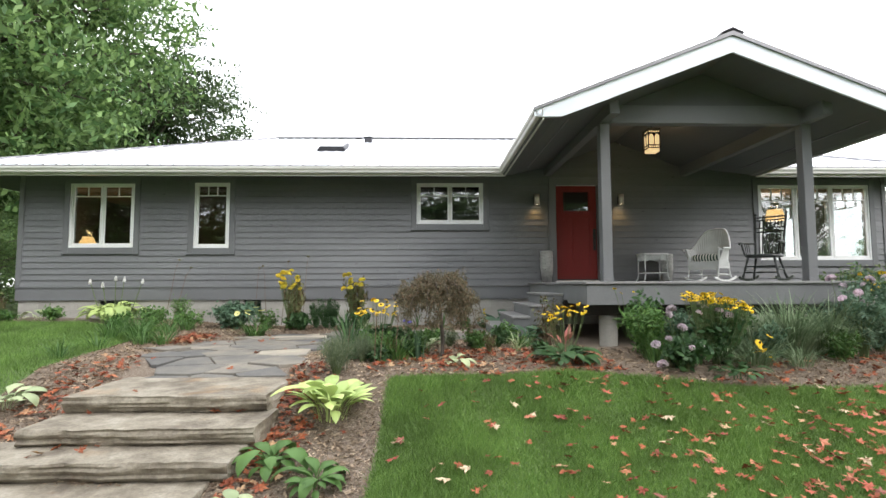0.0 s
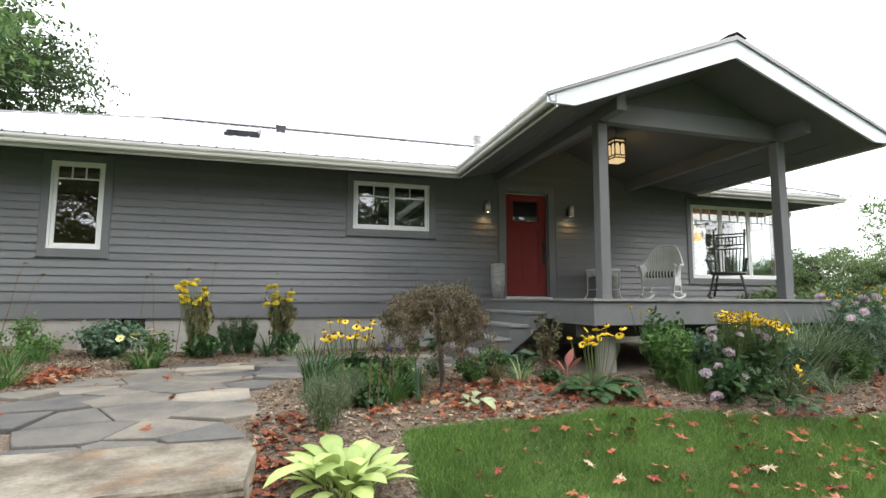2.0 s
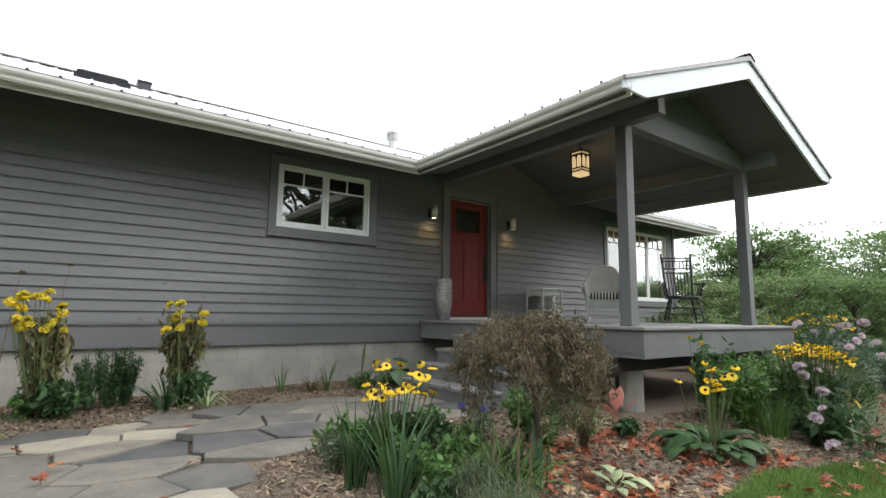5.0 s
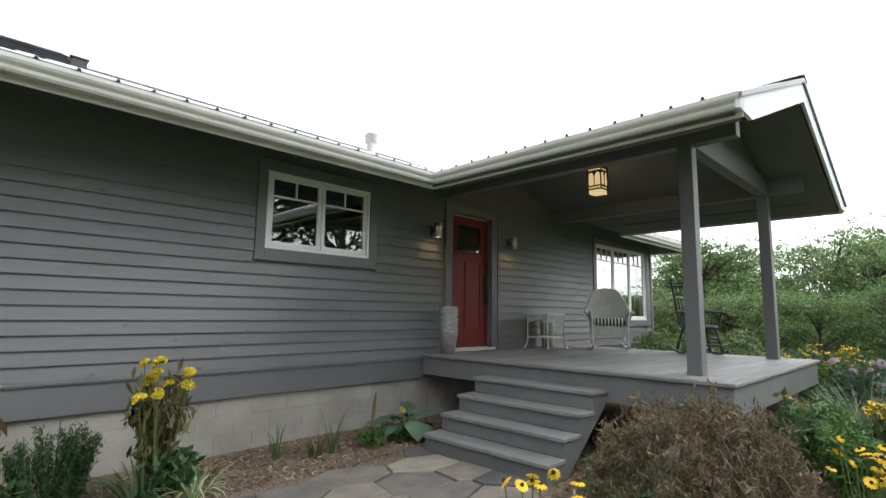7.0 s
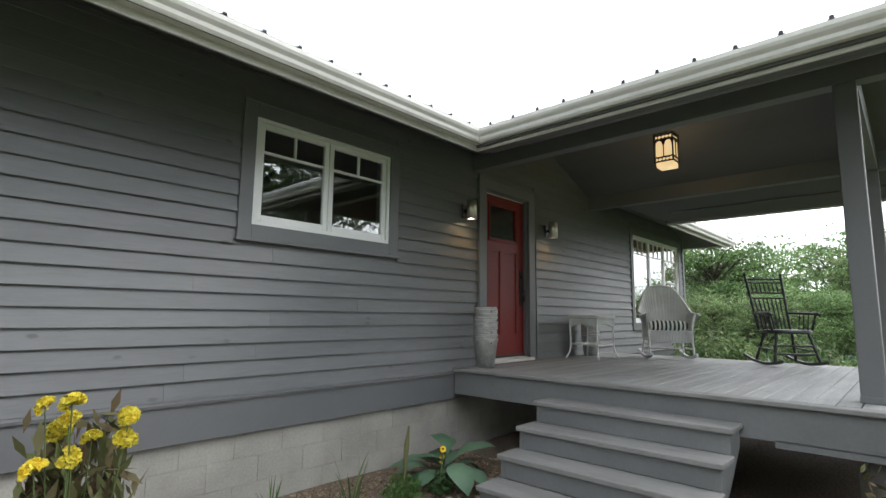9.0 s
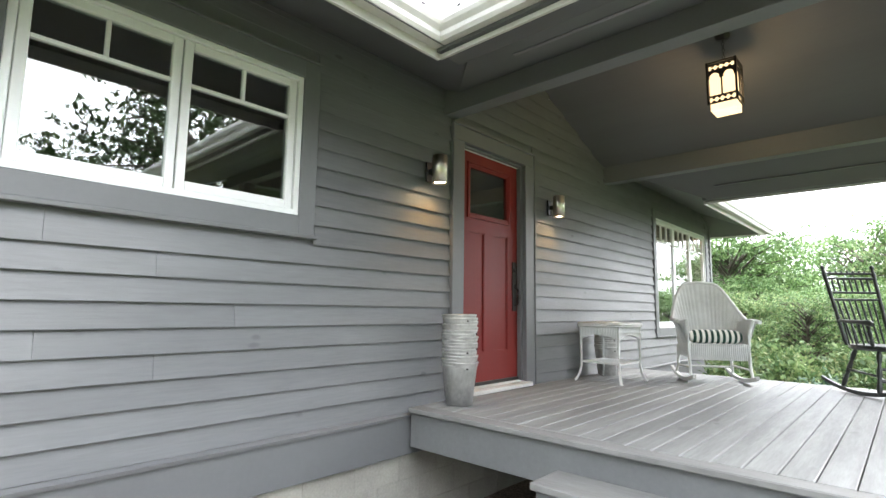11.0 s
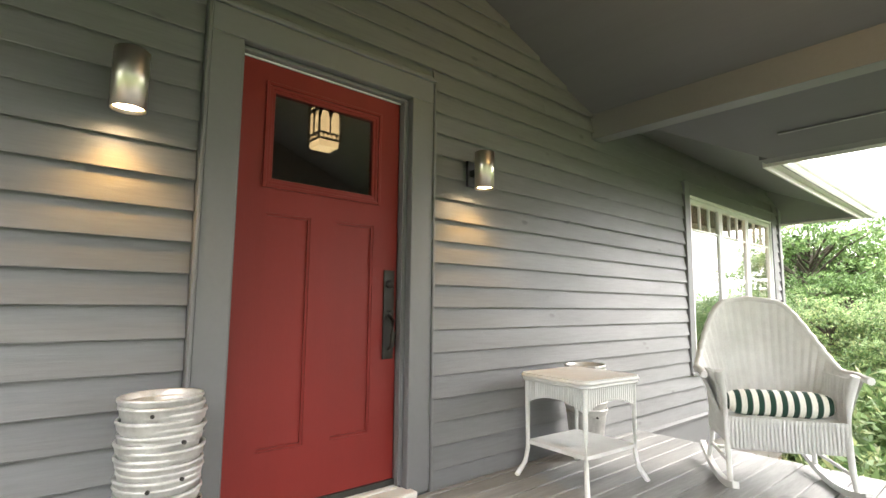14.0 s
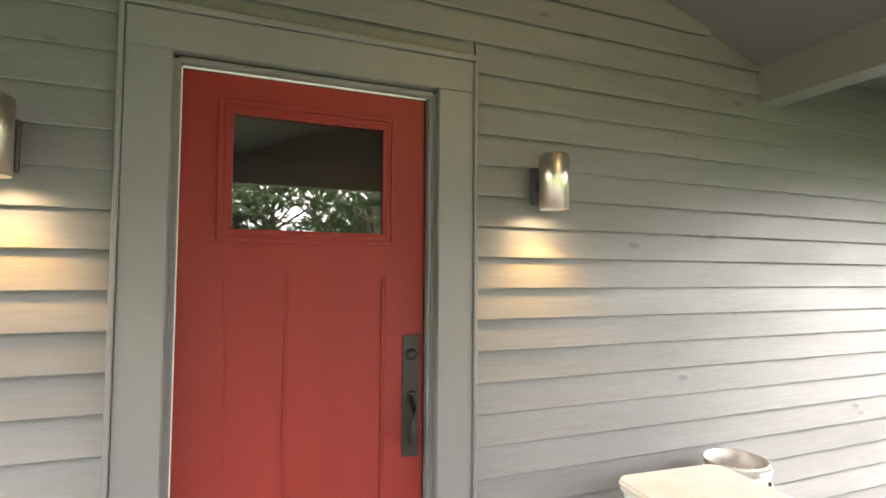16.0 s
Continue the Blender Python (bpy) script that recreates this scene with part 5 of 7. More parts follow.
def blade_mesh(length, width, arch, seg=6, fold=0.0, shape="blade"):
    """A leaf that rises along z and arches over towards +x."""
    v, f = [], []
    x = z = 0.0
    for i in range(seg + 1):
        t = i / seg
        a = arch[0] + (arch[1] - arch[0]) * (max(0.0, (t - 0.3) / 0.7) ** 0.9 if shape == "hosta" else t ** 1.2)
        if i:
            x += math.sin(a) * length / seg
            z += math.cos(a) * length / seg
        if shape == "blade":
            w = width * (0.55 + 0.9 * t - 1.44 * t * t) if t < 1 else 0.0
        else:
            w = width * (0.07 if t < 0.42 else math.sin(math.pi * min(1, (t - 0.40) / 0.60) ** 0.8) ** 0.8) if t < 1 else 0.0
        w = max(w, 0.0005)
        v += [(x - fold * w * math.cos(a), -w, z + fold * w * math.sin(a)), (x, 0, z), (x - fold * w * math.cos(a), w, z + fold * w * math.sin(a))]
    for i in range(seg):
        a = i * 3
        f += [(a, a + 3, a + 4, a + 1), (a + 1, a + 4, a + 5, a + 2)]
    return v, f


def leaf_plant(kind, x, y, count, length, width, mat, label, category, arch=(0.3, 1.7), dz=0.0, group="", spread_=0.05, upright=-6):
    """A clump of broad leaves, each one a part."""
    p = thing(kind, (x, y, gz(x, y) + dz), label=label, category=category, group=group)
    meshes = []
    for i in range(4):
        v, f = blade_mesh(length * (0.75 + 0.15 * i), width * (0.8 + 0.13 * i), (arch[0] * (0.6 + 0.25 * i), arch[1] * (0.8 + 0.12 * i)), 9, -0.28, "hosta")
        meshes.append(Shape().add(v, f, True).mesh("leaf", mat))
    for k in range(count):
        t = (k + 0.5) / count
        a = k * 2.399 + prng.uniform(-0.3, 0.3)
        r = spread_ * math.sqrt(t)
        tilt = upright + 30 * t + prng.uniform(-13, 13)
        m = Matrix.Translation((math.cos(a) * r, math.sin(a) * r, -0.01)) @ pose(0, 0, 0, 0, 0, math.degrees(a)) @ pose(0, 0, 0, prng.uniform(-12, 12), tilt, 0) @ Matrix.Scale(prng.uniform(0.5, 1.12), 4)
        part("leaf", meshes[(k + (2 if t > 0.5 else 0)) % 4], None, p, m=m)
    return p


def blades(x, y, count, length, width, arch, spread_, rng_, seg=5):
    """A clump of narrow arching blades as one shape."""
    sh = Shape()
    for k in range(count):
        a = rng_.uniform(0, 2 * math.pi)
        r = spread_ * math.sqrt(rng_.random())
        ar = (arch[0] * rng_.uniform(0.3, 1.3), arch[1] * rng_.uniform(0.5, 1.25))
        v, f = blade_mesh(length * rng_.uniform(0.55, 1.1), width * rng_.uniform(0.7, 1.2), ar, seg)
        sh.add(v, f, True, pose(math.cos(a) * r, math.sin(a) * r, 0, 0, 0, math.degrees(a) + rng_.uniform(-30, 30)))
    return sh


def grass_clump(x, y, count, length, width, mat, label, arch=(0.15, 1.6), spread_=0.08, kind="ornamental_grass", group="", category="grass clump"):
    p = thing(kind, (x, y, gz(x, y)), label=label, category=category, group=group)
    part("foliage", blades(x, y, count, length, width, arch, spread_, prng), mat, p)
    return p


def bush(kind, x, y, w, h, leaves, size, mat, label, category="shrub", stems=14, dome=1.0, stem_mat=None, group="", aspect=0.45, seed=0, droop=None):
    """Stems that fork towards the outside, with clusters of leaves along them; the outline stays ragged."""
    p = thing(kind, (x, y, gz(x, y)), label=label, category=category, group=group)
    r_ = np.random.default_rng(seed + int(abs(x * 100) + abs(y * 37)))
    st_ = Shape()
    tips = []
    for k in range(stems):
        a = r_.uniform(0, 2 * math.pi)
        o = math.sqrt(r_.random())
        top_ = np.array([math.cos(a) * o * w * 0.9, math.sin(a) * o * w * 0.9, h * (1 - 0.45 * dome * o * o) * r_.uniform(0.82, 1.05)])
        base = top_ * np.array([0.15, 0.15, 0])
        mid = base * 0.4 + top_ * 0.6 + np.array([0, 0, h * 0.05])
        mid[:2] *= 0.75
        st_.tube([tuple(base), tuple(mid), tuple(top_)], [0.006, 0.005, 0.002], 5, False)
        for _ in range(5):
            t = r_.uniform(0.25, 1.0)
            q = (base * (1 - t) ** 2 + 2 * mid * t * (1 - t) + top_ * t * t)
            tips.append(q)
    tagged(part("stalk_mass", st_, stem_mat or M_STEM, p), kind="stuff")
    tips = np.array(tips)
    c = tips[r_.integers(0, len(tips), leaves)] + r_.normal(size=(leaves, 3)) * np.array([w, w, h * 0.6]) * 0.15
    c[:, 2] = np.clip(c[:, 2], 0.01, None)
    part("foliage", soup("foliage", leaf_soup(c, size, r_, aspect, 0.4, 0.4, droop), 4, mat), None, p)
    p["w"] = w
    return p, tips


def daisy_mesh(r, petals, mat, droop=0.15):
    sh = Shape()
    for k in range(petals):
        a = 2 * math.pi * k / petals
        c, s = math.cos(a), math.sin(a)
        w = r * math.pi / petals * 0.8
        sh.add([(c * r * 0.2 - s * w * 0.5, s * r * 0.2 + c * w * 0.5, 0), (c * r * 0.2 + s * w * 0.5, s * r * 0.2 - c * w * 0.5, 0), (c * r * 0.75 + s * w, s * r * 0.75 - c * w, -droop * r * 0.5), (c * r, s * r, -droop * r), (c * r * 0.75 - s * w, s * r * 0.75 + c * w, -droop * r * 0.5)], [(0, 1, 2, 3, 4)])
    return sh.mesh("petals", mat)


def phlox_mesh(r, mat, seed):
    r_ = np.random.default_rng(seed)
    n = 150
    d = r_.normal(size=(n, 3))
    d /= np.linalg.norm(d, axis=1)[:, None]
    d[:, 2] = np.abs(d[:, 2]) * 0.9 - 0.15
    return soup("petals", leaf_soup(d * r * 0.9, r * 0.55, r_, 0.9, 0.2, 0.3), 4, mat)


DAISY = [daisy_mesh(0.042, 12, M_YELLOW, 0.35), daisy_mesh(0.036, 11, M_YELLOW, 0.7), daisy_mesh(0.046, 13, M_YELLOW, 0.15)]
DAISYC = rings([(0.001, 0.016), (0.009, 0.012), (0.013, 0.0)], 10).mesh("disc", M_DISC)
DOUBLE = phlox_mesh(0.045, M_LEMON, 5)
PHLOX = [phlox_mesh(0.07, M_PHLOX, 1), phlox_mesh(0.055, M_PHLOX, 2), phlox_mesh(0.085, M_PHLOX, 3)]


def flowers(p, spots, kind="daisy", scale=1.0, stem=True, tilt=35):
    st_ = Shape()
    for (x, y, z) in spots:
        m = pose(x, y, z, prng.uniform(-tilt, tilt) + 18, prng.uniform(-tilt, tilt), prng.uniform(0, 360)) @ Matrix.Scale(scale * prng.uniform(0.8, 1.15), 4)
        if kind == "daisy":
            fl = part("flower", prng.choice(DAISY), None, p, "yellow petals", m)
            part("flower_disc", DAISYC, None, fl, "dark brown centre")
        elif kind == "phlox":
            part("flower", prng.choice(PHLOX), None, p, "lilac flower head", m)
        else:
            part("flower", kind, None, p, "", m)
        st_.tube([(x * 0.4, y * 0.4, z * 0.2), (x * 0.8, y * 0.8, z * 0.65), (x, y, z - 0.005)], 0.0035, 4, False)
    if stem:
        tagged(part("stalk_mass", st_, M_STEM, p), kind="stuff")


def ring_spots(n, w, z0, z1, cx=0.0, cy=0.0):
    return [(cx + prng.uniform(-w, w), cy + prng.uniform(-w, w) * 0.7, prng.uniform(z0, z1)) for _ in range(n)]


# broad-leaved clumps
leaf_plant("hosta", -0.62, 4.55, 58, 0.56, 0.062, M_LEAFLIME, "large pale chartreuse hosta with long pointed leaves at the lawn's edge", "hosta", (0.02, 1.75), group="hostas", spread_=0.15, upright=-14)
leaf_plant("hosta", -0.92, 3.75, 26, 0.40, 0.055, M_LEAFMID, "small green hosta beside the stone steps", "hosta", (0.1, 2.4), group="hostas", spread_=0.06)
leaf_plant("hosta", -0.52, 3.45, 26, 0.38, 0.05, M_LEAFMID, "small bright green hosta among fallen leaves", "hosta", (0.1, 2.4), group="hostas", spread_=0.06)
leaf_plant("hosta", -0.98, 3.10, 14, 0.28, 0.05, M_LEAFVAR, "small cream-edged hosta beside the lowest stone step", "hosta", (0.1, 2.4), group="hostas", spread_=0.05)
leaf_plant("hosta", -3.75, 4.75, 20, 0.36, 0.062, M_LEAFVAR, "cream-edged hosta on the mulch beside the stone steps", "hosta", (0.1, 2.4), group="hostas", spread_=0.08)
leaf_plant("hosta", 0.57, 5.70, 9, 0.30, 0.052, M_LEAFVAR, "small cream-and-green hosta on the mulch in front of the maple", "hosta", (0.15, 2.2), group="hostas", spread_=0.04)
leaf_plant("hosta", 0.35, 7.1, 12, 0.30, 0.05, M_LEAFVAR, "cream-edged hosta behind the maple", "hosta", (0.15, 2.2), group="hostas", spread_=0.06)
leaf_plant("hosta", -6.0, 10.0, 80, 0.64, 0.07, M_LEAFLIME, "big yellow-green hosta with white flower spikes under the window", "hosta", (0.05, 2.4), group="hostas", spread_=0.30)
leaf_plant("hosta", 1.62, 10.00, 20, 0.70, 0.12, M_LEAFBLUE, "dark blue-green hosta in the corner beside the porch steps", "hosta", (0.15, 2.2), group="hostas", spread_=0.08)
leaf_plant("hosta", 1.75, 7.35, 12, 0.50, 0.10, M_LEAFBLUE, "dark blue-green hosta beside the porch steps", "hosta", (0.15, 2.2), group="hostas", spread_=0.10)
leaf_plant("hosta", -7.5, 10.1, 14, 0.40, 0.06, M_LEAFVAR, "variegated hosta at the foot of the wall", "hosta", (0.15, 2.2), group="hostas", spread_=0.15)
leaf_plant("coneflower_plant", 1.87, 5.72, 84, 0.35, 0.060, M_LEAFDARK, "dark green leafy clump with orange-yellow daisies", "flowering plant", (0.2, 2.2), spread_=0.20)
cone = bpy.data.objects["coneflower_plant"]
flowers(cone, ring_spots(18, 0.24, 0.50, 0.68), "daisy")
pk = leaf_plant("caladium", 2.13, 6.75, 5, 0.50, 0.075, M_PINKLEAF, "pink-leaved plant among the daisies before the porch", "foliage plant", (0.04, 1.0), spread_=0.04)
bs_, _ = bush("withered_stalks", 1.95, 6.9, 0.25, 0.7, 260, 0.06, M_DEAD, "brown withered stalks before the deck", "dry plant", 10, 0.4, M_DRYSTEM)

# weeping maple
mp = thing("japanese_maple", (0.44, 6.20, gz(0.44, 6.2)), label="small weeping maple with fine bronze-brown leaves", category="tree")
r_ = np.random.default_rng(3)
trunk = Shape().tube([(0, 0, -0.03), (0.01, 0.0, 0.2), (-0.01, 0.01, 0.42), (-0.03, 0, 0.62), (-0.05, 0.02, 0.8)], [0.034, 0.028, 0.026, 0.024, 0.02], 10)
part("trunk", trunk, M_BARK, mp, "thin grey-brown trunk")
pts_m = []
for k in range(46):
    a = 2 * math.pi * k / 46 * 3.1 + r_.uniform(-0.2, 0.2)
    R = r_.uniform(0.24, 0.55)
    H = 1.05 - 0.30 * (R / 0.64) ** 2 + r_.uniform(-0.03, 0.03)
    path_ = []
    zend = r_.uniform(0.34, 0.74)
    for j in range(8):
        t = j / 7
        rad = R * math.sin(min(1.0, t * 1.15) * math.pi / 2) + r_.normal() * 0.008
        z = 0.72 + (H - 0.72) * math.sin(min(1, t * 2.2) * math.pi / 2) - (H - zend) * max(0, t - 0.35) ** 1.5 / 0.65 ** 1.5
        path_.append((math.cos(a + 0.25 * t) * rad - 0.05, math.sin(a + 0.25 * t) * rad, z))
    part("branch", Shape().tube(path_, [0.011, 0.009, 0.007, 0.006, 0.005, 0.004, 0.003, 0.002], 5, False), M_BARK, mp, "thin drooping branch")
    for j in range(2, 8):
        for _ in range(5):
            q = np.array(path_[j - 1]) * (1 - (w_ := r_.random())) + np.array(path_[j]) * w_
            pts_m.append(q)
pts_m = np.array(pts_m)
tuft = pts_m[r_.integers(0, len(pts_m), 900)] + r_.normal(size=(900, 3)) * 0.045
c = tuft[r_.integers(0, 900, 30000)] + r_.normal(size=(30000, 3)) * np.array([0.02, 0.02, 0.026])
part("foliage", soup("foliage", leaf_soup(c, 0.042, r_, 0.17, 0.1, 0.5, np.array([0, 0, -0.5])), 4, M_MAPLE), None, mp, "finely cut bronze leaves")

# bed between path and lawn
bush("lavender_bush", -0.72, 5.30, 0.24, 0.42, 5200, 0.032, M_SILVER, "round grey-green lavender bush beside the path", "shrub", 60, 0.8, aspect=0.14, droop=np.array([0, 0, 1.2]))
bush("lavender_bush", -0.50, 5.75, 0.16, 0.34, 2200, 0.032, M_SILVER, "grey-green lavender bush beside the path", "shrub", 30, 0.8, aspect=0.14, droop=np.array([0, 0, 1.2]))
rl, _ = bush("black_eyed_susan", -0.42, 6.72, 0.24, 0.36, 700, 0.10, M_LEAFDARK, "clump of yellow daisies with dark centres beside the path", "flowering plant", 14)
flowers(rl, ring_spots(30, 0.26, 0.48, 0.70, 0.0, -0.05), "daisy")
grass_clump(-0.72, 6.15, 30, 0.60, 0.014, M_LEAFDARK, "upright green iris leaves at the edge of the path", (0.10, 1.0), 0.09, "iris_clump", category="iris leaves")
grass_clump(-0.80, 6.5, 34, 0.55, 0.013, M_LEAFDARK, "tall dark iris leaves", (0.03, 0.5), 0.07, "iris_clump", category="iris leaves")
grass_clump(-0.1, 5.95, 120, 0.48, 0.011, M_LEAFMID, "arching green daylily leaves in the bed", (0.3, 2.0), 0.13, "daylily", category="daylily")
grass_clump(0.16, 5.93, 16, 0.42, 0.013, M_LEAFBLUE, "upright blue-green iris leaves before the maple", (0.03, 0.25), 0.05, "iris_clump", category="iris leaves")
grass_clump(-0.22, 6.02, 40, 0.45, 0.009, M_DEAD, "withered brown iris leaves", (0.1, 1.6), 0.07, "iris_clump", category="iris leaves")
grass_clump(1.45, 6.55, 40, 0.34, 0.010, M_LEAFVAR, "pale striped ornamental grass on the mulch", (0.3, 1.7), 0.05)
bush("sedum", 1.05, 6.3, 0.11, 0.24, 380, 0.05, M_DEAD, "small reddish-brown tuft on the mulch", "shrub", 20, 0.3, M_DRYSTEM, aspect=0.2, droop=np.array([0, 0, 1.2]))
for k, (x, y, w, h) in enumerate([(-0.45, 6.15, 0.20, 0.28), (-0.15, 6.4, 0.18, 0.3), (0.1, 6.6, 0.2, 0.25), (-0.62, 5.9, 0.16, 0.22), (0.9, 6.7, 0.24, 0.26), (1.25, 6.9, 0.2, 0.3), (0.3, 7.3, 0.25, 0.22), (-0.3, 5.75, 0.18, 0.2), (-0.25, 6.2, 0.22, 0.3), (0.05, 6.1, 0.16, 0.2), (-0.55, 6.4, 0.18, 0.3), (-0.05, 6.75, 0.2, 0.3), (-0.6, 7.1, 0.2, 0.28), (-0.2, 7.3, 0.25, 0.25), (1.4, 7.3, 0.25, 0.3), (1.7, 6.35, 0.14, 0.16)]):
    bush("columbine", x, y, w, h, 420, 0.055, M_LEAFMID if k % 2 == 0 else M_LEAFDARK, "low green leafy clump on the mulch", "leafy plant", 14, group="low leafy clumps", aspect=0.6)
st_ = Shape()
for x, y, h in ((-0.35, 5.62, 0.62), (-0.28, 5.6, 0.45), (-0.12, 5.85, 0.55), (-0.62, 5.35, 0.5)):
    st_ = thing("dry_stalk", (x, y, gz(x, y)), label="dry tan flower stalk standing in the bed", category="stalk", group="dry stalks")
    part("stem", Shape().tube([(0, 0, 0), (0.01, 0.0, h * 0.5), (0.03, 0.01, h)], [0.006, 0.005, 0.003], 6), M_DRYSTEM, st_)
for x, y in ((-0.05, 6.45), (0.02, 6.3)):
    irisf = thing("bellflower", (x, y, gz(x, y)), label="violet-blue flower on a thin stem", category="flower", group="violet flowers")
    part("stem", Shape().tube([(0, 0, 0), (0.01, 0, 0.4)], 0.003, 5), M_STEM, irisf)
    part("flower", phlox_mesh(0.028, M_BLUEPETAL, 8), None, irisf, m=Matrix.Translation((0.01, 0, 0.41)))

# along the house wall
def tall_yellow(x, y, h, seed, n, label):
    p, _ = bush("helianthus", x, y, 0.24, h * 0.92, 800, 0.12, M_DEAD, label, "flowering plant", 16, 0.3, M_DRYSTEM, seed=seed, aspect=0.28, droop=np.array([0, 0, -0.8]))
    flowers(p, [(prng.uniform(-0.30, 0.16), prng.uniform(-0.30, -0.05), h * prng.uniform(0.78, 1.14)) for _ in range(n)], DOUBLE, 1.0)
    leafy_, _ = bush("peony", x + 0.1, y - 0.1, 0.27, 0.34, 700, 0.09, M_LEAFDARK, "dark green leafy clump at the foot of the wall", "leafy plant", 18, 0.6, group="leafy clumps along the wall")
    return p


tall_yellow(-2.35, 9.75, 1.02, 1, 24, "tall clump of double yellow flowers against the wall")
tall_yellow(-1.18, 9.85, 0.96, 2, 12, "tall withered clump with a few yellow flowers against the wall")
grass_clump(-1.35, 9.6, 46, 0.55, 0.013, M_LEAFDARK, "dark arching daylily leaves at the foot of the wall", (0.3, 2.0), 0.10, "daylily", category="daylily")
grass_clump(-1.0, 9.5, 30, 0.42, 0.013, M_LEAFVAR, "pale striped arching leaves beside the path", (0.4, 2.1), 0.07, "daylily", category="daylily")
for k, dx in enumerate((-0.14, 0.02, 0.16)):
    cf = thing("yew_shrub", (-1.83 + dx, 9.95 + 0.05 * k, 0.0), label="dark green upright yew beside the wall", category="shrub", group="young yews")
    r2 = np.random.default_rng(k + 40)
    h = 0.56 + 0.08 * (k % 2)
    part("trunk", Shape().tube([(0, 0, 0), (0.05 * (k - 1), 0, h)], [0.010, 0.003], 6), M_BARK, cf)
    shoots = []
    for _ in range(16):
        a, o, q = r2.uniform(0, 6.28), r2.uniform(0.05, 0.26), r2.uniform(0.55, 1.0)
        shoots.append([(math.cos(a) * o + 0.05 * (k - 1)) * q, math.sin(a) * o * 0.6 * q, h * q])
    shoots = np.array(shoots)
    w_ = r2.uniform(0.12, 1, 3600)[:, None]
    cc = shoots[r2.integers(0, 16, 3600)] * np.concatenate([w_ ** 0.8, w_ ** 0.8, w_], 1) + r2.normal(size=(3600, 3)) * 0.016
    part("foliage", soup("foliage", leaf_soup(cc, 0.04, r2, 0.22, 0.1, 0.3, np.array([0, 0, 0.8])), 4, M_LEAFDARK), None, cf)
dl = grass_clump(-2.85, 9.0, 130, 0.46, 0.010, M_LEAFMID, "arching daylily leaves with pale yellow flowers", (0.3, 1.9), 0.14, "daylily", category="daylily")
PY = daisy_mesh(0.055, 6, M_PALEYELLOW, -0.25)
flowers(dl, [(-0.28, -0.15, 0.42), (-0.12, -0.1, 0.46), (0.02, -0.05, 0.52), (-0.2, 0.1, 0.40), (0.1, 0.0, 0.46)], PY, 1.1)
bush("peony", -3.5, 9.7, 0.52, 0.50, 2600, 0.085, M_LEAFBLUE, "wide green peony against the wall", "shrub", 40, 0.7, group="leafy clumps along the wall")
bush("bee_balm", -4.55, 9.75, 0.22, 0.55, 700, 0.07, M_LEAFMID, "upright leafy stems with brown tops", "shrub", 24, 0.5, aspect=0.2)
for i in range(9):
    x, y = -3.75 - 0.22 * i + 0.05 * math.sin(i * 5), 7.4 + 0.22 * i + 0.12 * math.cos(i * 3)
    grass_clump(x, y, 70, 0.34 + 0.05 * math.sin(i * 2), 0.008, M_LEAFMID, "low arching tuft of green leaves along the lawn's edge", (0.2, 1.8), 0.12, "edging_grass", group="tufts along the lawn's edge", category="grass clump")
for i in range(9):
    x, y = -0.75 + 0.33 * i, 6.9 + 0.35 * math.sin(i * 2.3)
    if x < 1.0 and i != 3:
        bush("catmint", x, y, 0.17, 0.26, 420, 0.045, M_LEAFMID if i % 2 else M_SILVER, "low soft green clump in the bed before the porch", "leafy plant", 14, group="low leafy clumps", aspect=0.4, seed=i)
wf = thing("hosta_flower_spikes", (-6.0, 10.0, gz(-6, 10)), label="thin flower spikes with white bells above the hosta", category="flower spikes")
for x, h in ((-0.45, 0.78), (-0.2, 0.72), (0.05, 0.84), (0.22, 0.82), (0.58, 0.78)):
    s_ = part("spike", Shape().tube([(x * 0.5, 0, 0), (x, -0.05, h)], [0.010, 0.008], 5), M_STEM, wf)
    part("petals", phlox_mesh(0.065, M_WHITEPETAL, int(h * 100)), None, s_, m=Matrix.Translation((x, -0.05, h - 0.04)) @ Matrix.Diagonal((0.42, 0.42, 1.5, 1)))
bush("spirea", -8.35, 9.9, 0.35, 0.55, 900, 0.06, M_DEAD, "reddish-brown shrub at the corner of the house", "shrub", 26, 0.6, M_DRYSTEM)
for x, y, w, h in ((-7.9, 9.75, 0.28, 0.25), (-7.0, 9.8, 0.26, 0.3), (-5.0, 9.8, 0.3, 0.3), (-8.9, 9.6, 0.3, 0.3), (-4.9, 9.4, 0.35, 0.4), (-4.2, 9.4, 0.35, 0.35), (-2.95, 9.9, 0.28, 0.42), (-2.45, 9.85, 0.25, 0.3), (-5.5, 9.5, 0.3, 0.25)):
    bush("geranium", x, y, w, h, 420, 0.06, M_LEAFMID, "low green clump at the foot of the wall", "leafy plant", 16, group="low leafy clumps", aspect=0.6)
for x, y, h in ((0.55, 9.95, 0.45), (0.0, 10.1, 0.4)):
    grass_clump(x, y, 14, h, 0.010, M_LEAFMID, "thin tuft of upright leaves in the mulch by the wall", (0.05, 0.7), 0.05, "iris_clump", category="iris leaves")
grass_clump(0.35, 9.95, 46, 0.30, 0.007, M_DEAD, "tuft of thin brownish grass by the wall", (0.3, 1.6), 0.06)
p, _ = bush("astilbe", 0.98, 9.85, 0.17, 0.24, 420, 0.06, M_LEAFMID, "low ferny clump with one brown flower spike", "leafy plant", 14, aspect=0.25)
part("spike", Shape().tube([(0, 0, 0.1), (0.03, 0, 0.45), (0.05, 0, 0.6)], [0.004, 0.022, 0.006], 7), M_DEAD, p)
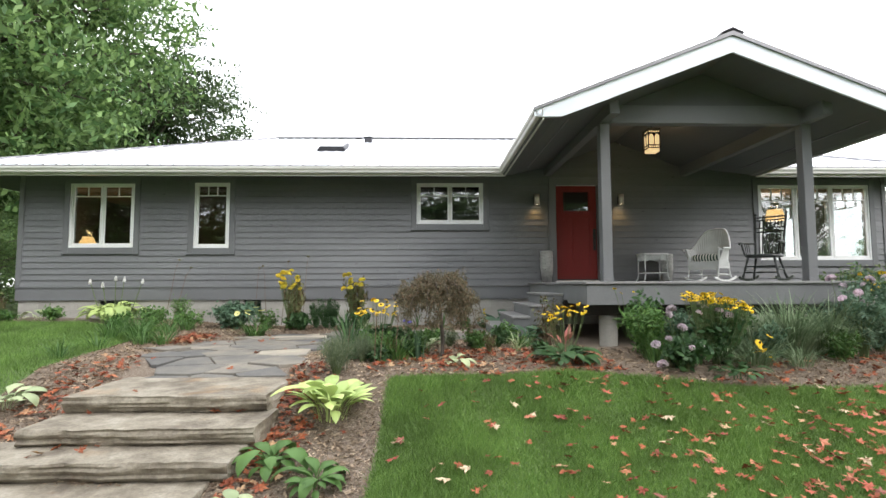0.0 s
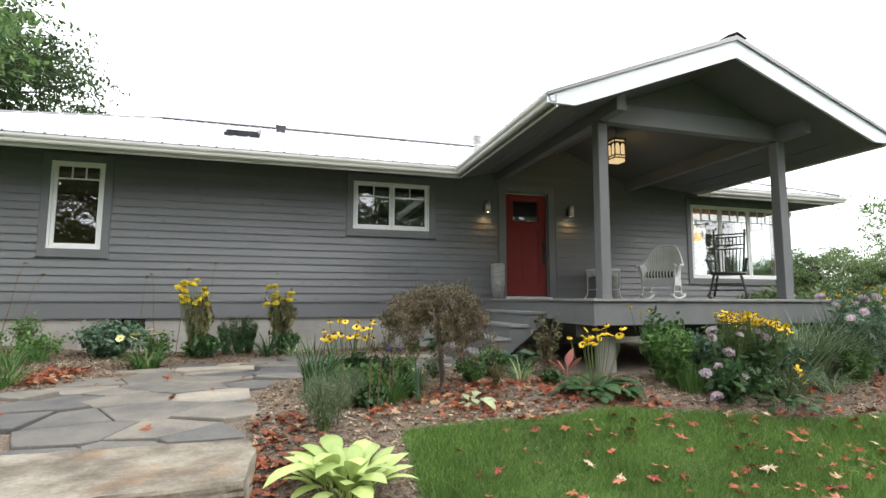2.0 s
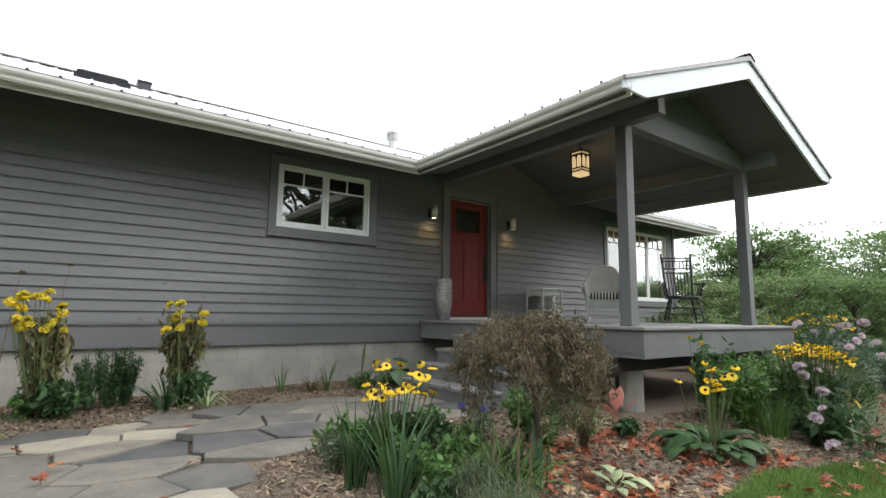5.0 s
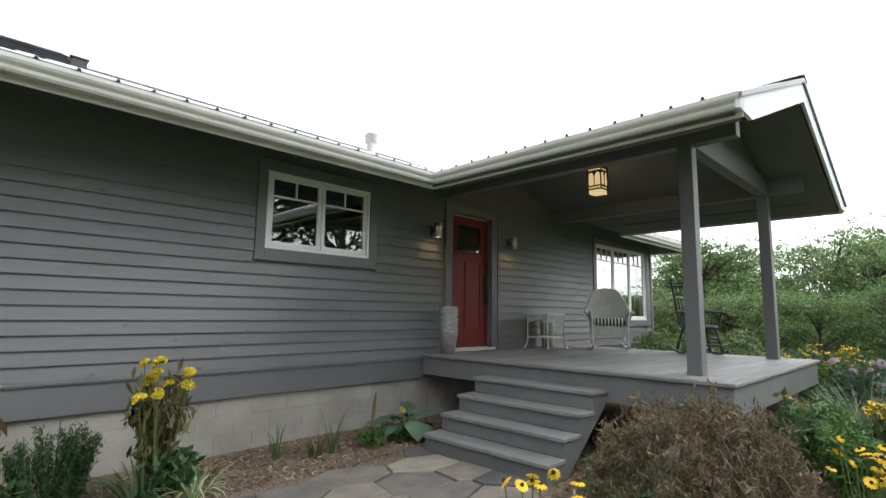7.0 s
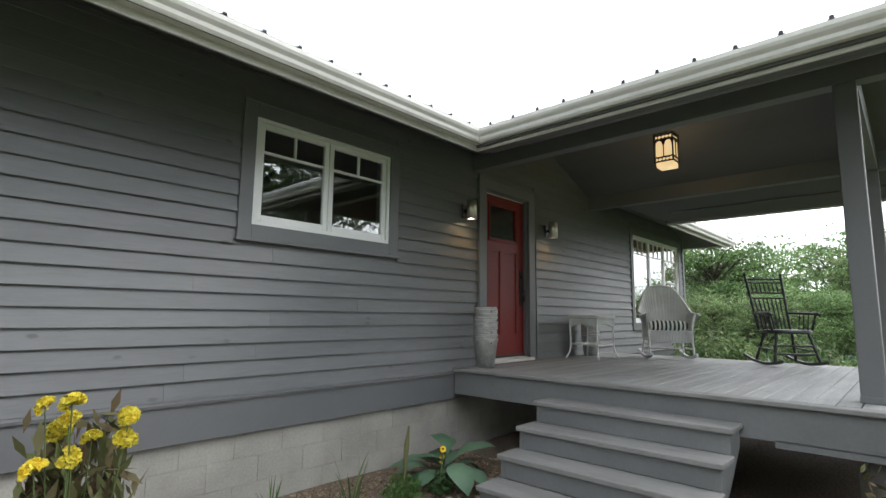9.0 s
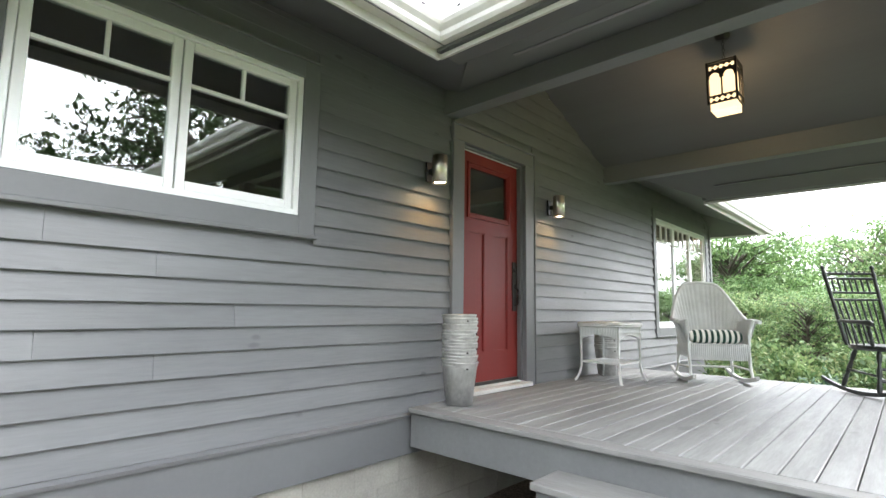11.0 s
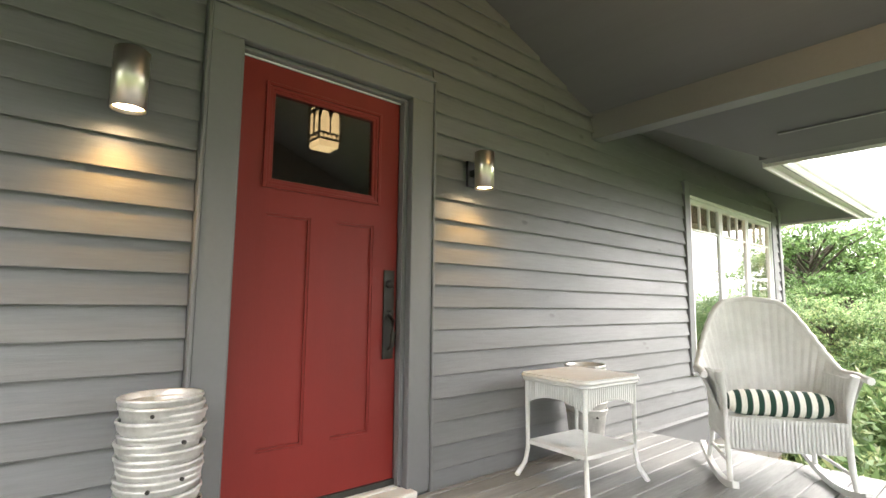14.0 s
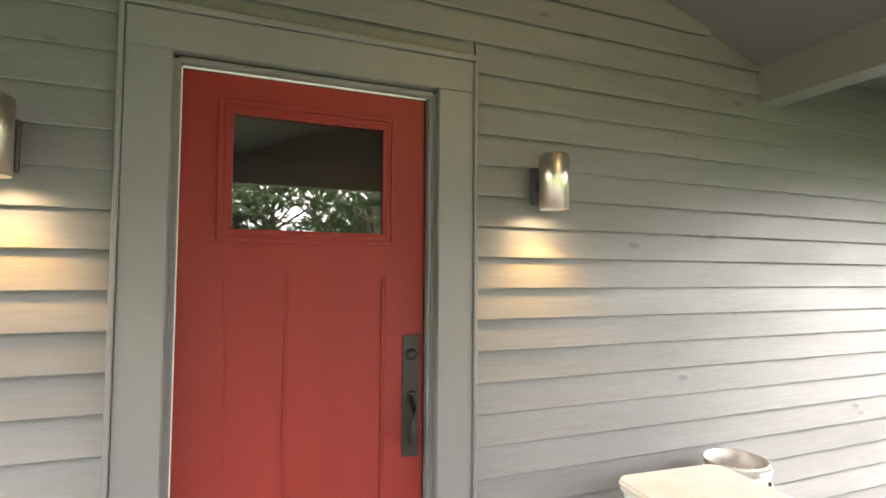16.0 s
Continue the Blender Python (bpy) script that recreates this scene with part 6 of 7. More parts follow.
p, _ = bush("coreopsis", 1.32, 9.8, 0.15, 0.2, 300, 0.05, M_LEAFDARK, "low dark clump with a few yellow flowers", "flowering plant", 10)
flowers(p, [(0.05, 0, 0.32), (0.07, 0.02, 0.26), (0.03, -0.03, 0.38)], "daisy", 0.7)

for x, y, h, l_ in ((-2.75, 10.2, 1.35, 0.06), (-3.05, 10.25, 1.25, -0.05), (-3.3, 10.2, 1.2, 0.04), (-2.35, 10.3, 1.45, 0.05), (-5.0, 10.0, 1.25, 0.12), (-4.9, 10.1, 1.1, 0.16)):
    s_ = thing("dry_stalk", (x, y, gz(x, y)), label="tall dark withered stalk standing against the wall", category="stalk", group="tall withered stalks")
    part("stem", Shape().tube([(0, 0, 0), (l_, 0, h * 0.5), (l_ * 1.5, 0.02, h * 0.85), (l_ * 2.2, 0, h)], [0.006, 0.005, 0.004, 0.003], 6), M_DRYSTEM, s_)
    part("seed_head", phlox_mesh(0.028, M_DEAD, int(h * 50)), None, s_, m=Matrix.Translation((l_ * 2.2, 0, h)))

# grass tufts along the left lawn
for k, (x, y) in enumerate([(-4.25, 8.7), (-4.5, 8.3), (-4.1, 9.05), (-4.8, 8.9), (-4.2, 7.7), (-4.75, 7.9), (-4.35, 7.0), (-4.0, 8.2), (-4.3, 6.2)]):
    grass_clump(x, y, 90 if k < 6 else 45, 0.42, 0.006, M_LEAFMID, "soft tuft of long green grass at the edge of the lawn", (0.2, 1.7), 0.12, group="grass tufts")

# flower border before the deck
bush("phlox_leaves", 2.95, 5.95, 0.30, 0.62, 3000, 0.08, M_LEAFMID, "tall bright green leafy clump before the deck", "leafy plant", 40, 0.4, aspect=0.22)
p, _ = bush("false_sunflower", 3.05, 6.3, 0.24, 0.72, 800, 0.09, M_LEAFDARK, "leafy stalks with small yellow flowers", "flowering plant", 18, 0.3)
flowers(p, [(-0.3, -0.1, 0.78), (-0.35, 0, 0.84), (-0.1, 0.0, 0.80)], "daisy", 0.6)
grass_clump(2.95, 5.7, 130, 0.42, 0.007, M_LEAFMID, "bright green grassy clump before the deck", (0.1, 0.9), 0.14)
p, _ = bush("black_eyed_susan", 3.62, 5.62, 0.36, 0.62, 1900, 0.085, M_LEAFDARK, "large clump of yellow daisies before the deck", "flowering plant", 40, 0.4)
flowers(p, [(0.42 * math.cos(a) * r, 0.3 * math.sin(a) * r - 0.06, 0.80 - 0.16 * r * (0.5 + 0.5 * math.cos(a)) + prng.uniform(-0.05, 0.05)) for a, r in [(prng.uniform(0, 6.28), math.sqrt(prng.random())) for _ in range(120)]], "daisy", 0.78)
flowers(p, [(0.36, -0.25, 0.24), (0.30, -0.28, 0.18), (0.42, -0.22, 0.2), (0.55, -0.15, 0.34), (0.33, -0.3, 0.28), (0.5, -0.2, 0.12)], "daisy", 1.0)
p, _ = bush("garden_phlox", 3.1, 5.35, 0.30, 0.40, 800, 0.09, M_LEAFDARK, "phlox with round lilac flower heads at the lawn's edge", "flowering plant", 20, 0.6)
flowers(p, [(-0.1, 0.1, 0.62), (0.25, 0.1, 0.64), (-0.18, -0.05, 0.36), (0.16, -0.1, 0.30), (0.02, -0.14, 0.26), (-0.30, -0.14, 0.10), (0.0, 0.0, 0.48), (0.60, 0.12, 0.60), (-0.32, -0.04, 0.30), (-0.05, 0.14, 0.68), (0.34, 0.14, 0.70), (0.48, 0.1, 0.66)], "phlox", 0.66)
leaf_plant("hosta", 3.62, 5.20, 26, 0.32, 0.05, M_LEAFDARK, "dark green hosta under the daisies", "hosta", (0.15, 2.2), group="hostas", spread_=0.16)
grass_clump(4.05, 5.55, 170, 0.62, 0.007, M_PALEGRASS, "pale arching grass between the flowers", (0.3, 1.9), 0.16)
for k, (x, y, c_, l_) in enumerate([(4.75, 5.95, 520, 0.95), (5.25, 6.0, 360, 0.9), (4.45, 6.1, 260, 0.8)]):
    grass_clump(x, y, c_, l_, 0.008, M_PALEGRASS, "big arching clump of striped ornamental grass before the deck", (0.1, 1.6), 0.22, group="big ornamental grasses")
for k, (x, y, h) in enumerate([(5.5, 5.75, 0.75), (6.0, 5.9, 0.9), (6.4, 5.6, 0.7), (5.85, 6.15, 1.0)]):
    p, _ = bush("garden_phlox", x, y, 0.28, h, 1300, 0.08, M_LEAFBLUE, "tall phlox with lilac flower heads beside the grass", "flowering plant", 26, 0.3, group="tall phlox", aspect=0.25)
    flowers(p, ring_spots(5, 0.28, h * 0.65, h * 1.12), "phlox", 0.8)
for k, (x, y) in enumerate([(6.75, 6.3), (7.15, 6.5), (6.9, 6.9)]):
    p, _ = bush("helenium", x, y, 0.30, 0.95, 1200, 0.08, M_LEAFMID, "tall clump full of yellow flowers past the end of the deck", "flowering plant", 26, 0.3, group="tall yellow flowers", aspect=0.25)
    flowers(p, ring_spots(26, 0.32, 0.75, 1.1), "daisy", 0.95)
for x, y in ((7.8, 6.2), (8.5, 6.8), (9.3, 6.5), (10.2, 7.0), (7.6, 5.6), (11.0, 7.6), (8.6, 8.8), (9.6, 8.9), (7.6, 8.6)):
    bush("border_shrub", x, y, 0.42, 0.62 + 0.2 * math.sin(x * 3), 1500, 0.10, M_LEAFMID if int(x * 10) % 2 else M_LEAFBLUE, "leafy green border plants past the deck", "shrub", 30, 0.6, group="border shrubs", aspect=0.3)


for x, y in ((7.3, 9.4), (8.2, 9.8), (9.1, 10.0), (8.0, 8.1), (9.4, 9.3), (7.3, 7.7), (8.5, 7.6), (10.3, 9.7), (10.2, 8.6)):
    bush("garden_shrub", x, y, 0.50, 1.0 + 0.15 * math.sin(x * 5), 2200, 0.11, M_TREELEAF2, "leafy bright green shrub beside the end of the porch", "shrub", 30, 0.6, group="garden shrubs", aspect=0.35)
for k, (x, y, w, h) in enumerate([(3.5, 6.2, 0.3, 0.55), (3.9, 6.1, 0.3, 0.6), (4.3, 5.7, 0.22, 0.45), (4.2, 6.3, 0.3, 0.6), (5.6, 6.3, 0.35, 0.7), (5.1, 5.6, 0.25, 0.35), (6.2, 6.3, 0.3, 0.7)]):
    bush("border_plant", x, y, w, h, 900, 0.075, M_LEAFMID if k % 2 else M_LEAFBLUE, "leafy green plants filling the border before the deck", "leafy plant", 26, 0.4, group="border plants", aspect=0.3)
for x, y, l_ in ((3.75, 5.6, 0.6), (4.5, 5.45, 0.45), (-0.35, 6.0, 0.4), (0.15, 6.35, 0.35), (1.6, 6.9, 0.4)):
    grass_clump(x, y, 70, l_, 0.007, M_PALEGRASS if x > 3 else M_LEAFMID, "loose tuft of arching green leaves in the bed", (0.2, 1.9), 0.12, group="loose tufts")

# ---- trees ----
def tree_meshes(seed, h, spread_, leaves, size, mat, low=0.15, clumps=70, flat=0.45, stray=0.15):
    """Trunk with limbs, and a crown of leaf sprays at the limbs' ends."""
    r2 = np.random.default_rng(seed)
    tr = Shape()
    tr.tube([(0, 0, -0.5), (0.1, 0, h * 0.25), (0, 0.15, h * 0.5), (0.1, 0.1, h * 0.85)], [h * 0.028, h * 0.022, h * 0.015, h * 0.004], 10)
    cl = []
    for k in range(clumps):
        z0 = h * r2.uniform(low, 0.85)
        a = k * 2.399 + r2.uniform(-0.4, 0.4)
        f = (z0 / h - low) / (1 - low)
        R = spread_ * (0.35 + 0.75 * math.sin(math.pi * min(1, 0.18 + f * 0.85))) * r2.uniform(0.6, 1.12)
        e = np.array([math.cos(a) * R, math.sin(a) * R, z0 + R * r2.uniform(0.1, 0.55)])
        m_ = np.array([math.cos(a) * R * 0.5, math.sin(a) * R * 0.5, z0 + R * 0.25])
        tr.tube([(0.05, 0.05, z0 * 0.92), tuple(m_), tuple(e)], [h * 0.008, h * 0.005, h * 0.0015], 5, False)
        for t, w in ((1.0, 1.0), (0.75, 0.9), (0.5, 0.6)):
            q = (1 - t) * m_ + t * e if t > 0.5 else m_
            cl.append((q, spread_ * 0.22 * w))
    cl.append((np.array([0.1, 0.1, h * 0.93]), spread_ * 0.25))
    idx = r2.integers(0, len(cl), leaves)
    cen = np.array([c_[0] for c_ in cl])[idx]
    rad = np.array([c_[1] for c_ in cl])[idx]
    # sprays inside each clump, so that gaps stay open
    sub = r2.normal(size=(len(cl), 9, 3)) * np.array([1, 1, flat])
    s_i = r2.integers(0, 9, leaves)
    c_ = cen + sub[idx, s_i] * rad[:, None] * 0.75 + r2.normal(size=(leaves, 3)) * np.array([1, 1, 0.45]) * rad[:, None] * stray
    return tr.mesh("trunk", M_BARK), soup("crown", leaf_soup(c_, size, r2, 0.42, 0.8, 0.4), 4, mat)


TREES = [tree_meshes(1, 14, 5.0, 120000, 0.23, M_TREELEAF, 0.08, 150, 0.6, 0.3), tree_meshes(2, 11, 3.6, 40000, 0.18, M_TREEDARK, 0.12, 80, 0.8, 0.22),
         tree_meshes(3, 6.5, 3.0, 25000, 0.15, M_TREELEAF2, 0.06, 60, stray=0.22), tree_meshes(4, 6.5, 3.2, 25000, 0.15, M_TREELEAF, 0.04, 64, stray=0.22),
         tree_meshes(5, 10, 3.8, 14000, 0.22, M_TREEDARK, 0.2, 50)]


def tree(k, x, y, s, rz, label, group, dz=0.0):
    t = thing("tree", (x, y, gz(x, y) - 0.1 + dz), rz, label, "tree", group)
    t.scale = (s, s, s)
    part("trunk", TREES[k][0], None, t)
    part("crown", TREES[k][1], None, t)


L1 = "tall full green tree beyond the corner of the house"
for k, x, y, s, rz in ((0, -17.3, 17.0, 1.25, 0), (0, -18.5, 23.5, 0.85, 80), (0, -23, 13, 1.2, 200), (0, -30, 21, 1.3, 130), (3, -15.5, 15, 0.7, 10), (3, -16.5, 13, 0.55, 190), (3, -19, 11.5, 0.6, 70), (3, -15.2, 18, 0.55, 140)):
    tree(k, x, y, s, rz, L1, "trees behind the house")
for k, x, y, s, rz in ((1, -15.4, 26.5, 1.32, 30), (1, -13.9, 27.0, 0.92, 100), (1, -20.5, 28, 1.15, 160)):
    tree(k, x, y, s, rz, "dark open-crowned tree behind the roof", "trees behind the house")
for i in range(10):
    deg = -2 + 4.4 * i
    a = radians(deg)
    d = 21 + 3.5 * math.sin(i * 2.1)
    x, y = 4 + d * math.cos(a), 8 + d * math.sin(a)
    s = (0.9, 1.05, 0.45)[i] if i < 3 else (0.84 + 0.14 * math.sin(i * 1.7)) * (1.0 if deg < 18 else 0.5)
    tree(2 if i % 2 == 0 else 3, x, y, s, 47 * i, "bushy light green tree at the edge of the garden", "trees past the porch")
for i in range(9):
    a = radians(-34 + 8.0 * i)
    x, y = 4 + 14.5 * math.cos(a) + math.sin(i * 3), 8 + 14.5 * math.sin(a)
    tree(2 + i % 2, x, y, 0.36 + 0.05 * math.sin(i), 60 * i, "low leafy thicket below the porch", "thicket past the porch")
for k, (x, y) in enumerate([(12.6, 10.6), (13.6, 9.0), (13.2, 12.3), (12.8, 7.6), (14.0, 14.0), (13.9, 6.2), (12.2, 9.4)]):
    tree(2 + k % 2, x, y, 0.34 + 0.03 * (k % 3), 77 * k, "low leafy thicket below the porch", "thicket past the porch")
for k, x, y, s in ((3, 20.5, 12.7, 0.85), (2, 22.3, 13.4, 0.80), (3, 19.3, 11.5, 0.55)):
    tree(k, x, y, s, 33 * x, "bushy green tree standing past the end of the porch", "trees past the porch")
for i in range(5):
    a = radians(-4 + 6 * i)
    tree(1, 4 + 44 * math.cos(a), 8 + 44 * math.sin(a), 0.6, 71 * i, "distant green tree across the fields", "far trees")
for i in range(10):
    a = radians(200 + 15.5 * i)
    d = 27 + 4 * math.sin(i * 1.9)
    tree(4, 0 + d * math.cos(a), 2 + d * math.sin(a), 0.75, 53 * i, "tree across the lawn, facing the house", "trees facing the house")
for k, x, y, s, rz in ((1, -11, -13, 1.25, 20), (1, -15.5, -7, 1.1, 90), (1, -19.5, -10, 1.35, 150), (1, -23.5, -13, 1.4, 250), (4, -24, -2, 1.5, 250), (4, -5, -22, 1.0, 10), (4, 9.5, -17, 0.95, 140)):
    tree(k, x, y, s, rz, "tree across the lawn, facing the house", "trees facing the house")

for x, y, s in ((8.5, -9.5, 1.3), (4.6, -17.5, 1.15), (1.0, -19, 1.0), (-3.0, -17.5, 1.15), (13.5, -8.0, 1.2)):
    tree(4, x, y, s, 41 * x, "tall open-crowned tree across the lawn, facing the house", "trees facing the house")
for k, x, y, s in ((3, -11.9, 13.6, 0.36), (3, -13.2, 15.2, 0.45), (2, -12.4, 11.9, 0.30), (3, -14.5, 12.6, 0.42)):
    tree(k, x, y, s, 50 * x, "low leafy tree beside the end of the house", "low trees beside the house")

# ---- fallen leaves ----
def maple_leaf(seed, mat):
    r2 = random.Random(seed)
    v, f = [(0, 0, 0.012)], []
    tips = [(-150, 0.45), (-118, 0.3), (-95, 0.8), (-70, 0.4), (-45, 0.95), (-22, 0.42), (0, 1.0), (22, 0.42), (45, 0.95), (70, 0.4), (95, 0.8), (118, 0.3), (150, 0.45)]
    for a, r in tips:
        rr = r * 0.07
        v.append((rr * math.cos(radians(a)), rr * math.sin(radians(a)), r2.uniform(0.0, 0.022)))
    for i in range(1, len(tips)):
        f.append((0, i, i + 1))
    return Shape().add(v, f).mesh("leaf", mat)


def tone(name, c, v=0.2):
    return surface(name, c, v, 0.65, scale=14, fine=60, bumps=0.1)


LEAVES = [maple_leaf(i, tone("fallen_leaf_tone", c)) for i, c in enumerate([(0.36, 0.085, 0.045), (0.26, 0.05, 0.032), (0.42, 0.16, 0.085), (0.52, 0.40, 0.26), (0.22, 0.07, 0.045), (0.40, 0.11, 0.055)])]
lr = random.Random(21)
spots = []
while len(spots) < 290:
    x, y = lr.uniform(-0.1, 5.6), lr.uniform(1.6, 5.3)
    if lr.random() < 0.25 + 0.75 * float(smooth(0.3, 4.5, x)) and float(bed_mask(x, y)) < 0.5:
        spots.append((x, y, 0.05))
for x, y, dz in spots:
    o = thing("fallen_leaf", (x, y, gz(x, y) + dz), lr.uniform(0, 360), "curled red-brown maple leaf lying on the lawn", "leaf", "fallen leaves on the lawn")
    s = lr.uniform(0.7, 1.25)
    o.scale = (s, s, s)
    part("blade", lr.choice(LEAVES), None, o, m=pose(0, 0, 0, lr.uniform(-25, 25), lr.uniform(-25, 25), 0))
sh = Shape()
def lay(sh, x, y, z, rr):
    v = [(0, 0, 0.012)] + [(r * 0.06 * math.cos(radians(a)), r * 0.06 * math.sin(radians(a)), rr.uniform(0, 0.022)) for a, r in [(-150, 0.45), (-100, 0.8), (-70, 0.4), (-45, 0.95), (-22, 0.42), (0, 1.0), (22, 0.42), (45, 0.95), (70, 0.4), (100, 0.8), (150, 0.45)]]
    sh.add(v, [(0, i, i + 1) for i in range(1, 11)], m=pose(x, y, z, rr.uniform(-30, 30), rr.uniform(-30, 30), rr.uniform(0, 360)) @ Matrix.Scale(rr.uniform(0.6, 1.15), 4))
n = 0
while n < 2500:
    q = lr.random()
    if q < 0.14:
        x, y = -1.05 + lr.gauss(0, 0.16), lr.uniform(2.8, 5.6)
    elif q < 0.26:
        x, y = -3.35 + lr.gauss(0, 0.25), lr.uniform(3.0, 6.3)
    elif q < 0.32:
        x, y = -3.55 + lr.gauss(0, 0.12), lr.uniform(7.5, 8.6)
    elif q < 0.50:
        x, y = lr.uniform(-0.4, 2.4), lr.uniform(5.3, 6.6)
    elif q < 0.56:
        x, y = lr.uniform(3.6, 7.5), lr.uniform(5.05, 5.9)
    else:
        x, y = (-0.2 + 7.8 * lr.random() ** 0.6, lr.uniform(1.4, 5.2)) if lr.random() < 0.6 else (lr.gauss(4.2, 1.3), lr.gauss(2.7, 0.8))
        lay(sh, x, y, gz(x, y) + 0.05, lr)
        n += 1
        continue
    if inside(PATH_EDGE, x, y) and lr.random() < 0.85 or (x > -2.97 and x < -1.22 and y < 5):
        continue
    lay(sh, x, y, gz(x, y) + 0.02, lr)
    n += 1
tagged(part("leaf_litter", sh, M_REDLEAF), "red and tan fallen leaves drifted on the mulch", "leaves", kind="stuff")
sh = Shape()
for _ in range(26):
    x, y = lr.uniform(-2.9, -1.3), lr.choice([lr.uniform(5.4, 8.8), lr.uniform(3.6, 5.2)])
    z = -0.02
    if y < 5.35:
        z = -0.13 if y > 4.6 else (-0.285 if y > 4.1 else -0.425)
    elif y < 7:
        z = gz(x, y) + 0.03
    else:
        z = gz(x, y) + 0.055
    lay(sh, x, y, z + 0.008, lr)
tagged(part("leaf_litter", sh, M_REDLEAF), "a few red leaves blown over the paving", "leaves", kind="stuff")

# ---- bark chips and lawn blades ----
r3 = np.random.default_rng(77)
N = 200000
x = r3.uniform(-5.2, 7.5, N)
y = r3.uniform(2.4, 10.6, N)
keep = (bed_mask(x, y) > 0.55) & ~((x > 2.5) & (y > 6.7))
x, y = x[keep], y[keep]
keep = np.array([not inside(PATH_EDGE, a, b) for a, b in zip(x, y)])
x, y = x[keep], y[keep]
z = ground_z(x, y) + 0.006 + r3.uniform(0, 0.012, len(x))
c = np.stack([x, y, z], 1)
d = r3.normal(size=(len(c), 3)) * np.array([1, 1, 0.25])
d /= np.linalg.norm(d, axis=1)[:, None]
u = np.cross(d, np.array([0, 0, 1.0]) + r3.normal(size=(len(c), 3)) * 0.35)
u /= np.linalg.norm(u, axis=1)[:, None]
ln = r3.uniform(0.006, 0.024, len(c))[:, None]
wd = ln * r3.uniform(0.18, 0.5, len(c))[:, None]
tagged(new("bark_mulch", soup("bark_mulch", np.stack([c - d * ln - u * wd, c + d * ln - u * wd * 0.6, c + d * ln * 0.9 + u * wd, c - d * ln + u * wd * 0.8], 1).reshape(-1, 3), 4, M_CHIP)), "loose brown bark chips covering the flower beds", "mulch", kind="stuff")


def lawn(x0, x1, y0, y1, n, hgt, seed, name_label):
    r4 = np.random.default_rng(seed)
    x, y = r4.uniform(x0, x1, n), r4.uniform(y0, y1, n)
    k = bed_mask(x, y) + r4.normal(size=n) * 0.12 < 0.45
    x, y = x[k], y[k]
    z = ground_z(x, y) - 0.004
    h = hgt * r4.uniform(0.5, 1.25, len(x)) * (1 + 0.25 * np.sin(x * 5 + np.cos(y * 4)))
    a = r4.uniform(0, 2 * np.pi, len(x))
    w = r4.uniform(0.0022, 0.0042, len(x))
    lean = r4.normal(size=(len(x), 2)) * 0.55 * h[:, None]
    p0 = np.stack([x - np.cos(a) * w, y - np.sin(a) * w, z], 1)
    p1 = np.stack([x + np.cos(a) * w, y + np.sin(a) * w, z], 1)
    p2 = np.stack([x + lean[:, 0] * 0.9, y + lean[:, 1] * 0.9, z + h], 1)
    tagged(new("lawn_grass", soup("lawn_grass", np.stack([p0, p1, p2], 1).reshape(-1, 3), 3, M_BLADE)), name_label, "grass", kind="stuff")


lawn(-0.35, 6.8, 1.2, 5.5, 420000, 0.055, 1, "mown green lawn grass before the flower border")
lawn(6.8, 13, 0.0, 6.0, 80000, 0.07, 4, "mown green lawn grass beside the house")
lawn(-9.5, -3.9, 4.0, 10.0, 130000, 0.06, 2, "green lawn grass beside the path")

# ---- pieces: flagstones, blocks, clapboards, deck boards ----
def clip(poly, p, nrm):
    out = []
    for i in range(len(poly)):
        a, b = poly[i], poly[(i + 1) % len(poly)]
        da = (a[0] - p[0]) * nrm[0] + (a[1] - p[1]) * nrm[1]
        db = (b[0] - p[0]) * nrm[0] + (b[1] - p[1]) * nrm[1]
        if da <= 0:
            out.append(a)
        if da * db < 0:
            t = da / (da - db)
            out.append((a[0] + (b[0] - a[0]) * t, a[1] + (b[1] - a[1]) * t))
    return out


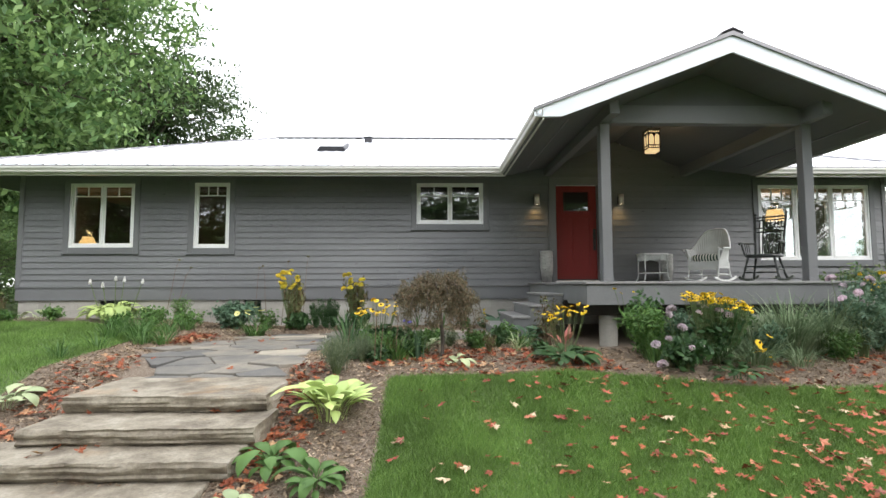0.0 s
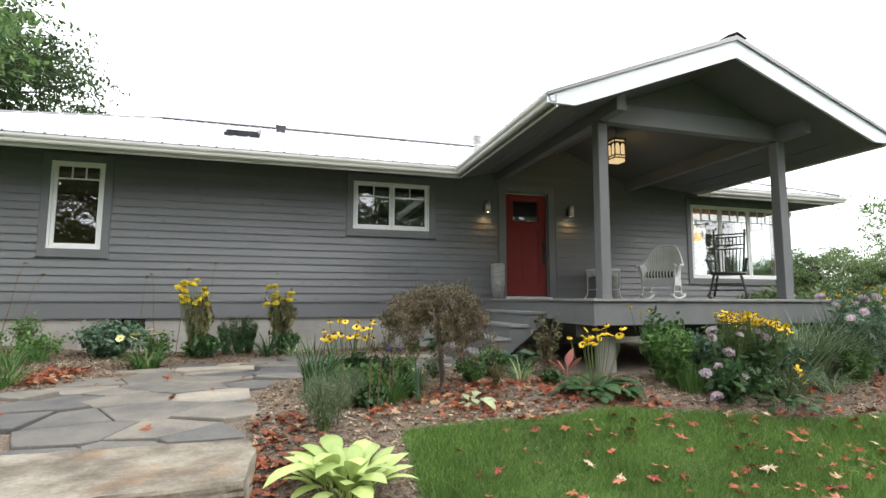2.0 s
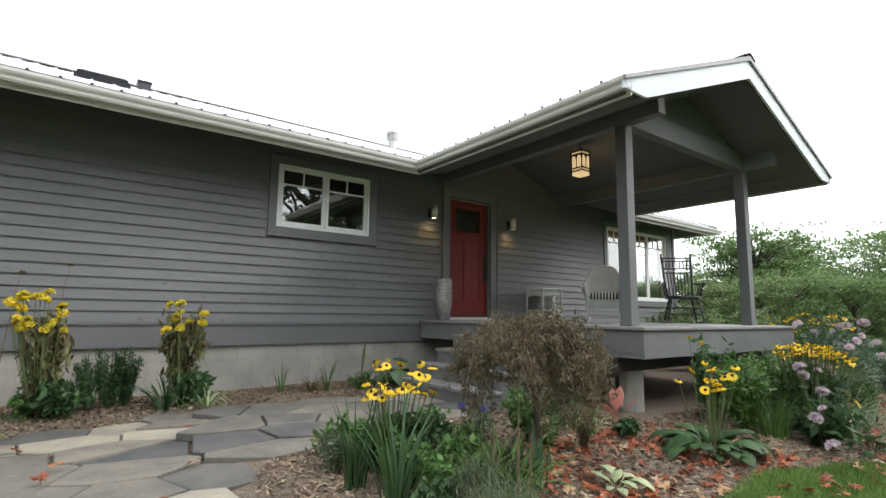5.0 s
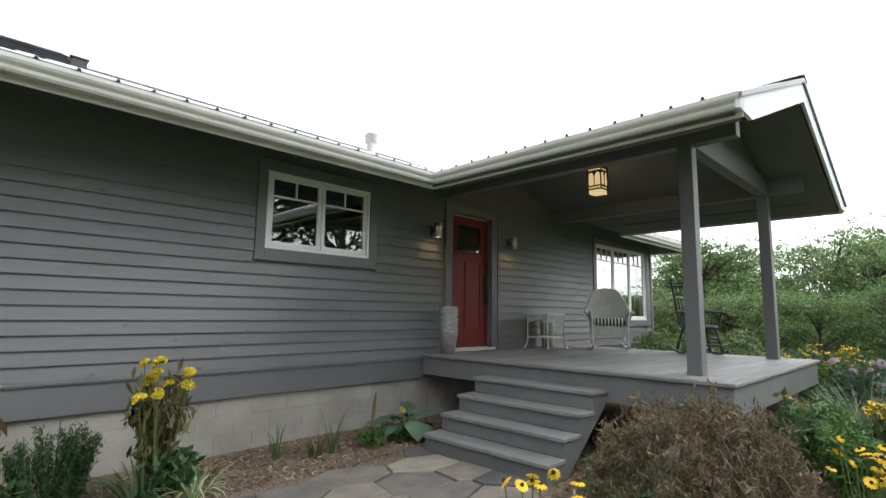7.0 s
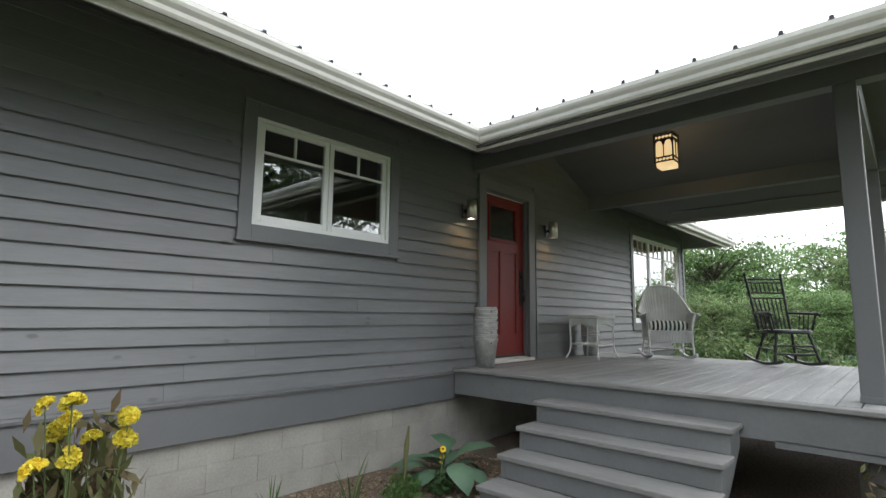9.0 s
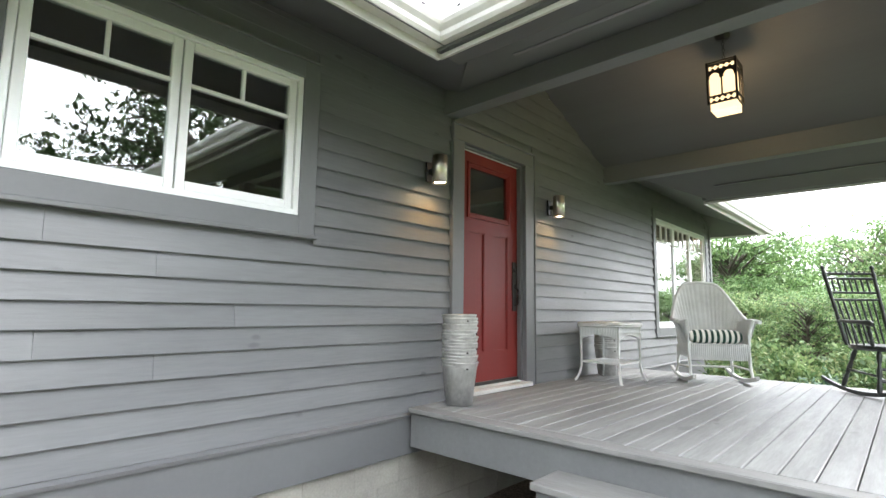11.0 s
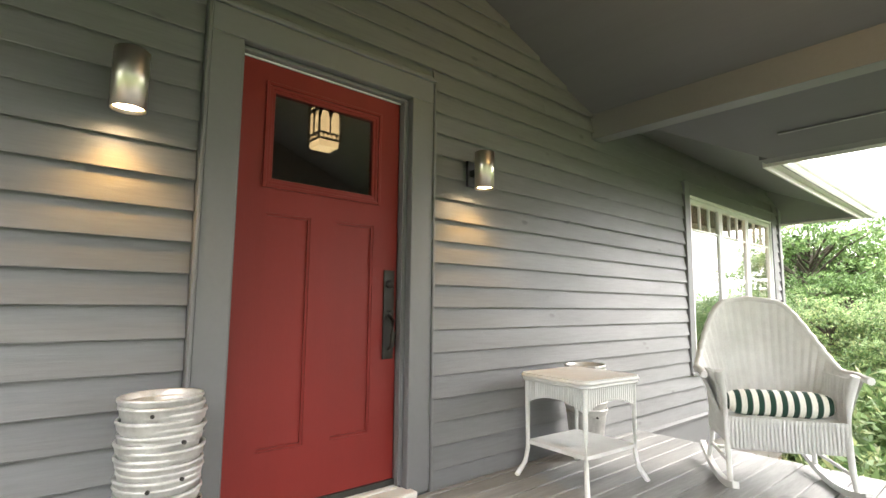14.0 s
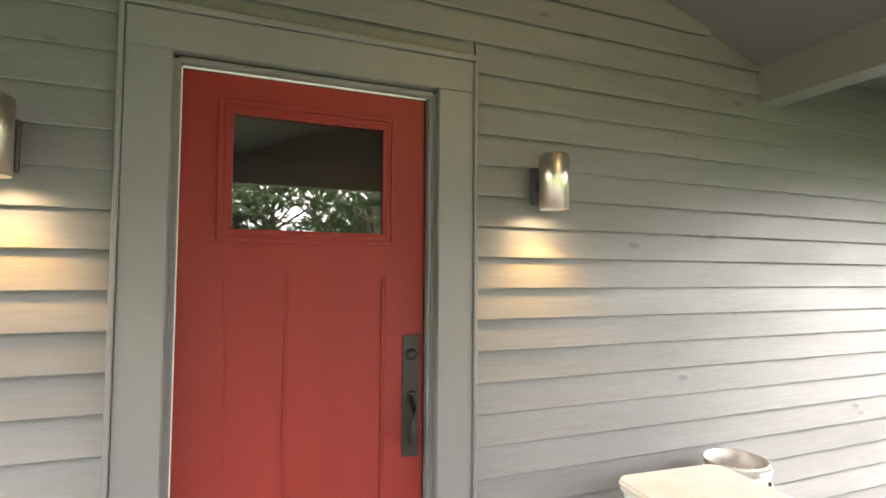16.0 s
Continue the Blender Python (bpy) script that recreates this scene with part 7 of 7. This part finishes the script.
paving = thing("flagstone_path", label="irregular grey flagstone path with sandy joints", category="path", kind="structure")
fr_ = random.Random(8)
ST = 1.45
seeds = []
tries = 0
while tries < 6000:
    tries += 1
    p = (fr_.uniform(-4.6, 2.6), fr_.uniform(4.7 * ST, 10.4 * ST))
    if all((p[0] - q[0]) ** 2 + (p[1] - q[1]) ** 2 > 0.46 ** 2 * min(q[2], 1.4) for q in seeds):
        seeds.append((*p, fr_.uniform(0.4, 2.6)))
for sx, sy_, _ in seeds:
    sy = sy_ / ST
    if not inside(PATH_EDGE, sx, sy):
        continue
    poly = [(sx - 1.2, sy_ - 1.2), (sx + 1.2, sy_ - 1.2), (sx + 1.2, sy_ + 1.2), (sx - 1.2, sy_ + 1.2)]
    for qx, qy, _ in seeds:
        dd = (qx - sx, qy - sy_)
        L = math.hypot(*dd)
        if 0 < L < 2.6:
            nx_, ny_ = dd[0] / L, dd[1] / L
            poly = clip(poly, ((sx + qx) / 2 - nx_ * 0.011, (sy_ + qy) / 2 - ny_ * 0.013), (nx_, ny_))
    poly = [(a, b / ST) for a, b in poly]
    poly = clip(poly, (sx, 5.36), (0, -1))
    poly = clip(poly, (1.30, sy), (1, 0))
    poly = clip(poly, (sx, 9.55), (0, 1))
    if len(poly) < 3:
        continue
    big_ = []
    for i in range(len(poly)):
        a, b = poly[i], poly[(i + 1) % len(poly)]
        big_.append(a)
        L = math.hypot(b[0] - a[0], b[1] - a[1])
        m_ = max(0, int(L / 0.14))
        for k in range(1, m_):
            t = k / m_
            w = 0.010 * noise.noise(Vector((a[0] * 5 + t * 4, a[1] * 5, sx)))
            big_.append((a[0] + (b[0] - a[0]) * t + w, a[1] + (b[1] - a[1]) * t + w))
    cx = sum(p[0] for p in big_) / len(big_)
    cy = sum(p[1] for p in big_) / len(big_)
    tilt = (fr_.uniform(-0.006, 0.006), fr_.uniform(-0.006, 0.006))
    base = 0.030 + fr_.uniform(-0.008, 0.012)
    n = len(big_)
    def top_z(x_, y_):
        return gz(cx, cy) + (gz(cx, cy + 0.1) - gz(cx, cy - 0.1)) / 0.2 * (y_ - cy) * 0.9 + base + tilt[0] * (x_ - cx) + tilt[1] * (y_ - cy)
    v = [(x_, y_, top_z(x_, y_) - 0.06) for x_, y_ in big_] + [(x_, y_, top_z(x_, y_) - 0.007) for x_, y_ in big_]
    v += [(cx + (x_ - cx) * 0.975, cy + (y_ - cy) * 0.975, top_z(x_, y_)) for x_, y_ in big_]
    f = [(i, (i + 1) % n, n + (i + 1) % n, n + i) for i in range(n)] + [(n + i, n + (i + 1) % n, 2 * n + (i + 1) % n, 2 * n + i) for i in range(n)] + [tuple(range(2 * n, 3 * n))]
    part("flagstone", Shape().add(v, f), M_STONE, paving)

BL, BH = 0.40, 0.20
for row in range(4):
    z1 = 0.57 - BH * row
    for k in range(50):
        x = X0 + 0.03 + BL * (k - 0.5 * (row % 2))
        a, b = max(x, X0 + 0.02), min(x + BL - 0.003, X1 - 0.02)
        mid = (a + b) / 2
        if b - a < 0.08 or z1 - BH < gz(mid, 10.6) - 0.22:
            continue
        if z1 > 0.2 and (-6.9 < mid < -5.9 or -3.88 < mid < -3.12):
            continue
        part("block", Shape().box(a, b, WY + 0.014, WY + 0.0195, z1 - BH + 0.003, z1, 0.001), M_CONCRETE, foundation)
for x0, x1, z0, z1 in ((-6.72, -6.08, 0.2, 0.55), (-3.68, -3.32, 0.24, 0.55)):
    v_ = thing("basement_window", (x0, WY + 0.06, z0), label="small dark basement window in the foundation", category="window", kind="structure")
    part("frame", Shape().box(0, x1 - x0, 0, 0.04, 0, 0.03).box(0, 0.03, 0, 0.04, 0.03, z1 - z0).box(x1 - x0 - 0.03, x1 - x0, 0, 0.04, 0.03, z1 - z0).box(0.03, x1 - x0 - 0.03, 0, 0.04, z1 - z0 - 0.02, z1 - z0), M_DARKMETAL, v_)
    part("pane", Shape().box(0.03, x1 - x0 - 0.03, 0.015, 0.02, 0.03, z1 - z0 - 0.02), M_GLASS, v_)

CH = 0.1280
cr = random.Random(4)
CUT = [(o[0] - 0.1155, o[1] + 0.1155, o[2] - 0.142, o[3] + 0.135) for o in OPEN[:4]] + [(2.88, 4.157, 0.5, 3.215)]
k = 0
z = 0.858
while z < 3.98:
    lo_x, hi_x = X0 + 0.072, X1 - 0.072
    if z > 3.43:
        lo_x, hi_x = PXC - (PZR - 0.262 - z - CH * 0.3) / PS, PXC + (PZR - 0.262 - z - CH * 0.3) / PS
    spans = [(lo_x, hi_x)]
    for a, b, c0, c1 in CUT:
        if z + CH > c0 + 0.004 and z < c1 - 0.004:
            nxt = []
            for s0, s1 in spans:
                if b <= s0 or a >= s1:
                    nxt.append((s0, s1))
                else:
                    nxt += [(s0, a), (b, s1)]
            spans = [s for s in nxt if s[1] - s[0] > 0.02]
    for s0, s1 in spans:
        x = s0
        while x < s1 - 0.01:
            e = min(s1, x + cr.uniform(3.4, 5.0))
            if s1 - e < 1.2:
                e = s1
            y = WY - 0.0005
            j = cr.uniform(-0.0008, 0.0008)
            prof = [(y - 0.0305 - j, z + j), (y - 0.0315 - j, z + 0.003), (y - 0.006, z + CH + 0.018), (y, z + CH + 0.018), (y, z + 0.0185), (y - 0.010, z + 0.0182)]
            part("clapboard", Shape().prism(prof, "x", x, e - 0.0015), M_SIDING, wall_south)
            x = e
    z += CH

DB = 0.138
y = DY0 + 0.104
while y < WY - 0.07:
    w = min(DB - 0.006, WY - 0.062 - y)
    part("deck_board", Shape().box(DX0 + 0.114, DX1 + 0.010, y, y + w, 0.865, 0.900 + cr.uniform(-0.001, 0.001), 0.004), M_DECK, deck)
    y += DB
